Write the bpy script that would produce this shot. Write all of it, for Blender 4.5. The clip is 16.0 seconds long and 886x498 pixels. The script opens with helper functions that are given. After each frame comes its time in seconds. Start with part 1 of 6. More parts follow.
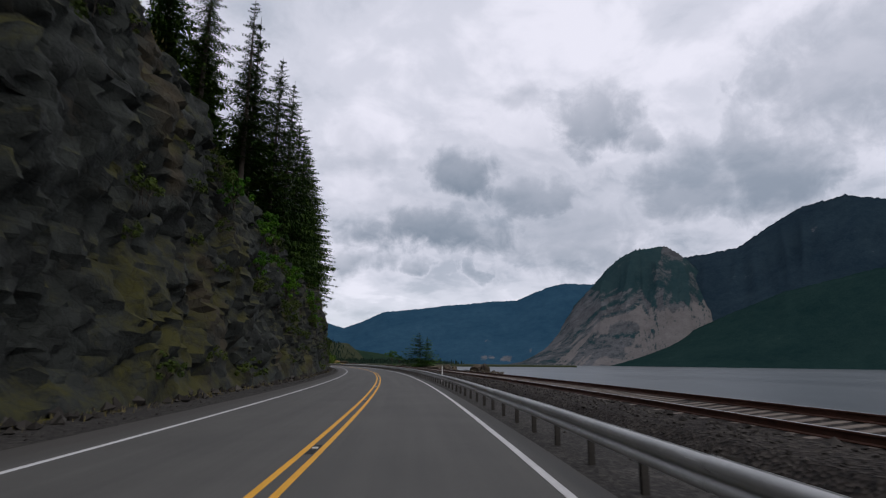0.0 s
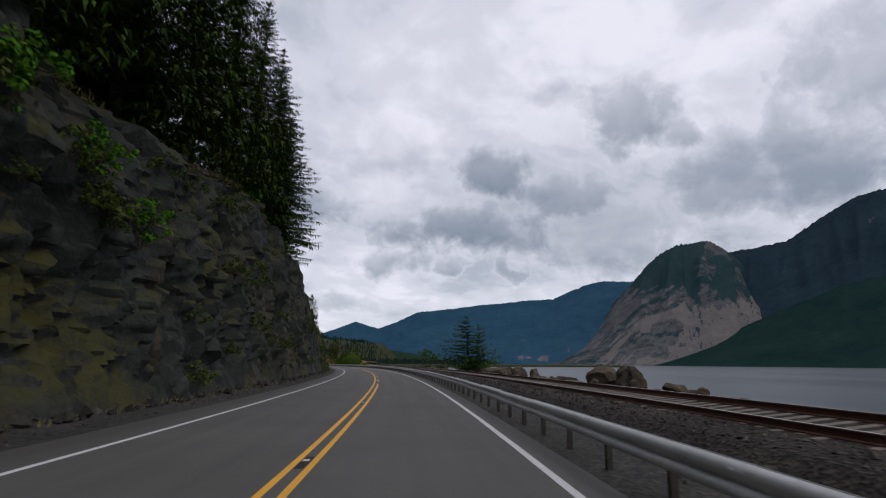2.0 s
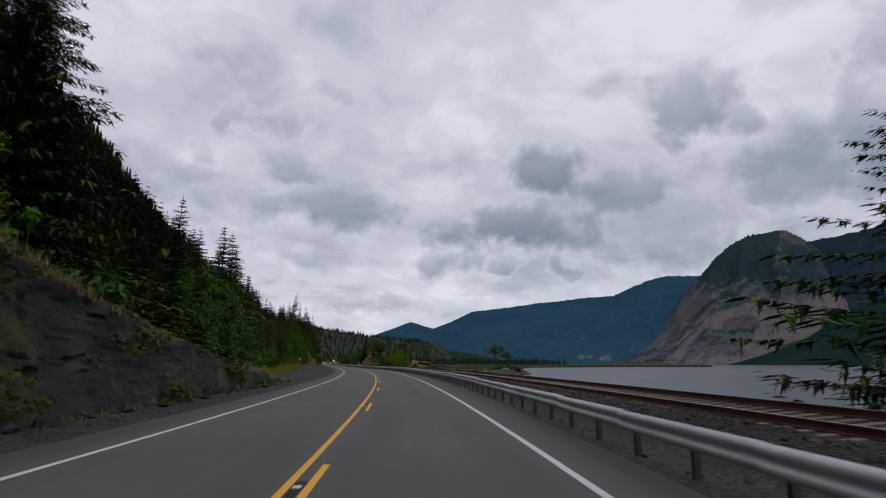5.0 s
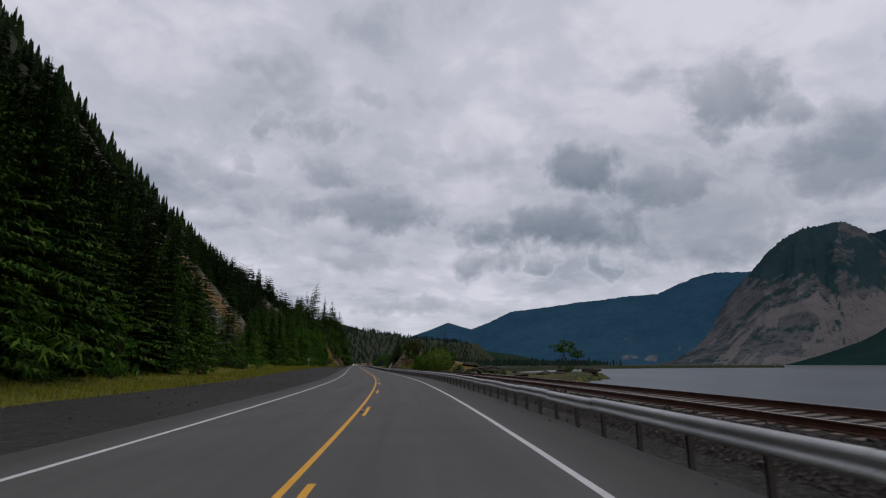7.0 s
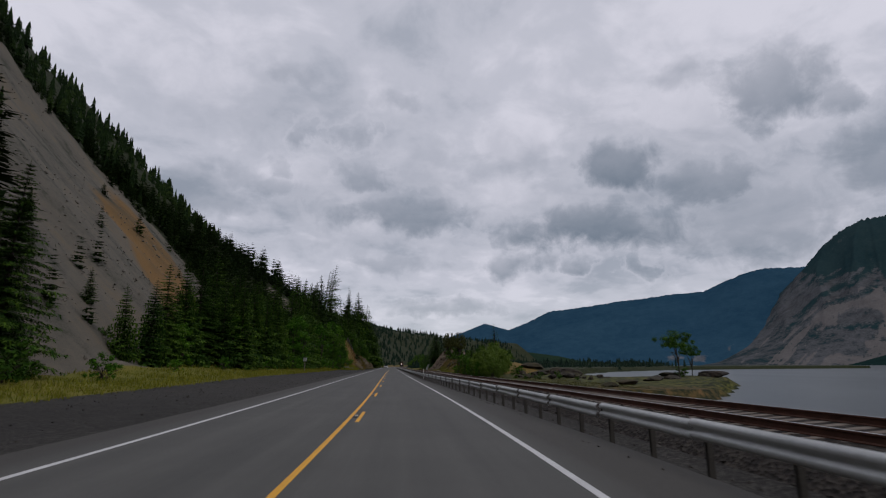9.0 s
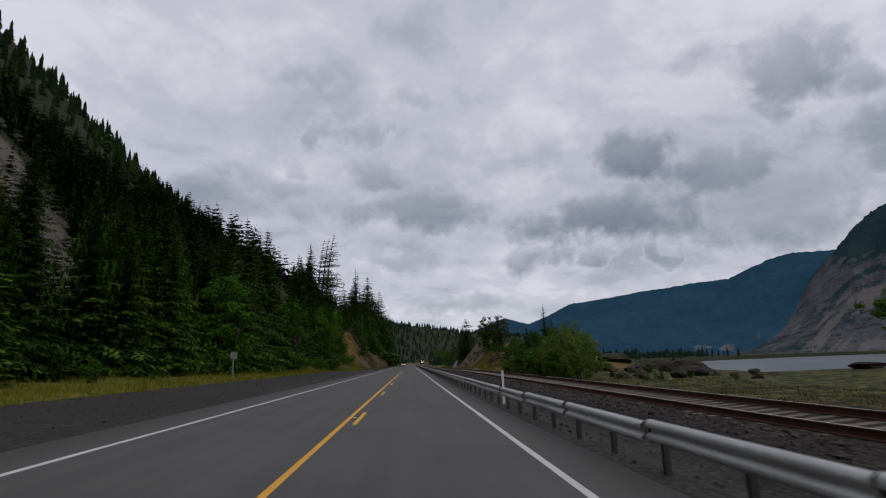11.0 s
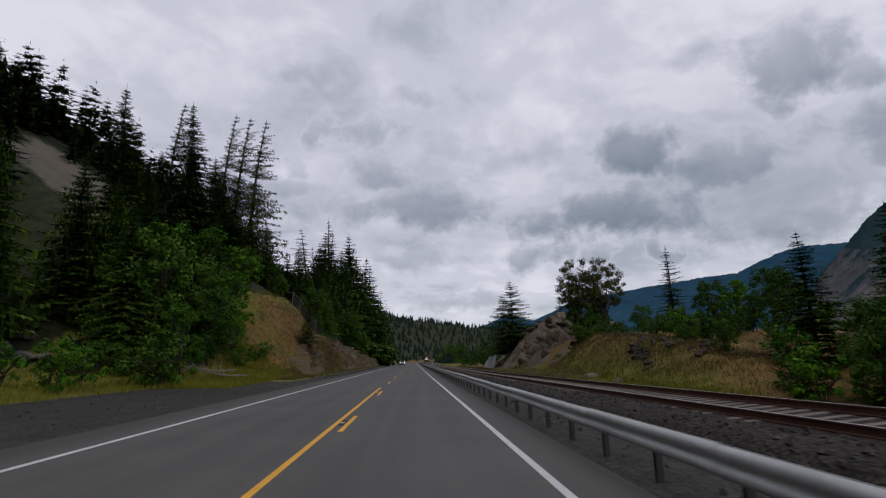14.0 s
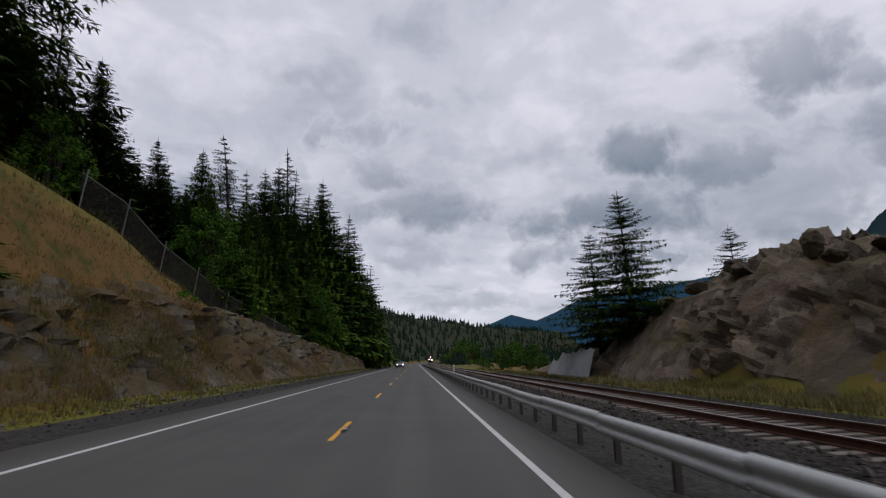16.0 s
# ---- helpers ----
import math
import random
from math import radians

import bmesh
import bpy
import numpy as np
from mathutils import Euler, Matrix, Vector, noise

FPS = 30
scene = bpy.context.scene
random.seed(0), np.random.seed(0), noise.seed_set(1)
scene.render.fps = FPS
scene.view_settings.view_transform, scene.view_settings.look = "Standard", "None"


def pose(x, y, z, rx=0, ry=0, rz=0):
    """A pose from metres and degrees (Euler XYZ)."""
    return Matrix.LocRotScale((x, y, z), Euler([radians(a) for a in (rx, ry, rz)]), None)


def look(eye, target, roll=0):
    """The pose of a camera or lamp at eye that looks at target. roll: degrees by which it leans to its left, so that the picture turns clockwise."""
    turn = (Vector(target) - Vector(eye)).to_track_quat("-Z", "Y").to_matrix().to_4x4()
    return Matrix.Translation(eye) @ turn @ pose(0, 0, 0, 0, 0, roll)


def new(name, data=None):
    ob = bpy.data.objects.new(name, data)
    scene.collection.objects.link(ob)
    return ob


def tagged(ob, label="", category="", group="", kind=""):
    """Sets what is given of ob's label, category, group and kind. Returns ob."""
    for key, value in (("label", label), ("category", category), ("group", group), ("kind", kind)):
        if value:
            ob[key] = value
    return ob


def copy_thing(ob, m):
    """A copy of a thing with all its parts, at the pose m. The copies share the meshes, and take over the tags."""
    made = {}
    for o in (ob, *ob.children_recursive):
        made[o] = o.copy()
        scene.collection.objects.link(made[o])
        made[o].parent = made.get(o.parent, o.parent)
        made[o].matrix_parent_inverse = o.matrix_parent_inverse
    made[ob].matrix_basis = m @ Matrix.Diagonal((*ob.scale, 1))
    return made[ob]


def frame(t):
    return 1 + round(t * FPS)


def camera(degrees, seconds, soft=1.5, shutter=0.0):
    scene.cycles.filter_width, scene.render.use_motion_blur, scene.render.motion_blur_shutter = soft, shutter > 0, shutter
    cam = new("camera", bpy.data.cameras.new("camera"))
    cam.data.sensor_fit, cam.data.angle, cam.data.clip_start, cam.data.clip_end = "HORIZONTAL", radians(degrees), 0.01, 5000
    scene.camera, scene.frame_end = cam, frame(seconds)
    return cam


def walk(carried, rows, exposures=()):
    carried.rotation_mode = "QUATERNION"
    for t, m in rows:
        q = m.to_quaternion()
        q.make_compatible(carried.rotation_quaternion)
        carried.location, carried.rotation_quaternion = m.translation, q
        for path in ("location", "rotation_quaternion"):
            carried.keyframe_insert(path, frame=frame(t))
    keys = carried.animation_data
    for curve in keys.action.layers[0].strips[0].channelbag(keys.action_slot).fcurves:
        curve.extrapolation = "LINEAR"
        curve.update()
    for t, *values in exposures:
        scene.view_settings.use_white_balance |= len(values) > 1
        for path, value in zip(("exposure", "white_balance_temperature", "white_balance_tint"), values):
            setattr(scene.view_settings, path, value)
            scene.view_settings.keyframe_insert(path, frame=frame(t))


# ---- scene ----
cam = camera(79.06, 16.0, soft=1.2, shutter=0.1)

# ---- the road's centre line: x right, y ahead, metres; s is the way along it ----
SPEED = 25.0
BEND_END, BEND_RADIUS, EASE = 250.0, 718.0, 40.0
LINE_S = np.arange(-160.0, 1500.0, 1.0)
BEND = np.clip((BEND_END + EASE / 2 - LINE_S) / EASE, 0.0, 1.0) / BEND_RADIUS
# far ahead the road swings gently to the right
FAR_BEND = -np.clip((LINE_S - 640.0) / 60.0, 0.0, 1.0) / 900.0
LINE_H = np.cumsum(BEND[::-1])[::-1] - np.cumsum(FAR_BEND)
LINE_H = np.clip(LINE_H, None, 1.2)
LINE_X = np.cumsum(np.sin(LINE_H))
LINE_Y = np.cumsum(np.cos(LINE_H))
LINE_X -= np.interp(400.0, LINE_S, LINE_X)
LINE_Y += 400.0 - np.interp(400.0, LINE_S, LINE_Y)


def heading(s):
    """Radians by which the road points to the right of +y at s."""
    return float(np.interp(s, LINE_S, LINE_H))


# the crossfall in degrees: banked into the bend, falling to the river side beyond it
FALL_S = (0.0, 100.0, 225.0, 285.0, 700.0)
FALL = (-0.7, -0.3, 0.2, 2.0, 2.0)


def crossfall(s):
    return math.radians(float(np.interp(s, FALL_S, FALL)))


def road(s, off=0.0, z=0.0):
    """The point at s along the road, off metres to the right of its centre line, z above its banked plane."""
    h = heading(s)
    z -= min(20.0, max(-16.0, off)) * math.tan(crossfall(s))
    return Vector((float(np.interp(s, LINE_S, LINE_X)) + off * math.cos(h),
                   float(np.interp(s, LINE_S, LINE_Y)) - off * math.sin(h), z))


# the car's drift in its lane, its yaw and its nod, by seconds
OFF_T = (0.0, 0.5, 1.0, 1.5, 2.0, 2.5, 3.0, 3.5, 4.0, 6.5, 7.0, 7.5, 8.5, 9.0, 11.5, 12.5, 13.5, 14.5, 16.0)
EYE_OFF = (1.67, 1.67, 1.64, 1.60, 1.55, 1.48, 1.42, 1.37, 1.32, 1.31, 1.33, 1.36, 1.35, 1.40, 1.59, 1.63, 1.72, 1.74, 1.69)
KEY_T = (0.0, 1.5, 3.5, 7.0, 9.0, 12.5, 14.5, 16.0)
EYE_YAW = (2.69, 2.97, 3.22, 3.23, 3.38, 3.31, 3.01, 2.90)
NOD_T = (0.0, 4.0, 6.5, 7.5, 8.5, 9.2, 11.5, 12.5, 13.5, 14.5, 16.0)
NOD = (0.0, 0.0, 0.0, 0.25, 0.3, 0.3, 0.0, -0.3, -0.25, -0.1, -0.1)
EYE_Z = 1.47
rows = []
for k in range(65):
    t = k * 0.25
    p = road(SPEED * t, float(np.interp(t, OFF_T, EYE_OFF)), EYE_Z)
    yaw = math.degrees(heading(SPEED * t)) + float(np.interp(t, KEY_T, EYE_YAW))
    h = heading(SPEED * t)
    lean = Matrix.Translation(p) @ Matrix.Rotation(crossfall(SPEED * t), 4, Vector((math.sin(h), math.cos(h), 0.0))) @ Matrix.Translation(-p)
    rows.append((t, lean @ pose(p.x, p.y, p.z, 90 + 11.95 + float(np.interp(t, NOD_T, NOD)), 0.0, -yaw)))
walk(cam, rows, [(0.0, 0.36), (4.2, 0.30), (6.3, 0.02), (9.2, 0.0), (11.3, 0.07), (16.0, 0.17)])

# ---- world, sun ----
SUN_ROT, SUN_EL = math.radians(150.0), math.radians(48.0)


def ln(tree, a, b):
    tree.links.new(a, b)


def mathn(tree, op, a, b=None, clamp=False):
    n = tree.nodes.new("ShaderNodeMath")
    n.operation, n.use_clamp = op, clamp
    for i, v in enumerate((a, b)):
        if v is None:
            continue
        if isinstance(v, (int, float)):
            n.inputs[i].default_value = v
        else:
            ln(tree, v, n.inputs[i])
    return n.outputs[0]


def mixc(tree, fac, a, b, blend="MIX"):
    n = tree.nodes.new("ShaderNodeMix")
    n.data_type, n.blend_type, n.clamp_factor = "RGBA", blend, True
    for i, v in ((0, fac), (6, a), (7, b)):
        if isinstance(v, (int, float)):
            n.inputs[i].default_value = v
        elif isinstance(v, tuple):
            n.inputs[i].default_value = (*v, 1.0) if len(v) == 3 else v
        else:
            ln(tree, v, n.inputs[i])
    return n.outputs[2]


def ramp(tree, fac, stops, interp="LINEAR"):
    n = tree.nodes.new("ShaderNodeValToRGB")
    n.color_ramp.interpolation = interp
    while len(n.color_ramp.elements) < len(stops):
        n.color_ramp.elements.new(0.5)
    for e, (p, c) in zip(n.color_ramp.elements, stops):
        e.position = p
        e.color = (*c, 1.0) if isinstance(c, tuple) else (c, c, c, 1.0)
    ln(tree, fac, n.inputs[0])
    return n.outputs[0]


def noisen(tree, vec, scale, detail=4.0, rough=0.55, distort=0.0):
    n = tree.nodes.new("ShaderNodeTexNoise")
    n.inputs["Scale"].default_value = scale
    n.inputs["Detail"].default_value = detail
    n.inputs["Roughness"].default_value = rough
    n.inputs["Distortion"].default_value = distort
    if vec is not None:
        ln(tree, vec, n.inputs["Vector"])
    return n.outputs[0]


world = bpy.data.worlds.new("overcast_sky")
scene.world = world
world.use_nodes = True
wt = world.node_tree
wt.nodes.clear()
sky = wt.nodes.new("ShaderNodeTexSky")
sky.sky_type, sky.sun_disc = "NISHITA", False
sky.sun_elevation, sky.sun_rotation = SUN_EL, SUN_ROT
coord = wt.nodes.new("ShaderNodeTexCoord").outputs["Generated"]
sep = wt.nodes.new("ShaderNodeSeparateXYZ")
ln(wt, coord, sep.inputs[0])
az = mathn(wt, "ARCTAN2", sep.outputs[0], sep.outputs[1])
el = mathn(wt, "ARCSINE", sep.outputs[2])
# a cloud deck seen in perspective
up = mathn(wt, "ADD", mathn(wt, "MAXIMUM", sep.outputs[2], 0.0), 0.26)
deck = wt.nodes.new("ShaderNodeCombineXYZ")
ln(wt, mathn(wt, "DIVIDE", sep.outputs[0], up), deck.inputs[0])
ln(wt, mathn(wt, "DIVIDE", sep.outputs[1], up), deck.inputs[1])
n_big = noisen(wt, deck.outputs[0], 1.5, 4.0, 0.50, 0.2)
n_mid = noisen(wt, deck.outputs[0], 4.6, 6.0, 0.58, 0.3)
deckmix = mathn(wt, "ADD", mathn(wt, "MULTIPLY", n_big, 0.62), mathn(wt, "MULTIPLY", n_mid, 0.38))
thin = ramp(wt, deckmix, [(0.40, 0.0), (0.50, 0.45), (0.62, 1.0)], "EASE")
# single heavier clouds: azimuth, elevation, half sizes in degrees, weight; ragged by two scales of noise
ang = wt.nodes.new("ShaderNodeCombineXYZ")
ln(wt, az, ang.inputs[0])
ln(wt, el, ang.inputs[1])
wob = wt.nodes.new("ShaderNodeTexNoise")
wob.inputs["Scale"].default_value, wob.inputs["Detail"].default_value, wob.inputs["Roughness"].default_value = 9.0, 6.0, 0.60
ln(wt, ang.outputs[0], wob.inputs["Vector"])
shift = wt.nodes.new("ShaderNodeVectorMath")
shift.operation = "MULTIPLY_ADD"
ln(wt, wob.outputs["Color"], shift.inputs[0])
shift.inputs[1].default_value = (0.20, 0.10, 0.0)
shift.inputs[2].default_value = (-0.10, -0.05, 0.0)
bent = wt.nodes.new("ShaderNodeVectorMath")
bent.operation = "ADD"
ln(wt, ang.outputs[0], bent.inputs[0])
ln(wt, shift.outputs[0], bent.inputs[1])
fine = mathn(wt, "MULTIPLY", mathn(wt, "SUBTRACT", noisen(wt, ang.outputs[0], 20.0, 6.0, 0.60, 0.4), 0.5), 1.5)
heavy = near = None
CLOUDS = [(38.9, 24.5, 4.9, 3.7, 0.80), (43.0, 22.3, 2.2, 1.9, 0.62), (31.3, 27.7, 2.7, 1.7, 0.42), (24.9, 20.0, 4.4, 2.4, 0.95), (32.8, 17.3, 4.8, 2.3, 0.80),
          (37.5, 13.6, 9.5, 4.6, 0.62), (21.3, 14.0, 10.2, 2.3, 1.0), (13.1, 10.8, 3.2, 1.8, 0.70), (19.0, 10.0, 2.2, 0.9, 0.6), (25.7, 9.8, 1.7, 1.4, 0.55),
          (0.8, 16.3, 8.0, 2.5, 0.78), (-3.6, 20.2, 3.4, 1.7, 0.65), (-11.8, 20.6, 1.9, 1.3, 0.50), (-13.7, 19.0, 6.0, 1.5, 0.45), (-9.3, 24.0, 1.7, 1.5, 0.52),
          (-4.3, 23.9, 2.4, 1.5, 0.52), (-11.8, 29.4, 3.2, 1.4, 0.42), (-0.3, 27.2, 3.2, 1.3, 0.42), (48.0, 17.5, 4.5, 4.2, 0.72), (55.0, 18.0, 4.8, 5.0, 0.78),
          (30.0, 18.5, 17.0, 8.5, 0.36), (20.0, 15.5, 15.0, 5.0, 0.38), (-2.0, 18.5, 14.0, 6.5, 0.40), (40.0, 15.0, 16.0, 7.5, 0.34), (-12.0, 26.0, 16.0, 5.0, 0.26),
          (5.5, 5.8, 5.9, 0.8, 0.55), (-0.9, 10.9, 5.0, 1.1, 0.45), (13.0, 22.0, 4.2, 3.4, 0.36), (-20.0, 17.0, 6.0, 2.0, 0.5), (62.0, 25.0, 8.0, 6.0, 0.6)]
for ca, ce, ra, re, wgt in CLOUDS:
    d1 = wt.nodes.new("ShaderNodeVectorMath")
    d1.operation = "SUBTRACT"
    ln(wt, bent.outputs[0], d1.inputs[0])
    d1.inputs[1].default_value = (math.radians(ca), math.radians(ce), 0.0)
    d2 = wt.nodes.new("ShaderNodeVectorMath")
    d2.operation = "MULTIPLY"
    ln(wt, d1.outputs[0], d2.inputs[0])
    d2.inputs[1].default_value = (1.0 / math.radians(ra), 1.0 / math.radians(re), 0.0)
    d3 = wt.nodes.new("ShaderNodeVectorMath")
    d3.operation = "LENGTH"
    ln(wt, d2.outputs[0], d3.inputs[0])
    dist = mathn(wt, "ADD", d3.outputs["Value"], fine)
    mr = wt.nodes.new("ShaderNodeMapRange")
    mr.interpolation_type = "SMOOTHSTEP"
    mr.inputs[1].default_value, mr.inputs[2].default_value = (1.5, 0.35) if wgt > 0.42 else (1.6, 0.1)
    mr.inputs[3].default_value, mr.inputs[4].default_value = 0.0, wgt
    ln(wt, dist, mr.inputs[0])
    # the base of a cloud is darker than its top
    sp = wt.nodes.new("ShaderNodeSeparateXYZ")
    ln(wt, d2.outputs[0], sp.inputs[0])
    base = wt.nodes.new("ShaderNodeMapRange")
    base.inputs[1].default_value, base.inputs[2].default_value = -0.8, 1.0
    base.inputs[3].default_value, base.inputs[4].default_value = 1.0, 0.52
    ln(wt, sp.outputs[1], base.inputs[0])
    shade = mathn(wt, "MULTIPLY", mr.outputs[0], base.outputs[0])
    heavy = shade if heavy is None else mathn(wt, "MAXIMUM", heavy, shade)
    if wgt > 0.5:
        near = dist if near is None else mathn(wt, "MINIMUM", near, dist)
# thinner, brighter air round the edges of the clouds
rim = ramp(wt, mathn(wt, "MULTIPLY", near, 0.5), [(0.50, 0.0), (0.62, 1.0), (0.80, 0.0)], "EASE")
thin = mathn(wt, "MULTIPLY", thin, mathn(wt, "SUBTRACT", 1.0, mathn(wt, "MULTIPLY", rim, 0.3)))
bright = mixc(wt, thin, (0.740, 0.735, 0.830), (0.400, 0.430, 0.510))
cloudy = mixc(wt, heavy, bright, (0.165, 0.205, 0.265))
# the gap of clearer air low over the valley
low = wt.nodes.new("ShaderNodeMapRange")
low.inputs[1].default_value, low.inputs[2].default_value = math.radians(9.0), math.radians(1.0)
ln(wt, el, low.inputs[0])
cloudy = mixc(wt, mathn(wt, "MULTIPLY", low.outputs[0], 0.45), cloudy, (0.66, 0.70, 0.76))
bg_cloud = wt.nodes.new("ShaderNodeBackground")
bg_cloud.inputs[1].default_value = 0.92
ln(wt, cloudy, bg_cloud.inputs[0])
bg_sky = wt.nodes.new("ShaderNodeBackground")
bg_sky.inputs[1].default_value = 0.06
ln(wt, sky.outputs[0], bg_sky.inputs[0])
mixw = wt.nodes.new("ShaderNodeMixShader")
mixw.inputs[0].default_value = 0.93
ln(wt, bg_sky.outputs[0], mixw.inputs[1])
ln(wt, bg_cloud.outputs[0], mixw.inputs[2])
out = wt.nodes.new("ShaderNodeOutputWorld")
ln(wt, mixw.outputs[0], out.inputs[0])

sun_data = bpy.data.lights.new("sun", "SUN")
sun_data.energy, sun_data.angle, sun_data.color = 0.5, math.radians(25.0), (1.0, 0.96, 0.9)
sun = new("sun", sun_data)
sun.matrix_world = look((0, 0, 300), (0 - 300 * math.sin(SUN_ROT) / math.tan(SUN_EL), -300 * math.cos(SUN_ROT) / math.tan(SUN_EL), 0))


# ---- materials ----
def material(name, rough=0.9, spec=0.3, metal=0.0):
    m = bpy.data.materials.new(name)
    m.use_nodes = True
    t = m.node_tree
    b = t.nodes["Principled BSDF"]
    b.inputs["Roughness"].default_value = rough
    b.inputs["Specular IOR Level"].default_value = spec
    b.inputs["Metallic"].default_value = metal
    return m, t, b


def where(t, kind="Position"):
    if kind == "Position":
        return t.nodes.new("ShaderNodeNewGeometry").outputs["Position"]
    return t.nodes.new("ShaderNodeTexCoord").outputs[kind]


def bump(t, b, height, strength=0.5, distance=0.05):
    n = t.nodes.new("ShaderNodeBump")
    n.inputs["Strength"].default_value, n.inputs["Distance"].default_value = strength, distance
    ln(t, height, n.inputs["Height"])
    ln(t, n.outputs[0], b.inputs["Normal"])


def attr(t, name):
    n = t.nodes.new("ShaderNodeAttribute")
    n.attribute_name = name
    return n


def plain(name, colour, rough=0.8, spec=0.3, metal=0.0, vary=0.35, scale=6.0, bumpy=0.2, coords="Object"):
    """A worn, slightly mottled surface."""
    m, t, b = material(name, rough, spec, metal)
    v = where(t, coords)
    n1, n2 = noisen(t, v, scale, 5.0), noisen(t, v, scale * 9.0, 3.0)
    f = mathn(t, "ADD", mathn(t, "MULTIPLY", n1, 0.65), mathn(t, "MULTIPLY", n2, 0.35))
    dark = tuple(c * (1 - vary) for c in colour)
    light = tuple(min(1.0, c * (1 + vary)) for c in colour)
    ln(t, ramp(t, f, [(0.3, dark), (0.7, light)]), b.inputs["Base Color"])
    bump(t, b, n2, bumpy, 0.02)
    return m


def foliage(name, stops, scale=0.6, rough=0.75):
    m, t, b = material(name, rough, 0.08)
    info = t.nodes.new("ShaderNodeObjectInfo").outputs["Random"]
    isl = t.nodes.new("ShaderNodeNewGeometry").outputs["Random Per Island"]
    n = noisen(t, where(t, "Object"), scale, 3.0)
    f = mathn(t, "ADD", mathn(t, "MULTIPLY", isl, 0.45), mathn(t, "MULTIPLY", n, 0.55))
    f = mathn(t, "ADD", f, mathn(t, "MULTIPLY", mathn(t, "SUBTRACT", info, 0.5), 0.25), True)
    # young growth at the tips is paler
    f = mathn(t, "ADD", f, mathn(t, "MULTIPLY", attr(t, "young").outputs["Fac"], 0.22), True)
    ln(t, ramp(t, f, stops), b.inputs["Base Color"])
    b.inputs["Subsurface Weight"].default_value = 0.0
    return m


M_FIR = foliage("fir_needles", [(0.2, (0.004, 0.013, 0.003)), (0.55, (0.022, 0.058, 0.008)), (0.96, (0.095, 0.165, 0.018))])
M_FIR_DARK = foliage("dark_fir_needles", [(0.2, (0.005, 0.012, 0.004)), (0.55, (0.020, 0.046, 0.009)), (0.95, (0.070, 0.118, 0.016))])
M_LEAF = foliage("broad_leaves", [(0.1, (0.014, 0.048, 0.004)), (0.5, (0.042, 0.118, 0.007)), (0.9, (0.115, 0.23, 0.016))], 0.8)
M_LEAF_DARK = foliage("dark_leaves", [(0.1, (0.010, 0.032, 0.004)), (0.5, (0.030, 0.076, 0.007)), (0.9, (0.080, 0.148, 0.014))], 0.8)
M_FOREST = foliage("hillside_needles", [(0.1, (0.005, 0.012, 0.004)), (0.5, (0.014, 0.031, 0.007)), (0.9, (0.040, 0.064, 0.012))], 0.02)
# far wood: a bluer copy of the hillside needles, for distance haze
M_FAR_WOOD = foliage("hazy_far_needles", [(0.1, (0.005, 0.013, 0.010)), (0.5, (0.012, 0.027, 0.018)), (0.9, (0.028, 0.046, 0.026))], 0.02)
M_FERN = foliage("hanging_ferns", [(0.1, (0.018, 0.032, 0.007)), (0.5, (0.045, 0.070, 0.013)), (0.9, (0.10, 0.12, 0.025))], 0.8)
M_DRY = foliage("dry_grass", [(0.12, (0.050, 0.058, 0.012)), (0.42, (0.105, 0.080, 0.022)), (0.58, (0.155, 0.086, 0.030)), (0.9, (0.22, 0.120, 0.048))], 0.22)
M_OLIVE = foliage("olive_grass", [(0.1, (0.040, 0.048, 0.010)), (0.5, (0.078, 0.073, 0.021)), (0.9, (0.135, 0.112, 0.038))], 0.3)
M_OAK = foliage("olive_oak_leaves", [(0.1, (0.022, 0.028, 0.007)), (0.5, (0.062, 0.068, 0.016)), (0.9, (0.135, 0.130, 0.036))], 0.5)
M_GRASS = foliage("green_grass", [(0.1, (0.06, 0.070, 0.009)), (0.5, (0.138, 0.142, 0.016)), (0.9, (0.23, 0.215, 0.030))], 0.25)
M_STRAW = foliage("bleached_straw", [(0.1, (0.06, 0.06, 0.018)), (0.5, (0.15, 0.125, 0.05)), (0.9, (0.28, 0.23, 0.11))], 0.3)
M_WILLOW = foliage("willow_leaves", [(0.1, (0.045, 0.078, 0.012)), (0.5, (0.088, 0.140, 0.020)), (0.9, (0.16, 0.215, 0.038))], 0.6)
M_BARK = plain("grey_brown_bark", (0.055, 0.045, 0.036), 0.95, 0.2, vary=0.5, scale=3.0, bumpy=0.8)
M_DEADWOOD = plain("bleached_wood", (0.22, 0.20, 0.17), 0.85, 0.2, vary=0.3, scale=3.0, bumpy=0.5)


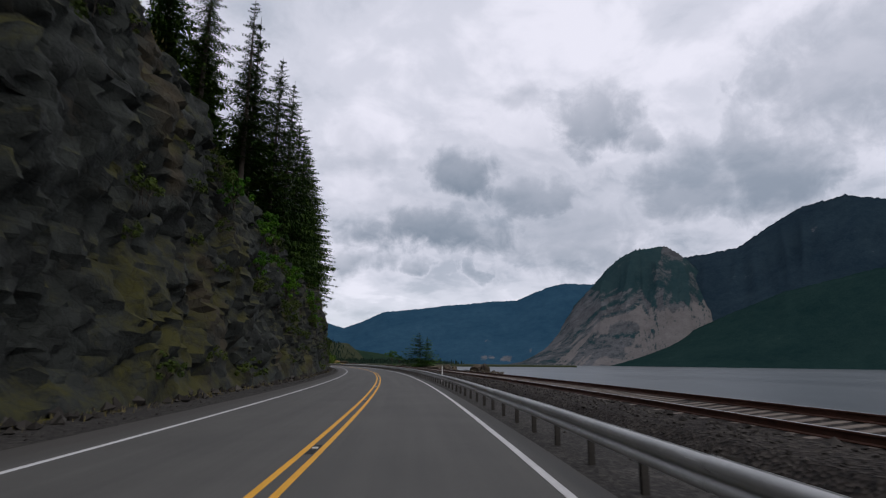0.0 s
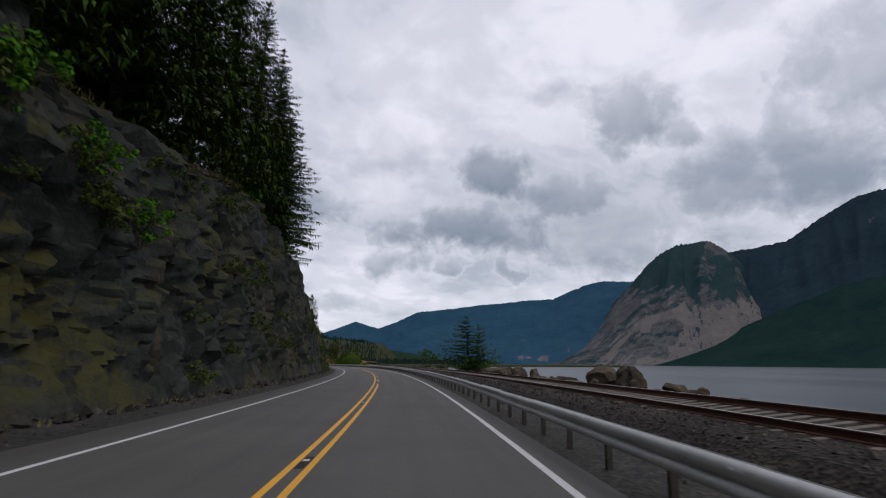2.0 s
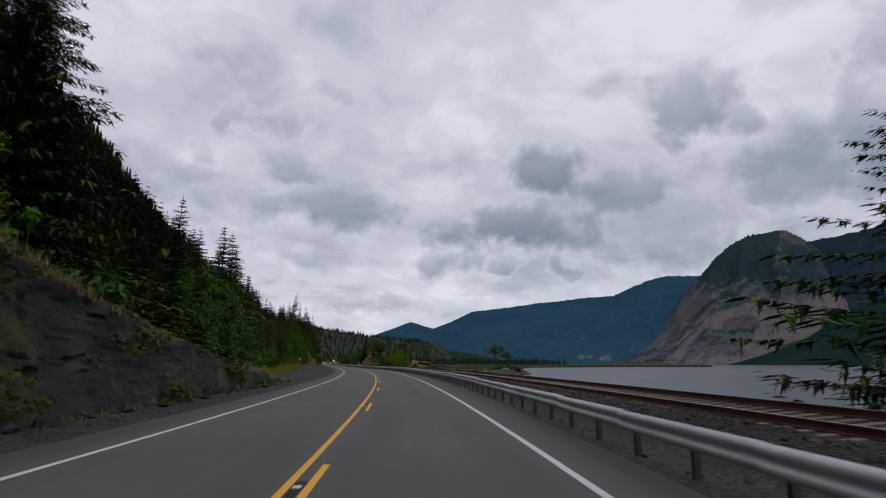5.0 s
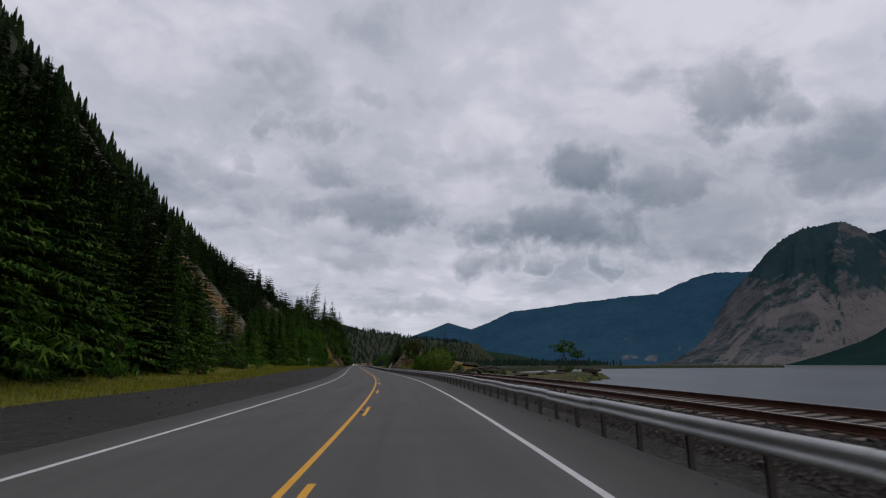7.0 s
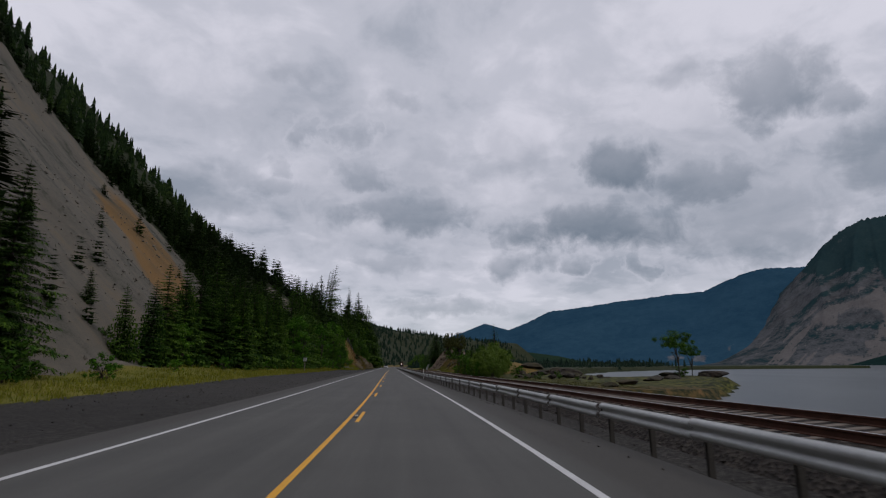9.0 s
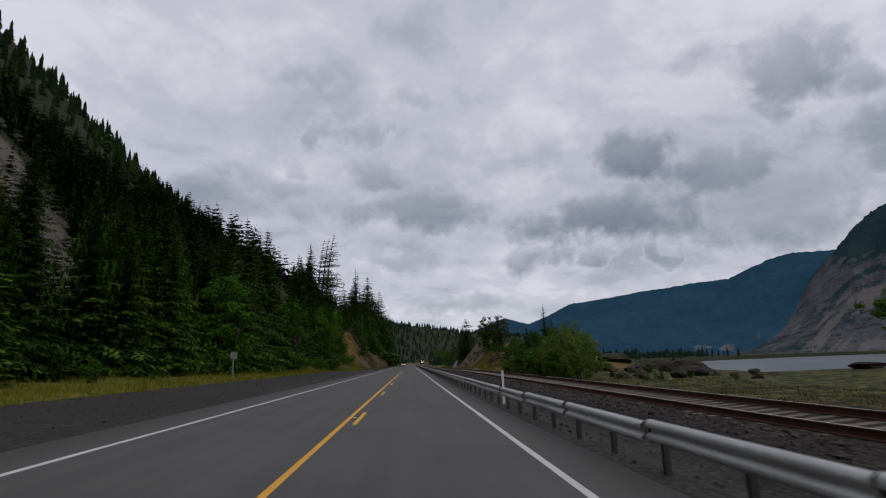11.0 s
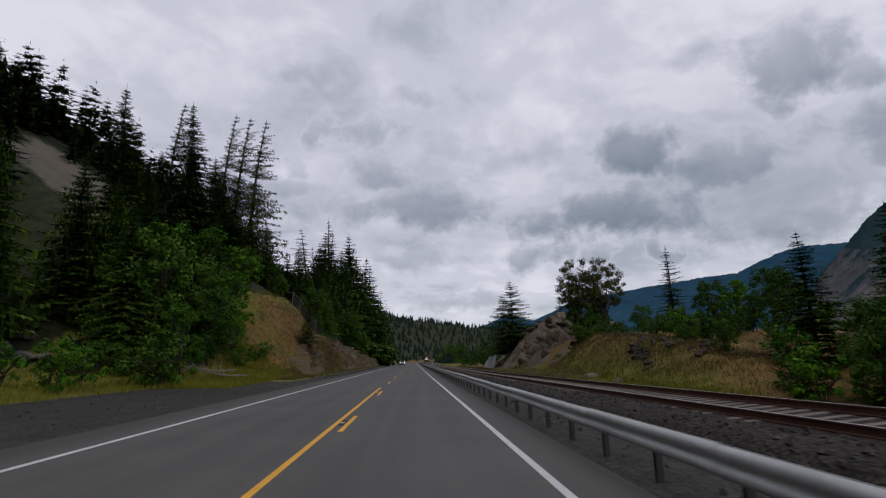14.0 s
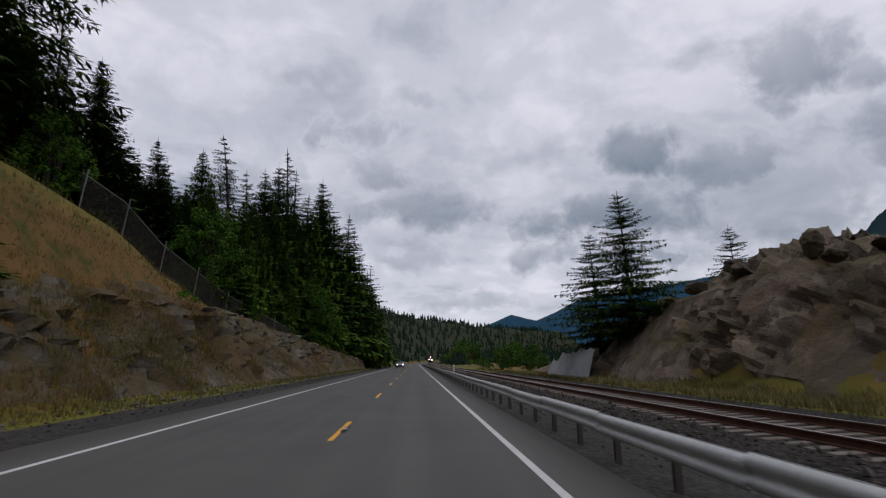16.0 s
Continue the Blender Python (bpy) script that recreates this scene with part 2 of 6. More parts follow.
def rock_material(name, base, warm, moss, moss_at=0.56, warm_at=0.55, patch=0.13):
    m, t, b = material(name, 0.92, 0.25)
    v = where(t)
    big, mid, small = noisen(t, v, patch, 5.0, 0.6, 0.5), noisen(t, v, 0.7, 6.0, 0.62), noisen(t, v, 5.0, 6.0, 0.65)
    vor = t.nodes.new("ShaderNodeTexVoronoi")
    vor.inputs["Scale"].default_value = 1.3
    ln(t, v, vor.inputs["Vector"])
    cell = t.nodes.new("ShaderNodeSeparateColor")
    ln(t, vor.outputs["Color"], cell.inputs[0])
    tone = mathn(t, "ADD", mathn(t, "MULTIPLY", mid, 0.5), mathn(t, "ADD", mathn(t, "MULTIPLY", small, 0.3), mathn(t, "MULTIPLY", cell.outputs[0], 0.25)))
    col = ramp(t, tone, [(0.32, tuple(c * 0.40 for c in base)), (0.52, base), (0.74, tuple(c * 1.75 for c in base))])
    wn = noisen(t, v, 0.22, 5.0, 0.6, 0.8)
    col = mixc(t, ramp(t, wn, [(warm_at, 0.0), (warm_at + 0.12, 0.75)]), col, warm)
    # moss and grass hold on the ledges
    nz = t.nodes.new("ShaderNodeSeparateXYZ")
    ln(t, t.nodes.new("ShaderNodeNewGeometry").outputs["Normal"], nz.inputs[0])
    mn = mathn(t, "ADD", mathn(t, "MULTIPLY", big, 0.50), mathn(t, "ADD", mathn(t, "MULTIPLY", mid, 0.28), mathn(t, "MULTIPLY", small, 0.22)))
    mn = mathn(t, "ADD", mn, mathn(t, "MULTIPLY", nz.outputs[2], 0.12))
    mossc = mixc(t, noisen(t, v, 0.5, 3.0), moss, tuple(c * 0.45 for c in moss))
    col = mixc(t, ramp(t, mn, [(moss_at - 0.02, 0.0), (moss_at + 0.09, 0.85)]), col, mossc)
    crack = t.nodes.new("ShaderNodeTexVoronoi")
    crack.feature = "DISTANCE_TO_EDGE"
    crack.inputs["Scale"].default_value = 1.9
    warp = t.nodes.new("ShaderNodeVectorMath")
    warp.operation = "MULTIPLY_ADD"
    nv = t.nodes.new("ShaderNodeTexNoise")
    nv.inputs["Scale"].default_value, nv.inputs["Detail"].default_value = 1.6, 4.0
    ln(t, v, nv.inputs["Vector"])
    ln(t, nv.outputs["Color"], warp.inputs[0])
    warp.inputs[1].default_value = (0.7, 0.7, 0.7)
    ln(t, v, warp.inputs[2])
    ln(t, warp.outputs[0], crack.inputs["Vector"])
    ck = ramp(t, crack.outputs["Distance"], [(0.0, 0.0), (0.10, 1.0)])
    # dark crack lines: shade of the joints painted into the rock colour
    crack_shade = ramp(t, mathn(t, "ADD", crack.outputs["Distance"], mathn(t, "MULTIPLY", mid, 0.06)), [(0.028, 0.5), (0.055, 0.0)])
    ln(t, mixc(t, crack_shade, col, (base[0] * 0.22, base[1] * 0.2, base[2] * 0.18)), b.inputs["Base Color"])
    h = mathn(t, "ADD", mathn(t, "MULTIPLY", mid, 0.45), mathn(t, "ADD", mathn(t, "MULTIPLY", small, 0.3), mathn(t, "MULTIPLY", ck, 0.07)))
    bump(t, b, h, 0.9, 0.20)
    return m


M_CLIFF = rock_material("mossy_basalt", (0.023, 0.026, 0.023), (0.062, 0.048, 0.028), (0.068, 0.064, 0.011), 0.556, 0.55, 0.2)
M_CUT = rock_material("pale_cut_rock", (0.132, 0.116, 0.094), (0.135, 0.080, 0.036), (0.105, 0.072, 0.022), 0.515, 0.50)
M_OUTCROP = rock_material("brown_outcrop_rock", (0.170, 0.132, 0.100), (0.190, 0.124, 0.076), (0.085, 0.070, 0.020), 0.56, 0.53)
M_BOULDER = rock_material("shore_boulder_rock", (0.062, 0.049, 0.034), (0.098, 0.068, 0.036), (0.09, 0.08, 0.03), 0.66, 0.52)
M_CUTSTONE = foliage("pale_bank_stone", [(0.1, (0.07, 0.062, 0.052)), (0.5, (0.13, 0.115, 0.095)), (0.95, (0.20, 0.18, 0.15))], 0.5, 0.9)
M_SLAB = plain("pale_sprayed_concrete", (0.33, 0.34, 0.34), 0.85, vary=0.25, scale=0.8, bumpy=0.5)


def ground_material():
    """Forest floor, with grass, scree and gravel where the cover says so."""
    m, t, b = material("ground_cover", 0.95, 0.2)
    v = where(t)
    cov = attr(t, "cover").outputs["Color"]
    s = t.nodes.new("ShaderNodeSeparateColor")
    ln(t, cov, s.inputs[0])
    n1, n2, n3 = noisen(t, v, 0.08, 5.0), noisen(t, v, 0.9, 5.0, 0.6), noisen(t, v, 9.0, 4.0, 0.6)
    floor_c = ramp(t, n2, [(0.3, (0.010, 0.014, 0.006)), (0.7, (0.040, 0.048, 0.018))])
    grass_c = ramp(t, mathn(t, "ADD", mathn(t, "MULTIPLY", n1, 0.5), mathn(t, "MULTIPLY", n2, 0.5)),
                   [(0.35, (0.062, 0.070, 0.010)), (0.5, (0.132, 0.128, 0.017)), (0.65, (0.185, 0.150, 0.030))])
    dry_c = ramp(t, mathn(t, "ADD", mathn(t, "MULTIPLY", n1, 0.35), mathn(t, "MULTIPLY", n2, 0.65)),
                 [(0.38, (0.062, 0.066, 0.014)), (0.48, (0.145, 0.084, 0.026)), (0.64, (0.20, 0.100, 0.038))])
    grass_c = mixc(t, attr(t, "cover").outputs["Alpha"], grass_c, dry_c)
    sx = t.nodes.new("ShaderNodeMapping")
    sx.inputs["Scale"].default_value = (0.3, 1.0, 0.3)
    ln(t, v, sx.inputs["Vector"])
    streak = noisen(t, sx.outputs[0], 0.22, 5.0, 0.6, 0.3)
    scree_c = ramp(t, mathn(t, "ADD", mathn(t, "MULTIPLY", streak, 0.55), mathn(t, "ADD", mathn(t, "MULTIPLY", n3, 0.25), mathn(t, "MULTIPLY", n2, 0.2))),
                   [(0.40, (0.045, 0.048, 0.034)), (0.46, (0.105, 0.096, 0.078)), (0.54, (0.132, 0.114, 0.090)), (0.62, (0.150, 0.120, 0.080))])
    rust = ramp(t, mathn(t, "ADD", streak, mathn(t, "MULTIPLY", n3, 0.2)), [(0.45, (0.105, 0.072, 0.034)), (0.72, (0.190, 0.108, 0.040))])
    scree_c = mixc(t, ramp(t, mathn(t, "ADD", attr(t, "cover").outputs["Alpha"], mathn(t, "MULTIPLY", mathn(t, "SUBTRACT", streak, 0.5), 1.1)), [(0.35, 0.0), (0.62, 1.0)]), scree_c, rust)
    vor = t.nodes.new("ShaderNodeTexVoronoi")
    vor.inputs["Scale"].default_value = 16.0
    ln(t, v, vor.inputs["Vector"])
    cell = t.nodes.new("ShaderNodeSeparateColor")
    ln(t, vor.outputs["Color"], cell.inputs[0])
    gravel_c = ramp(t, mathn(t, "ADD", mathn(t, "MULTIPLY", cell.outputs[0], 0.42), mathn(t, "ADD", mathn(t, "MULTIPLY", n1, 0.25), mathn(t, "MULTIPLY", n2, 0.33))),
                    [(0.25, (0.016, 0.0145, 0.013)), (0.55, (0.039, 0.036, 0.032)), (0.72, (0.068, 0.062, 0.055)), (0.82, (0.115, 0.108, 0.098))])
    edge = mathn(t, "MULTIPLY", mathn(t, "SUBTRACT", n2, 0.5), 0.7)

    def hold(w):
        return ramp(t, mathn(t, "ADD", w, edge), [(0.38, 0.0), (0.6, 1.0)])
    col = mixc(t, hold(s.outputs[0]), floor_c, grass_c)
    col = mixc(t, hold(s.outputs[1]), col, scree_c)
    col = mixc(t, hold(s.outputs[2]), col, gravel_c)
    ln(t, col, b.inputs["Base Color"])
    bump(t, b, mathn(t, "ADD", mathn(t, "MULTIPLY", n2, 0.5), mathn(t, "MULTIPLY", n3, 0.5)), 0.7, 0.12)
    return m


M_GROUND = ground_material()


def asphalt_material():
    m, t, b = material("worn_asphalt", 0.85, 0.35)
    uv = t.nodes.new("ShaderNodeUVMap").outputs[0]
    v = where(t)
    st = t.nodes.new("ShaderNodeMapping")
    st.inputs["Scale"].default_value = (1.6, 0.035, 1.0)
    ln(t, uv, st.inputs["Vector"])
    streak = noisen(t, st.outputs[0], 1.0, 4.0, 0.6)
    mid, grain = noisen(t, v, 0.35, 5.0, 0.6), noisen(t, v, 55.0, 3.0, 0.7)
    f = mathn(t, "ADD", mathn(t, "MULTIPLY", streak, 0.4), mathn(t, "ADD", mathn(t, "MULTIPLY", mid, 0.3), mathn(t, "MULTIPLY", grain, 0.3)))
    ln(t, ramp(t, f, [(0.32, (0.057, 0.056, 0.052)), (0.52, (0.087, 0.084, 0.077)), (0.72, (0.120, 0.116, 0.106))]), b.inputs["Base Color"])
    # grit and soil lie on the shoulders outside the edge lines
    xy = t.nodes.new("ShaderNodeSeparateXYZ")
    ln(t, uv, xy.inputs[0])
    out = mathn(t, "ADD", mathn(t, "ABSOLUTE", mathn(t, "ADD", xy.outputs[0], 0.22)), mathn(t, "MULTIPLY", mathn(t, "SUBTRACT", mid, 0.5), 0.9))
    grit = mathn(t, "MULTIPLY", ramp(t, mathn(t, "MULTIPLY", out, 0.1), [(0.388, 0.0), (0.46, 1.0)]), 0.62)
    ln(t, mixc(t, grit, b.inputs["Base Color"].links[0].from_socket, ramp(t, grain, [(0.35, (0.022, 0.019, 0.016)), (0.7, (0.070, 0.060, 0.050))])), b.inputs["Base Color"])
    bump(t, b, grain, 0.35, 0.01)
    return m


M_ASPHALT = asphalt_material()


def paint_material(name, colour, worn_at):
    m, t, b = material(name, 0.7, 0.3)
    v = where(t)
    n1, n2 = noisen(t, v, 1.2, 5.0, 0.6), noisen(t, v, 22.0, 4.0, 0.7)
    f = mathn(t, "ADD", mathn(t, "MULTIPLY", n1, 0.5), mathn(t, "MULTIPLY", n2, 0.5))
    col = ramp(t, f, [(0.3, tuple(c * 0.75 for c in colour)), (0.6, colour)])
    col = mixc(t, ramp(t, f, [(worn_at, 0.0), (worn_at + 0.05, 0.8)]), col, (0.07, 0.068, 0.065))
    ln(t, col, b.inputs["Base Color"])
    return m


M_YELLOW = paint_material("yellow_road_paint", (0.78, 0.39, 0.035), 0.62)
M_WHITE = paint_material("white_road_paint", (0.62, 0.61, 0.60), 0.61)
M_SLOT = plain("dark_milled_slot", (0.018, 0.018, 0.018), 0.9, vary=0.4)
M_REFLECT = plain("pale_reflector", (0.60, 0.57, 0.50), 0.35, 0.5, vary=0.2)


def steel_material():
    m, t, b = material("galvanised_steel", 0.42, 0.5, 0.30)
    v = where(t)
    n1, n2 = noisen(t, v, 0.8, 5.0), noisen(t, v, 14.0, 4.0)
    f = mathn(t, "ADD", mathn(t, "MULTIPLY", n1, 0.6), mathn(t, "MULTIPLY", n2, 0.4))
    ln(t, ramp(t, f, [(0.3, (0.40, 0.405, 0.40)), (0.7, (0.58, 0.585, 0.575))]), b.inputs["Base Color"])
    ln(t, ramp(t, f, [(0.3, 0.62), (0.7, 0.46)]), b.inputs["Roughness"])
    return m


M_STEEL = steel_material()
M_POST = plain("weathered_post", (0.045, 0.040, 0.034), 0.85, 0.3, vary=0.35, scale=3.0)
M_DELIN = plain("white_plastic", (0.62, 0.60, 0.57), 0.5, 0.4, vary=0.12)
M_RUST = plain("rusty_rail_steel", (0.085, 0.036, 0.022), 0.75, 0.3, 0.2, vary=0.35, scale=2.5, coords="Object")
M_RAILTOP = plain("polished_rail_head", (0.60, 0.60, 0.61), 0.38, 0.5, 0.9, vary=0.1)
M_TIE = plain("weathered_tie", (0.170, 0.142, 0.120), 0.9, 0.2, vary=0.4, scale=3.0, bumpy=0.6)


def ballast_material():
    m, t, b = material("track_ballast", 0.95, 0.2)
    v = where(t)
    vor = t.nodes.new("ShaderNodeTexVoronoi")
    vor.inputs["Scale"].default_value = 13.0
    ln(t, v, vor.inputs["Vector"])
    cell = t.nodes.new("ShaderNodeSeparateColor")
    ln(t, vor.outputs["Color"], cell.inputs[0])
    big = noisen(t, v, 0.5, 5.0)
    f = mathn(t, "ADD", mathn(t, "MULTIPLY", cell.outputs[0], 0.55), mathn(t, "MULTIPLY", big, 0.45))
    ln(t, ramp(t, f, [(0.2, (0.010, 0.008, 0.007)), (0.5, (0.029, 0.024, 0.020)), (0.85, (0.066, 0.056, 0.047))]), b.inputs["Base Color"])
    bump(t, b, vor.outputs["Distance"], 0.9, 0.06)
    return m


M_BALLAST = ballast_material()
M_STONE = foliage("loose_stone", [(0.1, (0.02, 0.018, 0.016)), (0.5, (0.050, 0.045, 0.040)), (0.95, (0.16, 0.145, 0.13))], 0.5, 0.9)


def water_material():
    m, t, b = material("river_water", 0.16, 0.32)
    b.inputs["Base Color"].default_value = (0.055, 0.075, 0.085, 1)
    v = where(t)
    mp = t.nodes.new("ShaderNodeMapping")
    mp.inputs["Rotation"].default_value = (0, 0, 0.6)
    mp.inputs["Scale"].default_value = (1.0, 0.35, 1.0)
    ln(t, v, mp.inputs["Vector"])
    n1, n2 = noisen(t, mp.outputs[0], 1.3, 3.0, 0.6), noisen(t, mp.outputs[0], 0.012, 3.0, 0.5)
    ln(t, ramp(t, n2, [(0.35, (0.040, 0.050, 0.056)), (0.65, (0.056, 0.068, 0.073))]), b.inputs["Base Color"])
    ln(t, ramp(t, n2, [(0.35, 0.30), (0.65, 0.36)]), b.inputs["Roughness"])
    bump(t, b, n1, 0.22, 0.16)
    return m


M_WATER = water_material()


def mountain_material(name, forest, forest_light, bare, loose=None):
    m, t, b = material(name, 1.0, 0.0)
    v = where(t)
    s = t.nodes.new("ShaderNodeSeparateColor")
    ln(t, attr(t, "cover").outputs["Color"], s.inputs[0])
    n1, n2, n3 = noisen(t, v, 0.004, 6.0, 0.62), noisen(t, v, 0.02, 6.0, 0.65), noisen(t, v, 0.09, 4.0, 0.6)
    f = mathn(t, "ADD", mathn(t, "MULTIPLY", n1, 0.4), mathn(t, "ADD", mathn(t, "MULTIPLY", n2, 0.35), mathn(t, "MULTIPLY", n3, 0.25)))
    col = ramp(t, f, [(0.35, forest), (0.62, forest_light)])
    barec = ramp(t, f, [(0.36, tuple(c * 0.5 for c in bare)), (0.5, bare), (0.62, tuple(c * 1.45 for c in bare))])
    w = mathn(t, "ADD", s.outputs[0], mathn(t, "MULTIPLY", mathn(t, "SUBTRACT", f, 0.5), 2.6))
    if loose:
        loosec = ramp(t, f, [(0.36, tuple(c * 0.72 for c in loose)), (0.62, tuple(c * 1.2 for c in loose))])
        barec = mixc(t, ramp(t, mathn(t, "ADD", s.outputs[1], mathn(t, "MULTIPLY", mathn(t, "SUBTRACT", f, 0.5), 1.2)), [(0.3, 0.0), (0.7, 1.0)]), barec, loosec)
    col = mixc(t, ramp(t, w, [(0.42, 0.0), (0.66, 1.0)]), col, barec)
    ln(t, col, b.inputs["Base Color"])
    bump(t, b, n3, 0.6, 6.0)
    return m


# far slopes: the blue of distance haze is mixed into the base colours
M_FAR = mountain_material("haze_blue_forest", (0.015, 0.048, 0.084), (0.030, 0.073, 0.112), (0.09, 0.095, 0.105))
# haze over the peak is put into its colours as a blue-grey tint
M_PEAK = mountain_material("hazy_bare_peak", (0.013, 0.032, 0.038), (0.028, 0.050, 0.052), (0.070, 0.072, 0.076), (0.118, 0.110, 0.107))
M_SLOPE = mountain_material("hazy_dark_forest_slope", (0.010, 0.020, 0.031), (0.023, 0.039, 0.050), (0.10, 0.095, 0.10))
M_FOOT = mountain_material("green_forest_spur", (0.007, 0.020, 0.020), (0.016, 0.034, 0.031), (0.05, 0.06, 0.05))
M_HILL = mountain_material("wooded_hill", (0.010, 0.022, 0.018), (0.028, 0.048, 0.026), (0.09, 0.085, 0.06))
M_CARWHITE = plain("silver_car_paint", (0.45, 0.46, 0.48), 0.35, 0.5, 0.4, vary=0.08)
M_BLACK = plain("black_rubber", (0.015, 0.015, 0.016), 0.8, vary=0.3)
M_GLASS = plain("dark_tinted_glass", (0.012, 0.014, 0.016), 0.08, 0.6, vary=0.1)
M_LOCO = plain("dark_red_locomotive_paint", (0.075, 0.022, 0.014), 0.5, 0.4, vary=0.25)
M_SIGNBACK = plain("bare_aluminium", (0.30, 0.31, 0.31), 0.5, 0.5, 0.6, vary=0.15)


def lamp_material(name, colour, strength):
    m, t, b = material(name, 0.3, 0.5)
    b.inputs["Base Color"].default_value = (0.8, 0.8, 0.75, 1)
    b.inputs["Emission Color"].default_value = (*colour, 1)
    b.inputs["Emission Strength"].default_value = strength
    return m


M_HEADLIGHT = lamp_material("lit_headlight", (1.0, 0.96, 0.88), 9.0)
M_HEADLIGHT_CAR = lamp_material("lit_car_headlight", (1.0, 0.96, 0.9), 4.0)

# ---- building helpers ----
def mesh_of(name, verts, faces, mat, smooth=False, mats=None, face_mats=None):
    me = bpy.data.meshes.new(name)
    me.from_pydata([tuple(v) for v in verts], [], faces)
    for m in (mats or [mat]):
        me.materials.append(m)
    if face_mats is not None:
        me.polygons.foreach_set("material_index", face_mats)
    if smooth:
        me.polygons.foreach_set("use_smooth", [True] * len(me.polygons))
    me.update()
    return me


def part(name, me, parent, label="", m=None):
    """Links a mesh as one part under a thing or under a part."""
    ob = new(name, me)
    ob.parent = parent
    if m is not None:
        ob.matrix_basis = m
    if label:
        ob["label"] = label
    return ob


def thing(name, label, category, group="", m=None):
    ob = new(name)
    ob.empty_display_size = 0.2
    if m is not None:
        ob.matrix_basis = m
    return tagged(ob, label, category, group)


def structure(name, me, label, category, kind="structure"):
    return tagged(new(name, me), label, category, kind=kind)


def grid_faces(rows, cols):
    i = np.arange(rows - 1)[:, None] * cols + np.arange(cols - 1)[None, :]
    return np.stack([i, i + 1, i + cols + 1, i + cols], -1).reshape(-1, 4).tolist()


def fbm(x, y, z, octaves=4):
    return noise.fractal(Vector((x, y, z)), 1.0, 2.1, octaves)


def interp(x, xs, ys):
    return float(np.interp(x, xs, ys))


def smooth01(x):
    x = min(1.0, max(0.0, x))
    return x * x * (3 - 2 * x)


def face_at(s, off, z=0.0, turn=0.0):
    """A pose at a point by the road, its +y along the road."""
    p = road(s, off, z)
    return pose(p.x, p.y, p.z, 0, 0, -math.degrees(heading(s)) + turn)


# ---- heights beside the road ----
CLIFF_S = (-60, 0, 15, 22, 30, 38, 52, 66, 76, 82, 88, 95, 101, 106, 110, 113.5, 116, 118.5, 122, 130, 143, 158, 168)
CLIFF_H = (20, 20, 17.5, 15.6, 14.0, 12.3, 10.9, 10.2, 10.6, 12.0, 13.3, 13.3, 13.0, 12.9, 12.9, 13.0, 12.8, 12.0, 9.6, 6.2, 3.2, 1.0, 0.0)
BANK_S = (389, 393, 398, 403, 410, 420, 429, 434, 445, 465, 490, 515, 530)
BANK_H = (0.2, 1.0, 3.4, 6.0, 8.6, 9.6, 9.0, 7.8, 6.0, 4.6, 3.2, 1.8, 1.0)
OUT_S = (374, 379, 384, 392, 400, 406, 412, 418, 424, 431, 438, 446, 455, 464, 474, 482)
OUT_H = (0.0, 1.4, 2.6, 3.5, 3.9, 4.6, 5.6, 6.8, 7.6, 7.7, 6.6, 5.0, 3.4, 2.4, 1.4, 0.0)


def track_z(s):
    """The top of the near rail."""
    return interp(s, (0, 70, 150, 190, 235, 310, 350, 410, 500, 620, 900), (0.42, 0.43, 0.49, 0.53, 0.48, 0.55, 0.54, 0.28, 0.24, 0.5, 1.2))


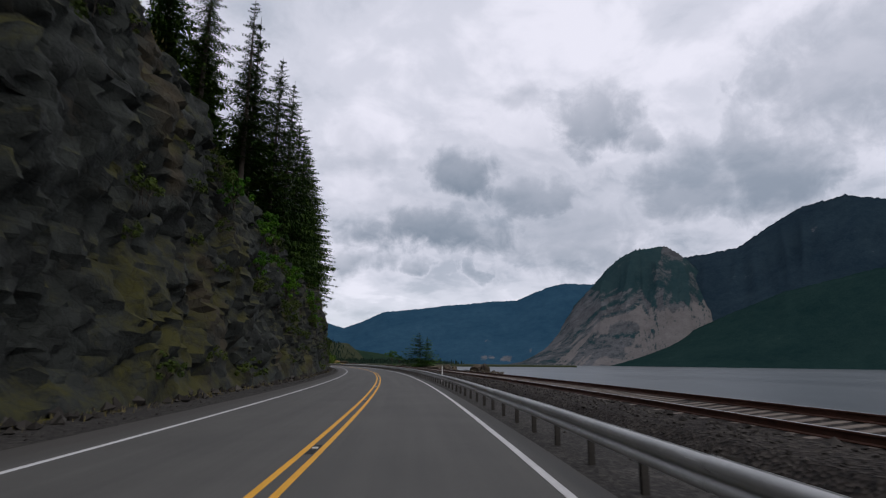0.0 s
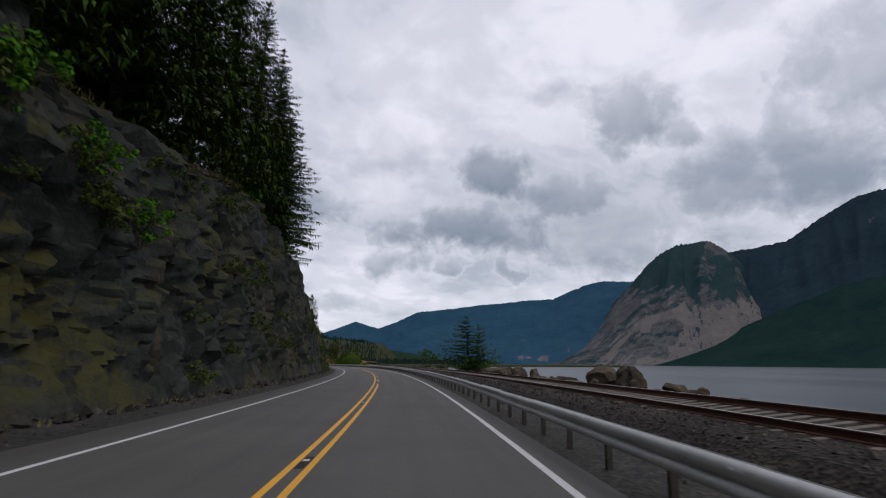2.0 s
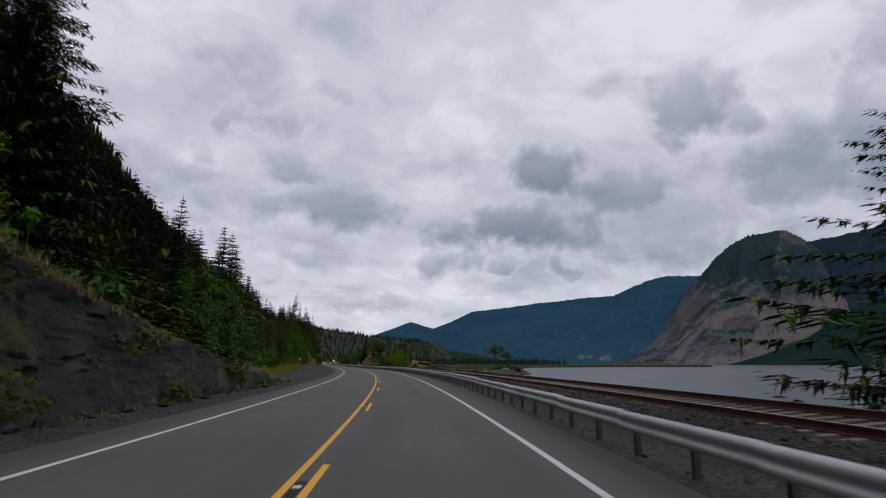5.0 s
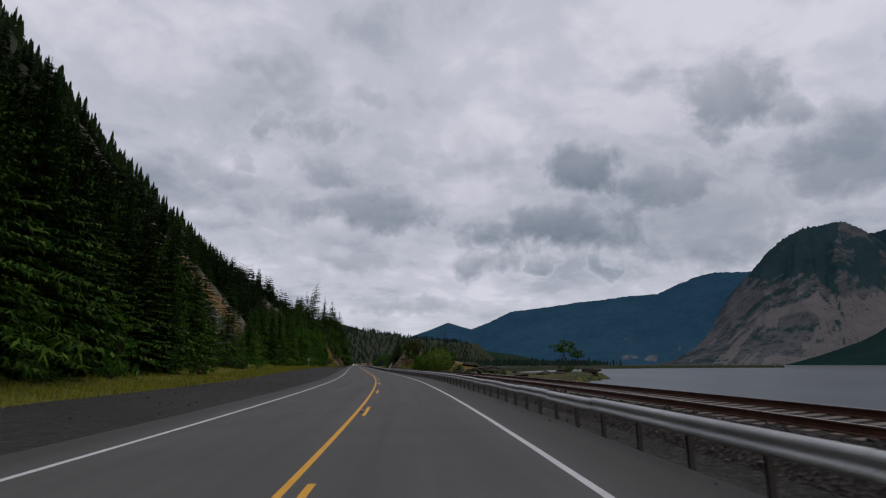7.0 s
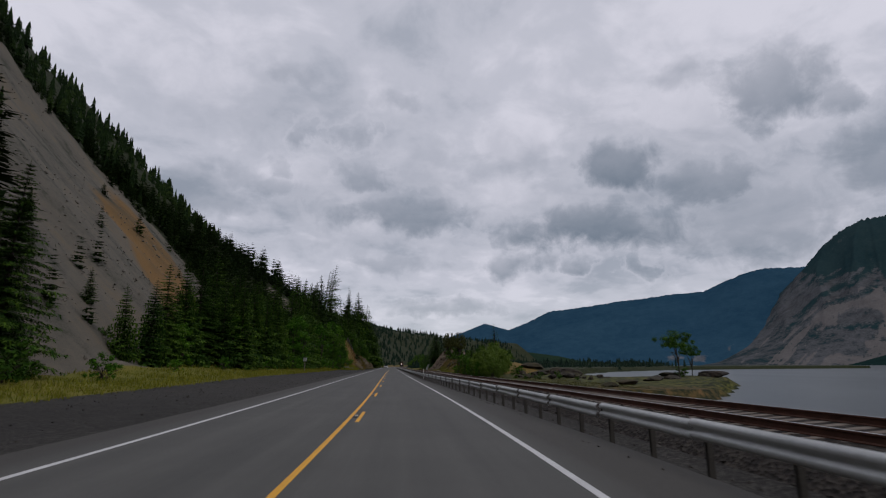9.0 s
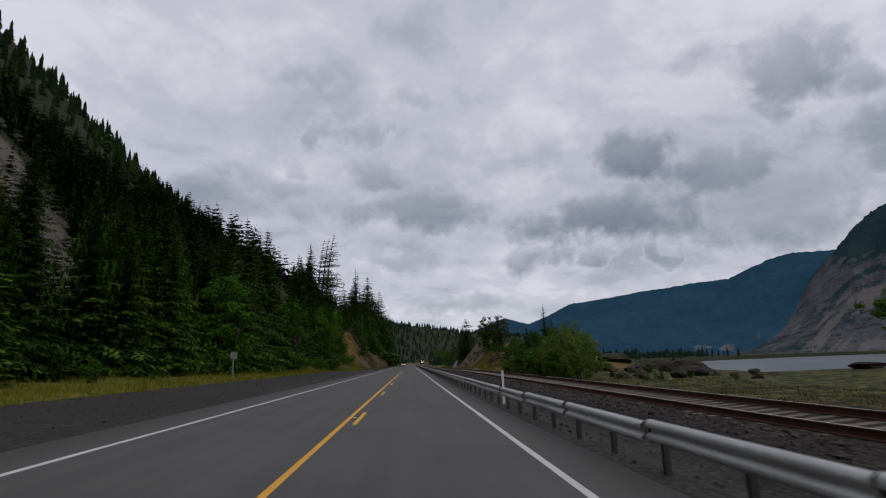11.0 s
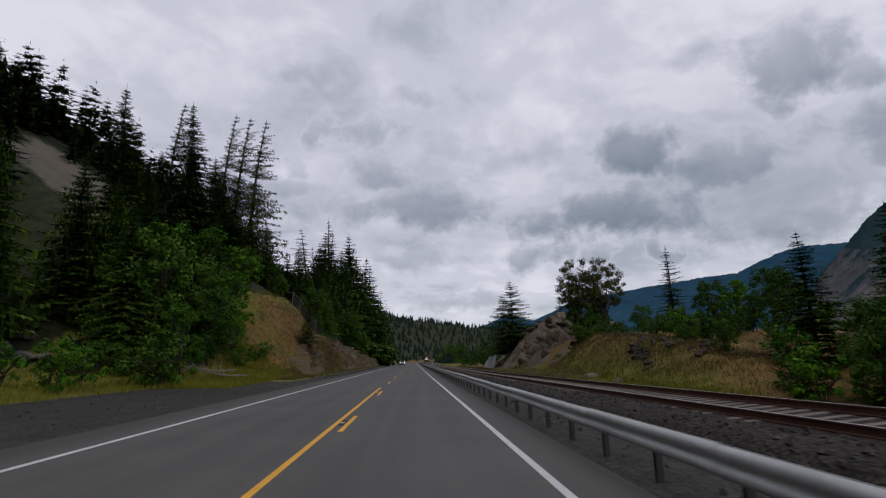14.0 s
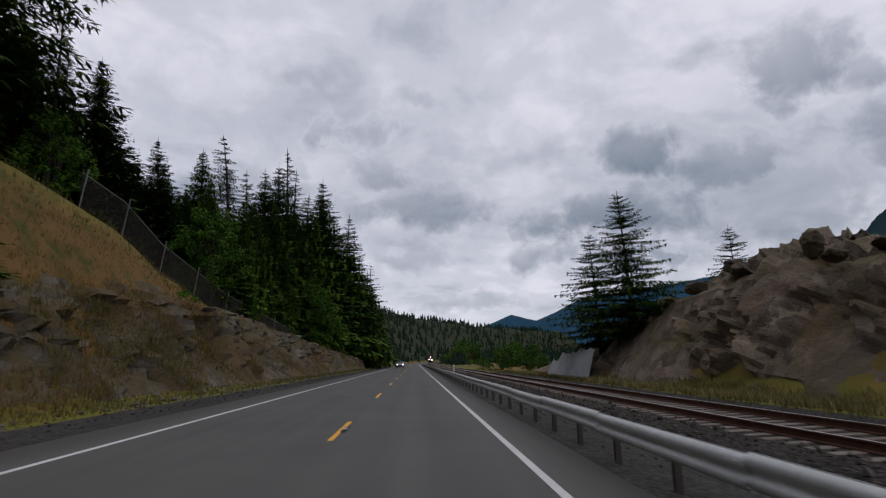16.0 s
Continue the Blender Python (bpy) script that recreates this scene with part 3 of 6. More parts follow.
def ground_z(s, off):
    if -5.6 <= off <= 5.3:
        return -0.04
    if off > 0:
        tz = track_z(s)
        z = interp(off, (5.3, 6.1, 6.7, 7.5, 8.0, 11.0, 11.8, 13.4), (-0.05, -0.26, -0.24, tz - 0.34, tz - 0.30, tz - 0.26, tz - 0.28, tz - 0.75))
        if off <= 13.4:
            return z
        land = interp(s, (-200, 60, 78, 138, 150, 236, 252, 300, 345, 372, 400, 700), (-2.6, -2.6, -0.55, -0.45, -2.4, -2.4, -1.0, -1.2, -0.7, -0.3, -0.1, 0.3))
        width = interp(s, (-200, 60, 80, 138, 150, 236, 288, 298, 347, 358, 380, 470, 600, 900, 1500), (1.5, 1.5, 8, 9, 1.5, 1.5, 1.5, 32, 66, 44, 38, 60, 140, 420, 900))
        k = smooth01((off - 13.4) / 3.0)
        z = z * (1 - k) + land * k
        mound = interp(s, OUT_S, OUT_H)
        if mound > 0:
            z = max(z, mound * interp(s, (402, 410), (0.98, 0.62)) * smooth01((off - 15.4) / interp(s, (402, 412), (4.8, 6.0))) * (1 - smooth01((off - 36) / 16.0)))
        z -= 6.5 * smooth01((off - 13.4 - width) / 5.0)
        return z
    d = -off
    slope = interp(s, (300, 345, 400), (1.04, 1.0, 0.92))
    if s < 176:
        h = interp(s, CLIFF_S, CLIFF_H)
        a = interp(d, (5.6, 6.6, 7.6, 9.9, 11.7), (-0.05, 0.0, 0.10, 0.15, max(0.15, h - 0.3)))
        a += 0.62 * max(0.0, d - 11.7) * smooth01((h + 1.0) / 7.0)
    else:
        a = 0.0
    b = interp(d, (5.6, 9.0, 13.5, 16.0, 21.0), (-0.05, -0.12, -0.15, 0.15, 0.75)) + slope * max(0.0, d - 22.0) + 0.24 * interp(s, (290, 330, 460, 530), (0, 1, 1, 0)) * max(0.0, d - 66.0)
    hb = interp(s, BANK_S, BANK_H)
    cut = smooth01((s - 398.0) / 14.0)
    c = interp(d, (5.6, 7.6, 9.4 - 1.3 * cut, 11.0 - 1.2 * cut, 12.6 - 0.9 * cut, 15.0), (-0.05, -0.02, 0.05, hb * (0.26 - 0.17 * cut), hb * (0.58 - 0.14 * cut), hb)) + 0.74 * max(0.0, d - 16.0) + 0.24 * interp(s, (290, 330, 460, 530), (0, 1, 1, 0)) * max(0.0, d - 66.0)
    if s < 200:
        k = smooth01((s - 135.0) / 55.0)
        z = a * (1 - k) + b * k if d > 12 else (a if s < 174 else b)
    elif s < 400:
        k = smooth01((s - 380.0) / 16.0)
        z = b * (1 - k) + c * k
    else:
        z = c
    cap = interp(s, (0, 620, 760, 900, 1500), (175, 170, 105, 62, 48))
    if z > cap * 0.7:
        z = cap * 0.7 + cap * 0.3 * math.tanh((z - cap * 0.7) / (cap * 0.3))
    return z


def scree_edge(d):
    """How far along the road the scree reaches, d metres up from it."""
    return interp(d, (21, 32, 43, 52, 60, 70, 80, 97), (320, 332, 346, 350, 349, 346, 340, 330))


def is_scree(s, off):
    """How far a place lies on bare loose rock: a wide tongue above the verge, and a small one above the bank."""
    d = -off
    if d < 21 or s < 240 or s > 460:
        return 0.0
    wob = 5.0 * fbm(s * 0.05, d * 0.05, 4.0, 3)
    left, right = 261 + 1.12 * (d - 25), scree_edge(d)
    a = smooth01((s - left + wob) / 7.0) * smooth01((right - s + 1.4 * wob) / 6.0) * smooth01((97 - d + 1.6 * wob) / 9.0)
    b = smooth01((9 - abs(s - 409) + wob) / 5.0) * smooth01((d - 25 + wob) / 4.0) * smooth01((43 - d + wob) / 6.0)
    return max(a, b)


def rough_ground(s, off):
    z = ground_z(s, off)
    d = abs(off) - (13.4 if off < 0 and 176 < s < 395 else 8.0 if off < 0 else 14.0)
    if d > 0:
        p = road(s, off)
        amp = min(7.0, 0.05 * d) if off < 0 else min(0.5, 0.06 * d)
        z += amp * fbm(p.x * 0.035, p.y * 0.035, 3.1) + min(0.3, d * 0.05) * fbm(p.x * 0.3, p.y * 0.3, 1.7)
        bare = is_scree(s, off)
        if bare > 0:
            # gullies down the loose rock, and crags at its head
            z += bare * (1.1 * fbm(p.y * 0.12, p.x * 0.03, 6.0) + 3.4 * smooth01((-off - 54) / 18.0) * (noise.ridged_multi_fractal(Vector((p.y * 0.07, p.x * 0.05, 2.0)), 1.0, 2.0, 4, 1.0, 2.0) - 1.0))
    return z


S_LIST = np.concatenate([np.arange(-160, 560, 2.5), np.arange(560, 1480, 8.0)])
OFFS = np.concatenate([-np.geomspace(330, 24, 44), np.arange(-23, -5.5, 0.9), [-5.5, -4.0, 0.0, 4.0], np.arange(5.3, 14, 0.55),
                       np.arange(14.5, 40, 1.7), np.geomspace(41, 1000, 26)])
gv, cov = [], []
for s in S_LIST:
    for o in OFFS:
        if s > 760 and abs(o) > 320:
            o = math.copysign(320 + (abs(o) - 320) * 0.3, o)
        p = road(float(s), float(o), rough_ground(float(s), float(o)))
        gv.append(p)
        d = -o
        grass = scree = gravel = 0.0
        if o > 0:
            gravel = 1.0 if o < 13.6 else 0.0
            grass = 1.0 if 13.6 <= o < 45 else 0.4
            if s < 250 and o > 13.6:
                grass, gravel = 0.35, 0.7
            elif s < 372 and o > 13.6:
                grass, scree = 0.7, 0.32
        else:
            if s < 172:
                gravel = 1.0 if d < 7.4 else 0.0
                grass = 0.75 if 7.4 <= d < 14 else 0.15
            elif s < 392:
                gravel = 1.0 if d < 13.2 else 0.0
                grass = 1.0 if 13.2 <= d < 22.5 else 0.1
                scree = is_scree(float(s), float(o))
            else:
                gravel = 1.0 if d < 7.6 else 0.0
                grass = 1.0 if 7.6 <= d < 16.5 else 0.1
                scree = is_scree(float(s), float(o))
        dry = 0.9 * smooth01((s - 393) / 6.0) * (0.55 * smooth01((s - 404) / 6.0) * smooth01((d - 7.6) / 0.8) + 0.45 * smooth01((d - 8.8) / 1.6) if s > 404 else smooth01((d - 8.8) / 1.6)) * smooth01((15.6 - d) / 1.5) if o < 0 else 0.75 * smooth01((s - 240) / 20.0) * smooth01((o - interp(s, (372, 380, 412, 420), (15.5, 16.6, 16.6, 15.5))) / 2.4)
        if scree > 0.0 and s >= 400:
            dry = 0.0
        elif scree > 0.0:
            edge = scree_edge(d) - s
            dry = 0.95 * smooth01((edge - 9) / 6.0) * smooth01((34 - edge) / 10.0) * smooth01((60 - d) / 12.0)
        if o > 21:
            grass *= 0.62
        cov.append((grass, scree, gravel, dry))
me = mesh_of("ground", gv, grid_faces(len(S_LIST), len(OFFS)), M_GROUND, True)
ca = me.color_attributes.new("cover", "FLOAT_COLOR", "POINT")
ca.data.foreach_set("color", np.array(cov, dtype=np.float32).ravel())
structure("ground", me, "wooded hillside, grass verge and gravel shoulder", "ground")

# ---- water ----
wv = [(-2500, -3000, -3.4), (4900, -3000, -3.4), (4900, 4900, -3.4), (-2500, 4900, -3.4)]
structure("water", mesh_of("water", wv, [(0, 1, 2, 3)], M_WATER), "wide grey rippled river under overcast sky", "water")


# ---- road ----
def beam_off(s):
    """Where the guardrail runs; the paved shoulder widens through the bend."""
    return interp(s, (0, 60, 115, 165, 235, 295, 420, 640), (4.16, 4.2, 4.55, 5.55, 5.75, 4.65, 4.5, 4.5))


def ribbon(name, pieces, mat, s_step=2.5, uv=False):
    """Strips along the road: each piece is s0, s1, and rows of off, z across."""
    vs, fs, uvs = [], [], []
    for s0, s1, prof in pieces:
        n = max(2, int(math.ceil((s1 - s0) / s_step)) + 1)
        k, base = len(prof), len(vs)
        for i in range(n):
            s = s0 + (s1 - s0) * i / (n - 1)
            for o, z in prof:
                vs.append(road(s, o, z))
                uvs.append((o, s))
        for i in range(n - 1):
            for j in range(k - 1):
                a = base + i * k + j
                fs.append((a, a + 1, a + k + 1, a + k))
    me = mesh_of(name, vs, fs, mat)
    if uv:
        layer = me.uv_layers.new(name="UVMap")
        for lp in me.loops:
            layer.data[lp.index].uv = uvs[lp.vertex_index]
    return me


def stripe(s0, s1, o, w, h=0.005):
    return (s0, s1, [(o - w / 2, -0.004), (o - w / 2 + 0.004, h), (o + w / 2 - 0.004, h), (o + w / 2, -0.004)])


def road_mesh():
    vs, uvs = [], []
    ss = np.arange(-150, 1401, 2.5)
    for s in ss:
        e = beam_off(float(s)) - 0.05
        for o, z in ((-5.45, -0.12), (-5.35, -0.02), (-3.9, 0.0), (0.0, 0.012), (3.6, 0.0), (e - 0.1, -0.025), (e, -0.34)):
            o += 0.05 * fbm(float(s) * 0.4, o, 0.0, 3) if abs(o) > 4 else 0.0
            vs.append(road(float(s), o, z))
            uvs.append((o, float(s)))
    me = mesh_of("road", vs, grid_faces(len(ss), 7), M_ASPHALT)
    layer = me.uv_layers.new(name="UVMap")
    for lp in me.loops:
        layer.data[lp.index].uv = uvs[lp.vertex_index]
    return me


structure("road", road_mesh(),
          "grey asphalt two-lane highway with worn wheel tracks", "road")
LINES = thing("road_marking", "worn yellow and white painted road lines", "road marking")
tagged(LINES, kind="structure")
EDGE_S, EDGE_OFF = (0, 45, 80, 168, 218, 238, 290, 318, 368, 405, 520), (3.46, 3.44, 3.52, 3.58, 3.66, 3.68, 3.56, 3.47, 3.42, 3.33, 3.33)
cuts = [-150.0 + 5.0 * i for i in range(311)]
vs, fs = [], []
for s in cuts:
    o = interp(s, EDGE_S, EDGE_OFF)
    vs += [road(s, o + dx, z) for dx, z in ((-0.065, -0.004), (-0.061, 0.005), (0.061, 0.005), (0.065, -0.004))]
part("edge_line", mesh_of("edge_line", vs, grid_faces(len(cuts), 4), M_WHITE), LINES, "white edge line")
part("edge_line", ribbon("edge_line_far", [stripe(-150, 1400, -3.89, 0.12)], M_WHITE), LINES, "white edge line")
part("centre_line", ribbon("centre_line", [stripe(-150, 381.0, -0.13, 0.11, 0.015)], M_YELLOW), LINES, "solid yellow line")
part("centre_line", ribbon("centre_line_b", [stripe(-150, 88.0, 0.15, 0.11, 0.015)], M_YELLOW), LINES, "solid yellow line")
s = 410.7 - 12.2 * 26
while s < 900:
    o = 0.15 if s < 376 else 0.05
    part("centre_dash", ribbon("centre_dash", [stripe(s, s + 3.3, o, 0.11, 0.016)], M_YELLOW), LINES, "broken yellow line")
    s += 12.2
k = 0
s = 22.0 - 12.2 * 2
SLOT = bmesh.new()
bmesh.ops.create_cube(SLOT, size=1.0, matrix=Matrix.Diagonal((0.13, 0.95, 0.012, 1)))
me_slot = bpy.data.meshes.new("milled_slot")
SLOT.to_mesh(me_slot)
SLOT.free()
me_slot.materials.append(M_SLOT)
RFL = bmesh.new()
bmesh.ops.create_cube(RFL, size=1.0, matrix=Matrix.Diagonal((0.10, 0.11, 0.022, 1)))
bmesh.ops.bevel(RFL, geom=[e for e in RFL.edges], offset=0.008, segments=1, affect="EDGES")
me_rfl = bpy.data.meshes.new("reflector")
RFL.to_mesh(me_rfl)
RFL.free()
me_rfl.materials.append(M_REFLECT)
while s < 420:
    if s < 380 or k % 2 == 0:
        slot = part("milled_slot", me_slot, LINES, "dark milled slot with reflector", face_at(s, 0.01 if s < 376 else 0.12, 0.012))
        part("reflector", me_rfl, slot, "pale square reflector", Matrix.Translation((0.0, 0.1 if k % 3 else -0.12, 0.012)))
    s += 12.2
    k += 1


# ---- rock faces ----
def blocky(p, cell, seed, tall=0.8):
    """A step for each block of a broken rock face, in -1..1; a small tall makes upright slabs."""
    q = Vector((p.x / cell + seed, p.y / cell + seed * 0.7, p.z / cell * tall - p.y / cell * 0.15))
    dist, pts = noise.voronoi(q)
    edge = min(1.0, 0.35 + (dist[1] - dist[0]) * 7.0)
    tilt = noise.cell_vector(pts[0] * 5.1 + Vector((0, seed, 0))) * 2 - Vector((1, 1, 1))
    return (noise.cell(pts[0] * 7.3 + Vector((seed, 0, 0))) * 2 - 1) * 0.65 + 1.1 * tilt.dot(q - pts[0]), edge


def chipped(me, angle=32.0):
    """Smooth within a block, sharp where blocks meet."""
    me.set_sharp_from_angle(angle=math.radians(angle))
    return me


def rock_face(name, s0, s1, foot, top_fn, lean, mat, step, amp, seed, label, size=1.0, smooth=True):
    """A blasted rock face: rows along the road, columns from foot to crest and over it."""
    rows = int((s1 - s0) / step) + 1
    hmax = max(top_fn(s0 + i * step) for i in range(rows))
    cols = int(hmax / step) + 5
    side = -1 if foot < 0 else 1
    vs = []
    for i in range(rows):
        s = s0 + i * step
        h = max(0.15, top_fn(s))
        for j in range(cols):
            u = min(1.0, j / (cols - 5))
            z = -0.4 + (h + 0.4) * u
            back = lean * (h * u) ** 0.9 if h > 0 else 0
            if j > cols - 5:
                back += (j - (cols - 5)) * 0.9
                z += (j - (cols - 5)) * 0.35 - 0.15
            o = foot + side * back
            p = road(s, o, z)
            b1, e1 = blocky(p, 2.6 * size, seed, 0.55)
            b2, e2 = blocky(p, 1.15 * size, seed + 11, 0.9)
            b3, e3 = blocky(p, 0.55 * size, seed + 23, 1.2)
            push = amp * (0.50 * b1 * e1 + 0.30 * b2 * e2 + 0.16 * b3 * e3 - 0.40 * (1 - e1) - 0.16 * (1 - e2)) + amp * (0.9 * fbm(p.x * 0.16, p.y * 0.16, p.z * 0.2 + seed, 4) + 0.22 * fbm(p.x * 0.9, p.y * 0.9, p.z * 0.7 + seed, 4))
            fade = min(1.0, h / 3.0) * (0.35 + 0.65 * smooth01((z + 0.3) / 1.4)) * interp(s, (40, 70, 104, 122, 390, 400), (1.0, 0.95, 0.80, 0.42, 0.5, 1.0)) * (0.35 + 0.65 * smooth01(z / 2.0))
            vs.append(road(s + 0.25 * amp * b2 * fade, o - side * push * fade, z + 0.2 * amp * b1 * fade * (u > 0.05)))
    return structure(name, chipped(mesh_of(name, vs, grid_faces(rows, cols), mat, smooth), 37.0), label, "rock face")


def cut_top(s):
    return interp(s, BANK_S, BANK_H) * interp(s, (403, 405, 409, 413, 419, 427, 450, 512), (-0.05, 0.14, 0.27, 0.36, 0.42, 0.50, 0.72, 0.8))


rock_face("rock_cliff", -58.0, 172.0, -7.1, lambda s: interp(s, CLIFF_S, CLIFF_H), 0.20, M_CLIFF, 0.26, 0.78, 3.0,
          "tall dark mossy basalt cliff beside the road")
rock_face("rock_cut", 403.0, 512.0, -7.9, cut_top, 0.62, M_CUT, 0.20, 0.85, 17.0,
          "broken pale rock cutting below a dry grass bank", 0.6, False)


# ---- distant mountains ----
HUB = road(150.0)


def mountain(name, outline, r_foot, r_top, mat, label, seed, cover=None, cols=26, step=0.22, relief=0.10, jag=0.012):
    """A mountainside round the valley: outline gives the crest's azimuth and elevation in degrees."""
    a0, a1 = outline[0][0], outline[-1][0]
    rows = int((a1 - a0) / step) + 1
    xs, ys = [o[0] for o in outline], [o[1] for o in outline]
    vs, cs = [], []
    for i in range(rows):
        a = a0 + (a1 - a0) * i / (rows - 1)
        e = interp(a, xs, ys)
        ra = math.radians(a)
        for j in range(cols):
            u = j / (cols - 1)
            r = r_foot + (r_top - r_foot) * u
            top = r_top * math.tan(math.radians(e))
            gully = noise.ridged_multi_fractal(Vector((a * 0.35 + seed, u * 1.3, seed)), 1.0, 2.0, 5, 1.0, 2.0) - 1.0
            h = top * (u ** 1.15) * (1.0 + relief * gully * math.sin(math.pi * min(1.0, u * 1.0)))
            if j == cols - 1:
                h += top * jag * fbm(a * 6.0, seed, 0.3, 4)
            r2 = r + relief * 420 * gully * u * (1 - u) * 2
            vs.append((HUB.x + r2 * math.sin(ra), HUB.y + r2 * math.cos(ra), h - 4.0))
            c = cover(a, math.degrees(math.atan2(h, r)), e) if cover else 0.0
            cs.append((*c, 0, 1) if isinstance(c, tuple) else (c, 0, 0, 1))
        vs.append((HUB.x + (r_top + 60) * math.sin(ra), HUB.y + (r_top + 60) * math.cos(ra), -6.0))
        cs.append((0, 0, 0, 1))
    me = mesh_of(name, vs, grid_faces(rows, cols + 1), mat, True)
    at = me.color_attributes.new("cover", "FLOAT_COLOR", "POINT")
    at.data.foreach_set("color", np.array(cs, dtype=np.float32).ravel())
    return structure(name, me, label, "mountain")


def within(x, lo, hi, soft):
    return smooth01((x - lo) / soft + 0.5) * smooth01((hi - x) / soft + 0.5)


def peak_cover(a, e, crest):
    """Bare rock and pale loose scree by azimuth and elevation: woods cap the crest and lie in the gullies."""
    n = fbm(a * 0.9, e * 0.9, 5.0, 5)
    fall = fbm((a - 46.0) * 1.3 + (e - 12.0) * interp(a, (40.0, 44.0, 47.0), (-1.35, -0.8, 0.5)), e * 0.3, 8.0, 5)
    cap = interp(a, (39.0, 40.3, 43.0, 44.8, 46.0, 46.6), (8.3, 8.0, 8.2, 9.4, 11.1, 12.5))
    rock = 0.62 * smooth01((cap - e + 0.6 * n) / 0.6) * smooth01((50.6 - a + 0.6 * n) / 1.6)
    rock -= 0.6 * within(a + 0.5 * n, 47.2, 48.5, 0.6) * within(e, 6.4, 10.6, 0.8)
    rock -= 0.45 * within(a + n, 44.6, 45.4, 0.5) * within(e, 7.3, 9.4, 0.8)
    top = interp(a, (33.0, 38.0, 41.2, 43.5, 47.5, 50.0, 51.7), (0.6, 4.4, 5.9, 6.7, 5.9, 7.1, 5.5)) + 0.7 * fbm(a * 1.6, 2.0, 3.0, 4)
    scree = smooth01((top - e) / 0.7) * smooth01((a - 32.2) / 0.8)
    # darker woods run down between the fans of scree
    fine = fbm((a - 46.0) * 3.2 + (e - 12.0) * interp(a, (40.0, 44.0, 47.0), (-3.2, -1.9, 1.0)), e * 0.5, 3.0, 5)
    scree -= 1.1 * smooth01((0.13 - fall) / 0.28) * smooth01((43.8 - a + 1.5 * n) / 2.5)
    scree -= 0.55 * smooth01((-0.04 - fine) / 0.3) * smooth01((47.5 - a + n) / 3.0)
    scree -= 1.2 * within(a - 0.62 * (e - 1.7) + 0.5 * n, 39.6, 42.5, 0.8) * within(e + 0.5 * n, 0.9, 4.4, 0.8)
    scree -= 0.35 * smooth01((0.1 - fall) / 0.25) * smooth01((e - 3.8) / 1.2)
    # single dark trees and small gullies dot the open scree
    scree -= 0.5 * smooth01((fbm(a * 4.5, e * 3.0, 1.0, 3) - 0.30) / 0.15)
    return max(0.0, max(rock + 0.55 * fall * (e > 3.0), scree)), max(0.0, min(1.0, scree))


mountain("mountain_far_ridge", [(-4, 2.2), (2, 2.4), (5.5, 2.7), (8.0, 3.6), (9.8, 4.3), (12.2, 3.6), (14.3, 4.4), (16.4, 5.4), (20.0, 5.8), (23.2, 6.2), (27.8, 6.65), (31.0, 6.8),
                                (32.6, 7.5), (34.5, 8.25), (36.0, 8.55), (39.5, 8.4), (46, 8.0)], 3300, 4450, M_FAR, "distant forested mountain ridge across the river, tinted blue as by haze", 2.0,
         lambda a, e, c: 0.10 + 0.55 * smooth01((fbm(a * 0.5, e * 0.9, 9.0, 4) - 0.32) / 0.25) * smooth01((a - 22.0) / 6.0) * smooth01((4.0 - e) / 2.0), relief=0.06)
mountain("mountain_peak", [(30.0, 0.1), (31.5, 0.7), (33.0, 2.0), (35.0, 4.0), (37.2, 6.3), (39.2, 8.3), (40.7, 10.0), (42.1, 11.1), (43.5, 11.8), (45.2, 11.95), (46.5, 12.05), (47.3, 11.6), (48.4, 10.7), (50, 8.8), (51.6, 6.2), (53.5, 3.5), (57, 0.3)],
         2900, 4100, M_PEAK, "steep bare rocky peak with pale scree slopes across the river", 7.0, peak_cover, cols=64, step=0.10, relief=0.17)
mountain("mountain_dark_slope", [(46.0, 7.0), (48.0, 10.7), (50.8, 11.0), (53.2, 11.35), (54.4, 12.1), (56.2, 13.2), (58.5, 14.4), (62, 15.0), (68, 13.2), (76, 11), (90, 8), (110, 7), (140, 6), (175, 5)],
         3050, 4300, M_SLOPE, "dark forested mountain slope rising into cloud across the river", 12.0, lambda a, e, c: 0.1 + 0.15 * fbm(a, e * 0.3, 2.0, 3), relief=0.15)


def foot_cover(a, e, c):
    return 0.1


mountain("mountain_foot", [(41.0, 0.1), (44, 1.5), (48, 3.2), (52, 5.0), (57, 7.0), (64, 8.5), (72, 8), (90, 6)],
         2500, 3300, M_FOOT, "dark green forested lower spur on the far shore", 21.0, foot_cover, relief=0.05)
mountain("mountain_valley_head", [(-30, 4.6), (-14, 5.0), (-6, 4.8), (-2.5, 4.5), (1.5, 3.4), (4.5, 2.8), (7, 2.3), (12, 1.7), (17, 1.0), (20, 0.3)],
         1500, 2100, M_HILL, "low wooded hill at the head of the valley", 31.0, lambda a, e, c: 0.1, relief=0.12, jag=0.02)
# the hills close round behind the camera
mountain("mountain_rear", [(175, 5), (200, 7), (230, 9), (260, 9), (290, 8), (320, 7), (332, 5)], 2200, 3000, M_SLOPE, "dark forested hills closing the valley", 41.0, step=0.8)
# ---- guardrail ----
def box_mesh(name, x, y, z, mat, bevel=0.0, centre=(0, 0, 0)):
    bm = bmesh.new()
    bmesh.ops.create_cube(bm, size=1.0, matrix=Matrix.Translation(centre) @ Matrix.Diagonal((x, y, z, 1)))
    if bevel:
        bmesh.ops.bevel(bm, geom=list(bm.edges), offset=bevel, segments=1, affect="EDGES")
    me = bpy.data.meshes.new(name)
    bm.to_mesh(me)
    bm.free()
    me.materials.append(mat)
    return me


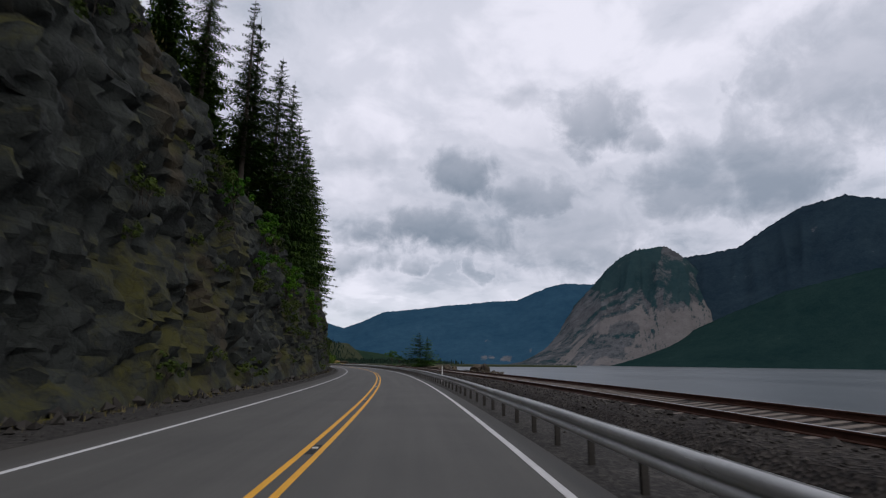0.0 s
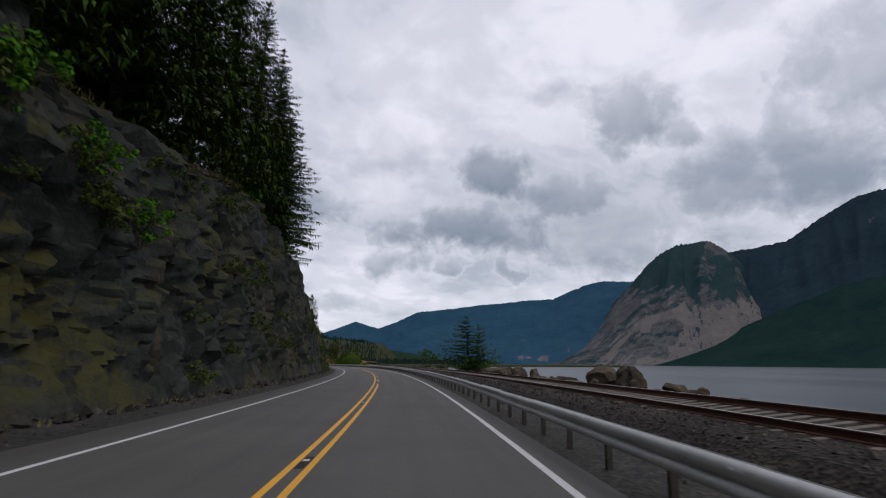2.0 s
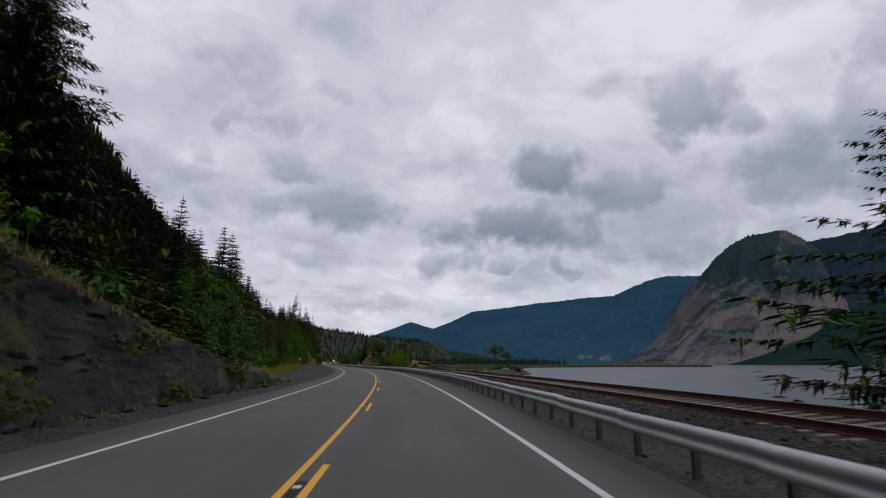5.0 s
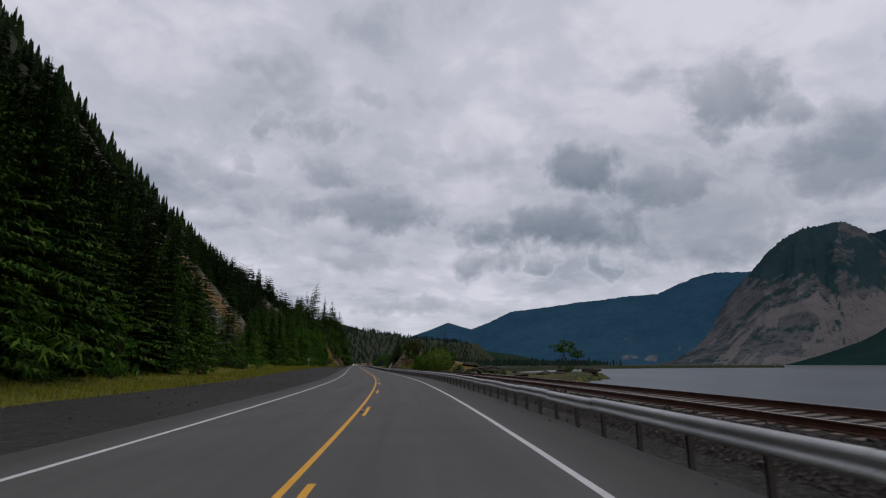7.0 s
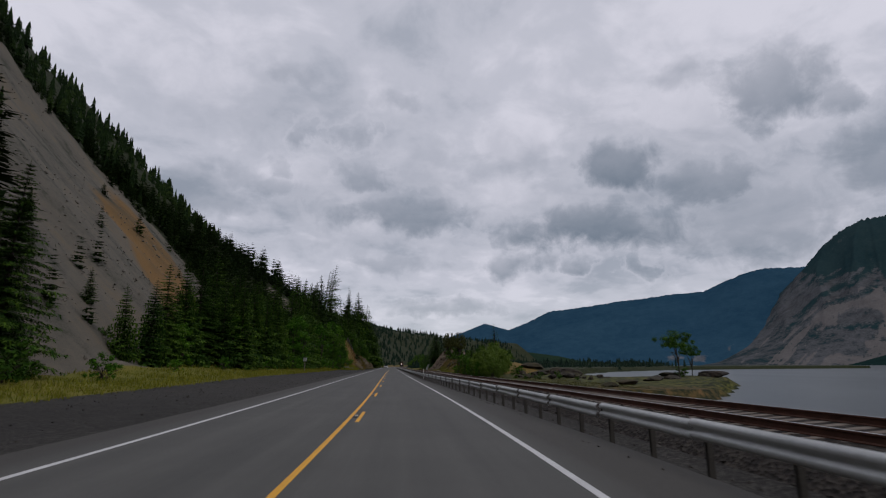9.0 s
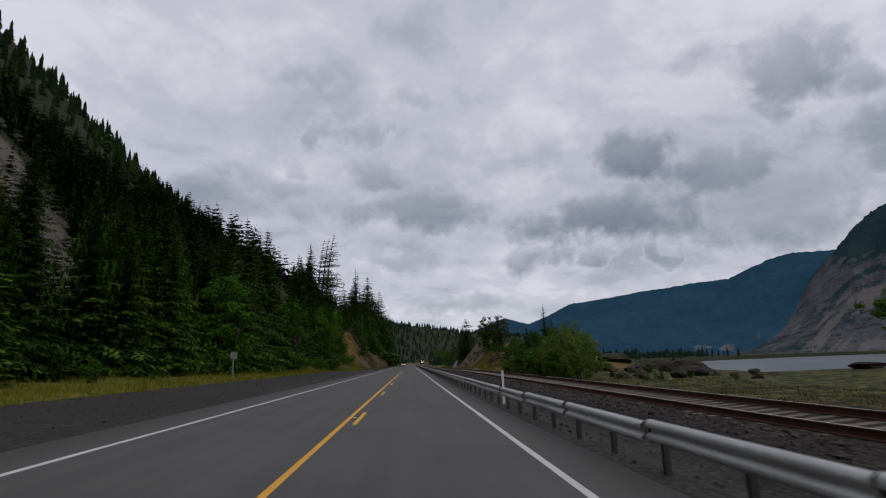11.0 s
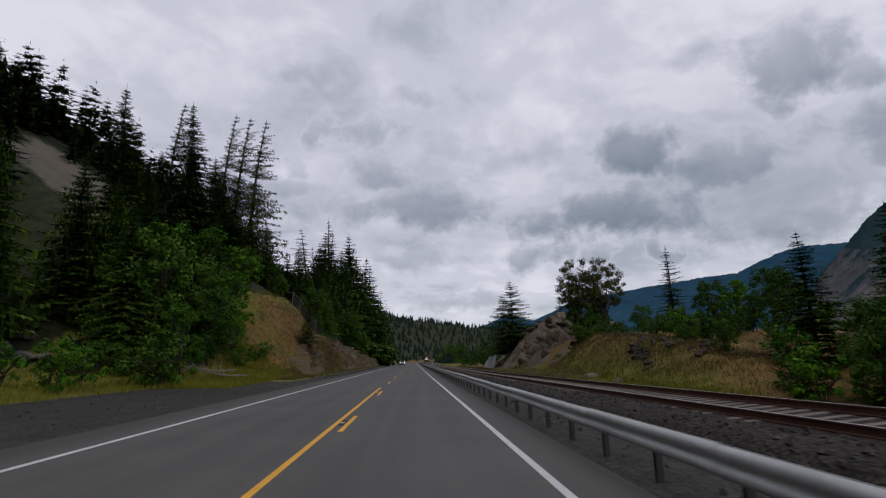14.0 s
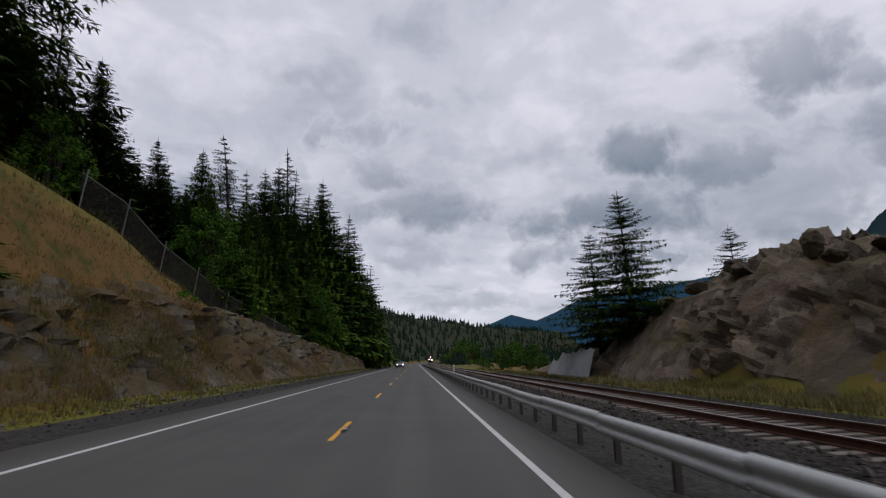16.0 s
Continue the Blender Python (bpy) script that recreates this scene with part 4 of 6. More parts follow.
W_PROFILE = ((0.028, -0.156), (-0.004, -0.150), (-0.050, -0.112), (-0.056, -0.080), (-0.050, -0.050), (0.004, -0.020), (0.004, 0.020),
             (-0.050, 0.050), (-0.056, 0.080), (-0.050, 0.112), (-0.004, 0.150), (0.028, 0.156))


def beam_mesh(length):
    vs, fs = [], []
    n = len(W_PROFILE)
    for y in (-length / 2, -length / 2 + 0.28, length / 2):
        lap = 0.006 if y < -length / 2 + 0.1 else 0.0
        for o, z in W_PROFILE:
            vs.append((o - lap, y, z))
        for o, z in W_PROFILE:
            vs.append((o - lap + 0.006, y, z))
    for i in range(2):
        for j in range(n - 1):
            a, b = i * 2 * n + j, (i + 1) * 2 * n + j
            fs.append((a, b, b + 1, a + 1))
            fs.append((a + n, a + n + 1, b + n + 1, b + n))
        for j in (0, n - 1):
            a, b = i * 2 * n + j, (i + 1) * 2 * n + j
            fs.append((a, a + n, b + n, b))
    return mesh_of("beam", vs, fs, M_STEEL, True)


ME_BEAM = beam_mesh(3.83)


def post_mesh():
    """A steel I post with its block, standing behind the beam."""
    bm = bmesh.new()
    for x, y, dx, dy in ((0.08, -0.030, 0.09, 0.010), (0.08, 0.030, 0.09, 0.010), (0.08, 0.0, 0.010, 0.060)):
        bmesh.ops.create_cube(bm, size=1.0, matrix=Matrix.Translation((x + 0.06, y, 0.12)) @ Matrix.Diagonal((dx, dy, 1.10, 1)))
    me = bpy.data.meshes.new("guardrail_post")
    bm.to_mesh(me)
    bm.free()
    me.materials.append(M_POST)
    return me


ME_GPOST = post_mesh()
ME_BLOCK = box_mesh("blockout", 0.10, 0.09, 0.30, M_POST, 0.012)
ME_BOLT = box_mesh("splice_bolt", 0.018, 0.03, 0.03, M_STEEL, 0.006)
BEAM_Z = 0.545
guardrail = thing("guardrail", "galvanised steel corrugated guardrail on short posts", "guardrail")
rest_v, rest_f = [], []
s = -22.0
rng = random.Random(4)
while s < 640:
    wob = rng.uniform(-0.012, 0.012)
    if s < 470:
        beam = part("beam", ME_BEAM, guardrail, m=face_at(s + 1.905, beam_off(s + 1.905) + wob * 0.5, BEAM_Z + wob))
        for q in (0.0, 1.905):
            part("guardrail_post", ME_GPOST, guardrail, "weathered post", face_at(s + q, beam_off(s + q) + 0.10, 0.02 + wob, rng.uniform(-4, 4)))
            part("blockout", ME_BLOCK, guardrail, "weathered spacer block", face_at(s + q, beam_off(s + q) + 0.085, BEAM_Z))
        for y, z in ((-1.80, 0.085), (-1.80, -0.085), (-1.66, 0.085), (-1.66, -0.085)):
            part("splice_bolt", ME_BOLT, beam, m=Matrix.Translation((-0.062, y, z)))
    else:
        part("beam", ME_BEAM, guardrail, m=face_at(s + 1.905, beam_off(s), BEAM_Z))
        for q in (0.0, 1.905):
            p = face_at(s + q, beam_off(s) + 0.10, 0.02)
            base = len(rest_v)
            rest_v += [p @ v.co for v in ME_GPOST.vertices]
            rest_f += [tuple(base + i for i in f.vertices) for f in ME_GPOST.polygons]
    s += 3.81
tagged(part("far_posts", mesh_of("far_posts", rest_v, rest_f, M_POST), guardrail), kind="stuff")


def delineator(s, off):
    """A flexible white marker post."""
    t = thing("delineator", "white plastic delineator post beside the guardrail", "marker post", "delineators along the guardrail", face_at(s, off, ground_z(s, off)))
    bm = bmesh.new()
    bmesh.ops.create_cube(bm, size=1.0, matrix=Matrix.Translation((0, 0, 0.62)) @ Matrix.Diagonal((0.10, 0.022, 1.28, 1)))
    for v in bm.verts:
        if v.co.z > 1.0:
            v.co.x *= 0.92
    bmesh.ops.bevel(bm, geom=list(bm.edges), offset=0.008, segments=2, affect="EDGES")
    me = bpy.data.meshes.new("marker_post")
    bm.to_mesh(me)
    bm.free()
    me.materials.append(M_DELIN)
    part("marker_post", me, t)
    part("reflector", box_mesh("reflector", 0.075, 0.008, 0.11, M_REFLECT, 0.004), t, "pale reflective patch", Matrix.Translation((0, -0.016, 1.13)))
    return t


for s in (44.3, 296.4, 449.0):
    delineator(s, 5.12)

# ---- railway ----
RAIL_NEAR, RAIL_FAR = 8.6, 10.1


def tilt_at(s):
    """How far the outer rail stands above the inner one."""
    return interp(s, (0, 60, 225, 320, 350, 410, 1000), (0.14, 0.14, 0.10, 0.17, 0.17, 0.06, 0.04))


def rail_z(s, off):
    return track_z(s) + (tilt_at(s) if off > 9 else 0.0)


RAIL_PROFILE = ((-0.075, -0.172), (-0.075, -0.158), (-0.012, -0.140), (-0.010, -0.045), (-0.036, -0.034), (-0.036, -0.006), (-0.028, 0.0),
                (0.028, 0.0), (0.036, -0.006), (0.036, -0.034), (0.010, -0.045), (0.012, -0.140), (0.075, -0.158), (0.075, -0.172))
railway = thing("railway_track", "rusty steel railway track on pale weathered ties and ballast", "railway track")
for off in (RAIL_NEAR, RAIL_FAR):
    vs, fs, fm = [], [], []
    n = len(RAIL_PROFILE)
    ss = np.arange(-60, 1300, 3.0)
    for i, s in enumerate(ss):
        for o, z in RAIL_PROFILE:
            vs.append(road(float(s), off + o, rail_z(float(s), off) + z))
        if i:
            for j in range(n - 1):
                a = (i - 1) * n + j
                fs.append((a, a + 1, a + n + 1, a + n))
                fm.append(1 if j == 6 else 0)
    part("rail", mesh_of("rail", vs, fs, None, False, [M_RUST, M_RAILTOP], fm), railway, "rusty rail with polished head")

# bed of crushed stone
vs = []
ss = np.arange(-120, 1300, 2.0)
BED = ((6.35, -1.05), (7.2, -0.30), (7.75, -0.214), (8.3, -0.194), (8.75, -0.178), (10.0, -0.178), (10.4, -0.196), (10.95, -0.22), (11.6, -0.36), (12.7, -0.95))
for s in ss:
    for o, z in BED:
        tilt = tilt_at(float(s)) * smooth01((o - 8.4) / 1.9)
        vs.append(road(float(s), o, track_z(float(s)) + z + tilt + 0.010 * fbm(float(s) * 0.6, o * 1.5, 0.0, 3)))
structure("ballast_bed", mesh_of("ballast_bed", vs, grid_faces(len(ss), len(BED)), M_BALLAST, True), "grey-brown crushed stone ballast under the track", "ballast")


M_SCREE = foliage("scree_stone", [(0.1, (0.075, 0.068, 0.06)), (0.5, (0.15, 0.133, 0.113)), (0.95, (0.21, 0.185, 0.155))], 0.5, 0.9)


def stones(name, spans, count, sizes, seed, mat, label, z_fn, category):
    """Loose stones, joined: spans are s0, s1, off0, off1."""
    rng = random.Random(seed)
    vs, fs = [], []
    oct_v = ((1, 0, 0), (-1, 0, 0), (0, 1, 0), (0, -1, 0), (0, 0, 1), (0, 0, -0.6))
    oct_f = ((0, 2, 4), (2, 1, 4), (1, 3, 4), (3, 0, 4), (2, 0, 5), (1, 2, 5), (3, 1, 5), (0, 3, 5))
    for _ in range(count):
        s0, s1, o0, o1 = spans[rng.randrange(len(spans))]
        s, o = rng.uniform(s0, s1), rng.uniform(o0, o1)
        r = rng.uniform(*sizes) * (1.0 if rng.random() < 0.9 else 1.7)
        c = road(s, o, z_fn(s, o) + r * 0.25)
        m = Matrix.Translation(c) @ pose(0, 0, 0, rng.uniform(-25, 25), rng.uniform(-25, 25), rng.uniform(0, 360))
        b = len(vs)
        for v in oct_v:
            vs.append(m @ Vector([q * r * rng.uniform(0.65, 1.15) for q in v]))
        fs += [tuple(b + i for i in f) for f in oct_f]
    return tagged(new(name, mesh_of(name, vs, fs, mat)), label, category, kind="stuff")


def bed_z(s, o):
    return max(ground_z(s, o), track_z(s) + float(np.interp(o, [b[0] for b in BED], [b[1] for b in BED])))


stones("ballast_stones", [(-10, 470, 6.6, 8.3), (-10, 470, 8.7, 10.0), (-10, 470, 7.3, 8.2), (-10, 470, 10.3, 12.2)], 17000, (0.03, 0.065), 8, M_STONE, "loose grey crushed stones beside the ties", bed_z, "ballast")
stones("verge_stones", [(-10, 470, 5.0, 6.7), (-10, 170, -7.4, -5.7), (398, 470, -8.6, -6.0), (150, 400, -13.5, -6.0), (-10, 470, 5.0, 6.7)], 6000, (0.02, 0.055), 9, M_STONE, "loose small stones on the road verge", lambda s, o: ground_z(s, o), "gravel")
stones("cliff_foot_rubble", [(-10, 168, -7.9, -6.6)], 800, (0.07, 0.26), 10, M_STONE, "fallen rock rubble at the foot of the cliff", lambda s, o: ground_z(s, o), "rubble")
stones("scree_blocks", [(262, 340, -50, -22), (285, 380, -75, -28)], 1300, (0.06, 0.24), 12, M_SCREE, "loose blocks scattered on the scree slope", lambda s, o: rough_ground(s, o) if is_scree(s, o) > 0.5 else rough_ground(s, o) - 3, "scree")
stones("bank_rocks", [(410, 470, -8.4, -7.2), (410, 470, -8.2, -7.4), (380, 404, -24, -19)], 420, (0.04, 0.12), 14, M_CUTSTONE, "small pale rocks fallen on the grass below the bank", rough_ground, "rubble")
# ---- plants ----
def tube(points, radii, sides=6):
    """A tapered limb through points, as vertices and faces."""
    vs, fs = [], []
    for i, (p, r) in enumerate(zip(points, radii)):
        t = (points[min(i + 1, len(points) - 1)] - points[max(i - 1, 0)]).normalized()
        a = t.orthogonal().normalized()
        b = t.cross(a)
        for k in range(sides):
            w = 2 * math.pi * k / sides
            vs.append(p + (a * math.cos(w) + b * math.sin(w)) * r)
        if i:
            for k in range(sides):
                j = (i - 1) * sides
                fs.append((j + k, j + (k + 1) % sides, j + sides + (k + 1) % sides, j + sides + k))
    return vs, fs


def add(vs, fs, more):
    b = len(vs)
    vs += more[0]
    fs += [tuple(b + i for i in f) for f in more[1]]


def conifer_meshes(name, seed, h, r, whorls, per, twigs, mat, bare=0.08, sparse=0.0, droop=0.25, wind=0.0, power=0.85, sub=0, spread=0.30):
    """A fir: tapered trunk with short dead limbs, and a crown of boughs with many needle sprays; sub sets how finely a spray forks."""
    rng = random.Random(seed)
    tv, tf = [], []
    bend = Vector((rng.uniform(-0.02, 0.02) + wind * 0.06, rng.uniform(-0.02, 0.02), 0)) * h
    spine = [Vector((0, 0, -0.8)) + (bend * (i / 9) ** 2 if i else Vector()) + Vector((0, 0, i / 9 * (h + 0.7))) for i in range(10)]
    add(tv, tf, tube(spine, [max(0.015, 0.014 * h * (1 - i / 9.2) + 0.01) for i in range(10)], 7))
    cv, cf, tips = [], [], []
    kite = 0.42 if sub < 2 else 0.25 if sub < 3 else 0.22

    def face(*pts):
        k = len(cv)
        cv.extend(pts)
        cf.append(tuple(range(k, k + len(pts))))
        tips.extend([age] * len(pts))

    def needle(root, tip, w):
        """One thin tapering spray."""
        d = tip - root
        n = d.cross(Vector((rng.uniform(-0.5, 0.5), rng.uniform(-0.5, 0.5), 1))).normalized() * w
        face(root - n, root + n, tip)
    for w in range(whorls):
        u = bare + (1 - bare) * (w + rng.uniform(-0.3, 0.3)) / whorls
        u = min(0.985, max(bare, u))
        c = Vector((bend.x * u * u, bend.y * u * u, -0.1 + h * u))
        length = r * ((1 - u) ** power) * (0.35 + 0.65 * min(1.0, (u - bare) / 0.14 + 0.45)) + 0.02 * h * (1 - u) + 0.12
        for k in range(per if u < 0.9 else max(3, per - 2)):
            if rng.random() < sparse:
                continue
            a = 2 * math.pi * (k + w * 0.381 + rng.uniform(-0.28, 0.28)) / per
            el = length * rng.uniform(0.58, 1.18) * (1.0 + wind * 0.45 * math.cos(a))
            out = Vector((math.cos(a), math.sin(a), 0))
            side = Vector((-out.y, out.x, 0))
            rise = rng.uniform(-0.05, 0.22) + 0.45 * max(0.0, u - 0.55)
            pts = []
            for q in range(twigs + 1):
                f = q / twigs
                pts.append(c + out * (el * f) + Vector((0, 0, el * (rise * f - droop * (1.0 - 0.4 * u) * f * f + 0.06 * f ** 4))))
            if u < 0.85 and (sub or rng.random() < 0.5):
                add(tv, tf, tube([pts[0], pts[max(1, twigs // 2)]], [0.018 * length ** 0.5 + 0.004, 0.005], 3))
            for q in range(twigs):
                f = (q + 0.5) / twigs
                age = f
                p, nx = pts[q], pts[q + 1]
                wdt = el * (spread - 0.62 * spread * f) * rng.uniform(0.6, 1.25) * min(1.0, 0.35 + f * 3.0) + 0.05
                fwd = nx - p
                sag = Vector((0, 0, -wdt * rng.uniform(0.12, 0.40)))
                for sg in (-1, 1):
                    tip = p + side * (sg * wdt) + fwd.normalized() * wdt * rng.uniform(0.4, 0.9) + sag
                    if not sub:
                        d = tip - p
                        if twigs < 3:
                            # far trees: broad sprays
                            mid = side * (sg * wdt * 0.5)
                            face(p, p + mid * 0.9 + fwd * 0.05 + sag * 0.2, tip, p + mid * 0.8 + fwd * rng.uniform(0.8, 1.1) + sag * 0.3)
                            continue
                        k = rng.uniform(0.36, 0.55)
                        face(p, p + d * 0.4 + fwd * k, tip, p + d * 0.4 - fwd * k)
                        continue
                    d = tip - p
                    face(p, p + d * 0.45 + fwd * kite, tip, p + d * 0.45 - fwd * kite)
                    across = Vector((-d.y, d.x, 0)).normalized() * d.length
                    for g in range(sub):
                        v = (g + rng.uniform(0.2, 0.8)) / sub * 0.85 + 0.08
                        root = p + d * v
                        ll = 0.62 * (1.0 - 0.55 * v)
                        for si in (-1, 1):
                            needle(root, root + (d * 0.55 + across * (si * rng.uniform(0.45, 0.8))) * ll + Vector((0, 0, -0.10 * d.length * rng.random())), d.length * (0.15 if sub < 2 else 0.072) * ll)
                # a spray hanging under the bough
                if q % 2 == 0:
                    hang = Vector((0, 0, -el * (rng.uniform(0.08, 0.16) if sub else rng.uniform(0.14, 0.30)) - 0.04))
                    if sub:
                        for _ in range(3 if sub > 1 else 2):
                            needle(p + fwd * rng.random(), p + fwd * rng.uniform(0.2, 1.6) + hang * rng.uniform(0.4, 0.9) + side * rng.uniform(-0.3, 0.3), 0.03 + (0.012 if sub > 1 else 0.03) * el)
                    else:
                        face(p, p + fwd * 0.4 + hang + side * rng.uniform(-0.1, 0.1), p + fwd * 0.9 + hang * 0.8, nx)
            age = 1.0
            end = 1.0 if sub < 2 else 0.45
            face(pts[-1], pts[-1] + (out * 0.05 + side * 0.03) * el * end, pts[-1] + (out * 0.14 - Vector((0, 0, 0.02))) * el * end, pts[-1] + (out * 0.05 - side * 0.03) * el * end)
    # leader
    n0 = len(cv)
    add(cv, cf, tube([Vector((bend.x, bend.y, h * 0.965)), Vector((bend.x, bend.y, h * 1.01))], [0.035, 0.008], 3))
    tips.extend([0.5] * (len(cv) - n0))
    crown = mesh_of(name + "_crown", cv, cf, mat)
    young = crown.attributes.new("young", "FLOAT", "POINT")
    young.data.foreach_set("value", tips)
    return mesh_of(name + "_trunk", tv, tf, M_BARK, True), crown


def broadleaf_meshes(name, seed, h, r, clumps, leaves, size, mat, trunks=1, low=0.25, flat=0.8, stems=True):
    """A broad-leaved tree or bush: limbs that fork, and clumps of single leaves with gaps between them."""
    rng = random.Random(seed)
    tv, tf, cv, cf = [], [], [], []
    heads = []
    for k in range(trunks):
        lean = Vector((rng.uniform(-0.2, 0.2), rng.uniform(-0.2, 0.2), 1)).normalized()
        base = Vector((rng.uniform(-0.15, 0.15) * (trunks > 1) * r, rng.uniform(-0.15, 0.15) * (trunks > 1) * r, -0.3))
        fork = base + lean * h * 0.45
        add(tv, tf, tube([base, base + lean * h * 0.2, fork], [0.014 * h, 0.012 * h, 0.009 * h], 7))
        for j in range(6):
            a = rng.uniform(0, 2 * math.pi)
            tip = fork + Vector((math.cos(a) * r * rng.uniform(0.3, 0.8), math.sin(a) * r * rng.uniform(0.3, 0.8), h * rng.uniform(0.08, 0.45)))
            start = base + lean * h * rng.uniform(0.25, 0.45)
            midp = (start + tip) / 2 + Vector((0, 0, 0.05 * h))
            add(tv, tf, tube([start, midp, tip], [0.010 * h, 0.007 * h, 0.003 * h], 5))
            heads.append(tip)
    for k in range(clumps):
        while True:
            q = Vector((rng.uniform(-1, 1), rng.uniform(-1, 1), rng.uniform(-1, 1)))
            if 0.35 < q.length < 1.0:
                break
        base = heads[k % len(heads)] if rng.random() < 0.3 else Vector((0, 0, 0))
        c = Vector((q.x * r, q.y * r, h * (low + (1 - low) * 0.5) + q.z * h * (1 - low) * 0.5 * flat + (0.06 * h if low > 0.1 else 0.0)))
        if low < 0.1:
            c.x, c.y = c.x * (1.0 - 0.35 * max(0.0, q.z)), c.y * (1.0 - 0.35 * max(0.0, q.z))
        if base.length:
            c = c * 0.5 + base * 0.5
        cr = r * rng.uniform(0.11, 0.27)
        for _ in range(leaves):
            d = Vector((rng.gauss(0, 1), rng.gauss(0, 1), rng.gauss(0, 0.8))).normalized() * cr * rng.random() ** 0.4
            p = c + d
            n = (d.normalized() + Vector((rng.uniform(-0.5, 0.5), rng.uniform(-0.5, 0.5), 0.45))).normalized()
            a = n.orthogonal().normalized()
            a = (Matrix.Rotation(rng.uniform(0, 6.28), 3, n) @ a) * size * rng.uniform(0.6, 1.3)
            b = n.cross(a) * 0.55
            i = len(cv)
            cv.extend((p - a, p + b - a * 0.1 + n * size * 0.1, p + a, p - b - a * 0.1 + n * size * 0.1))
            cf.append((i, i + 1, i + 2, i + 3))
    return mesh_of(name + "_stems", tv, tf, M_BARK, True), mesh_of(name + "_leaves", cv, cf, mat)


KINDS = {}


def kind_of(key, make, name, label, category, crown_label):
    KINDS[key] = dict(make=make, name=name, label=label, category=category, crown=crown_label, first=None)


def plant(key, s, off, height, base_h, group="", turn=None, wide=1.0, z=None, label=""):
    """Sets a plant of a kind, scaled from its own height base_h."""
    d = KINDS[key]
    k = height / base_h
    zz = (rough_ground(s, off) if z is None else z) - 0.05
    m = face_at(s, off, zz, RNG.uniform(0, 360) if turn is None else turn)
    if d["first"] is None:
        trunk, crown = d["make"]()
        t = thing(d["name"], d["label"], d["category"], group, m)
        part("trunk" if "tree" in d["category"] else "stem", trunk, t, "grey-brown bark")
        part("crown" if "tree" in d["category"] else "foliage", crown, t, d["crown"])
        d["first"] = t
    else:
        t = copy_thing(d["first"], Matrix.Identity(4))
        t.matrix_basis = m
        tagged(t, group=group)
    if label:
        t["label"] = label
    t.scale = (k * wide, k * wide, k)
    return t


RNG = random.Random(21)
kind_of("fir_a", lambda: conifer_meshes("fir_a", 1, 20, 5.4, 42, 8, 13, M_FIR, 0.02, 0.0, 0.36, sub=2), "fir_tree", "tall green fir with drooping layered boughs", "tree", "dense green needle boughs")
kind_of("fir_b", lambda: conifer_meshes("fir_b", 2, 20, 4.4, 40, 8, 8, M_FIR_DARK, 0.05, 0.04, 0.32, sub=1), "fir_tree", "narrow blackish green fir on the hillside", "tree", "dense dark needle boughs")
kind_of("fir_c", lambda: conifer_meshes("fir_c", 3, 14, 3.7, 34, 9, 6, M_FIR, 0.02, sub=1), "fir_tree", "young full green fir beside the verge", "tree", "dense green needle boughs")
kind_of("fir_old", lambda: conifer_meshes("fir_old", 4, 24, 4.4, 30, 6, 10, M_FIR_DARK, 0.30, 0.22, 0.30, sub=2), "fir_tree", "old open-crowned fir with a bare lower trunk", "tree", "open dark needle boughs")
kind_of("fir_wind", lambda: conifer_meshes("fir_wind", 5, 20, 4.0, 30, 7, 9, M_FIR_DARK, 0.12, 0.20, 0.2, 1.3, sub=2), "fir_tree", "wind-swept fir with sparse ragged boughs", "tree", "sparse ragged needle boughs")
kind_of("fir_edge", lambda: conifer_meshes("fir_edge", 6, 14, 6.0, 25, 9, 13, M_FIR_DARK, 0.05, 0.08, 0.16, 0.0, 0.78, 2, 0.27), "fir_tree", "wide-spreading dark fir on the rock edge", "tree", "long level needle boughs")
kind_of("fir_shore", lambda: conifer_meshes("fir_shore", 26, 10, 5.4, 20, 8, 14, M_FIR, 0.02, 0.12, 0.05, 0.6, 0.88, 2, 0.22), "fir_tree", "lone spreading fir with long boughs on the rocky shore", "tree", "long green needle boughs")
kind_of("fir_lo", lambda: conifer_meshes("fir_lo", 18, 20, 4.8, 36, 8, 8, M_FIR_DARK, 0.06, spread=0.33), "fir_tree", "dark fir in the shade of the wood", "tree", "dense dark needle boughs")
kind_of("fir_over", lambda: conifer_meshes("fir_over", 16, 26, 5.4, 27, 8, 26, M_FIR_DARK, 0.24, 0.16, 0.18, 0.1, 0.55, 3, 0.15), "fir_tree", "leaning old fir with long boughs over the cliff edge", "tree", "long dark needle boughs")
kind_of("snag", lambda: conifer_meshes("snag", 7, 16, 2.8, 26, 6, 7, M_FIR_DARK, 0.14, 0.30, 0.15, sub=1, spread=0.34), "fir_tree", "thin half-dead fir with short bare limbs", "tree", "thin remaining needles")
kind_of("fir_cliff", lambda: conifer_meshes("fir_cliff", 41, 26, 5.8, 42, 8, 14, M_FIR_DARK, 0.06, 0.10, 0.26, 0.0, 0.75, 2, 0.2), "fir_tree", "tall dark fir hanging over the cliff edge", "tree", "dark drooping needle boughs")
kind_of("fir_m", lambda: conifer_meshes("fir_m", 31, 20, 5.0, 38, 8, 8, M_FIR, 0.03, 0.02, 0.33, spread=0.33), "fir_tree", "green fir standing in the wood", "tree", "green needle boughs")
kind_of("leafy", lambda: broadleaf_meshes("leafy", 32, 8, 3.0, 60, 50, 0.19, M_LEAF, 2, 0.0, 1.0), "broadleaf_tree", "leafy green tree standing in the wood", "tree", "green leaves")
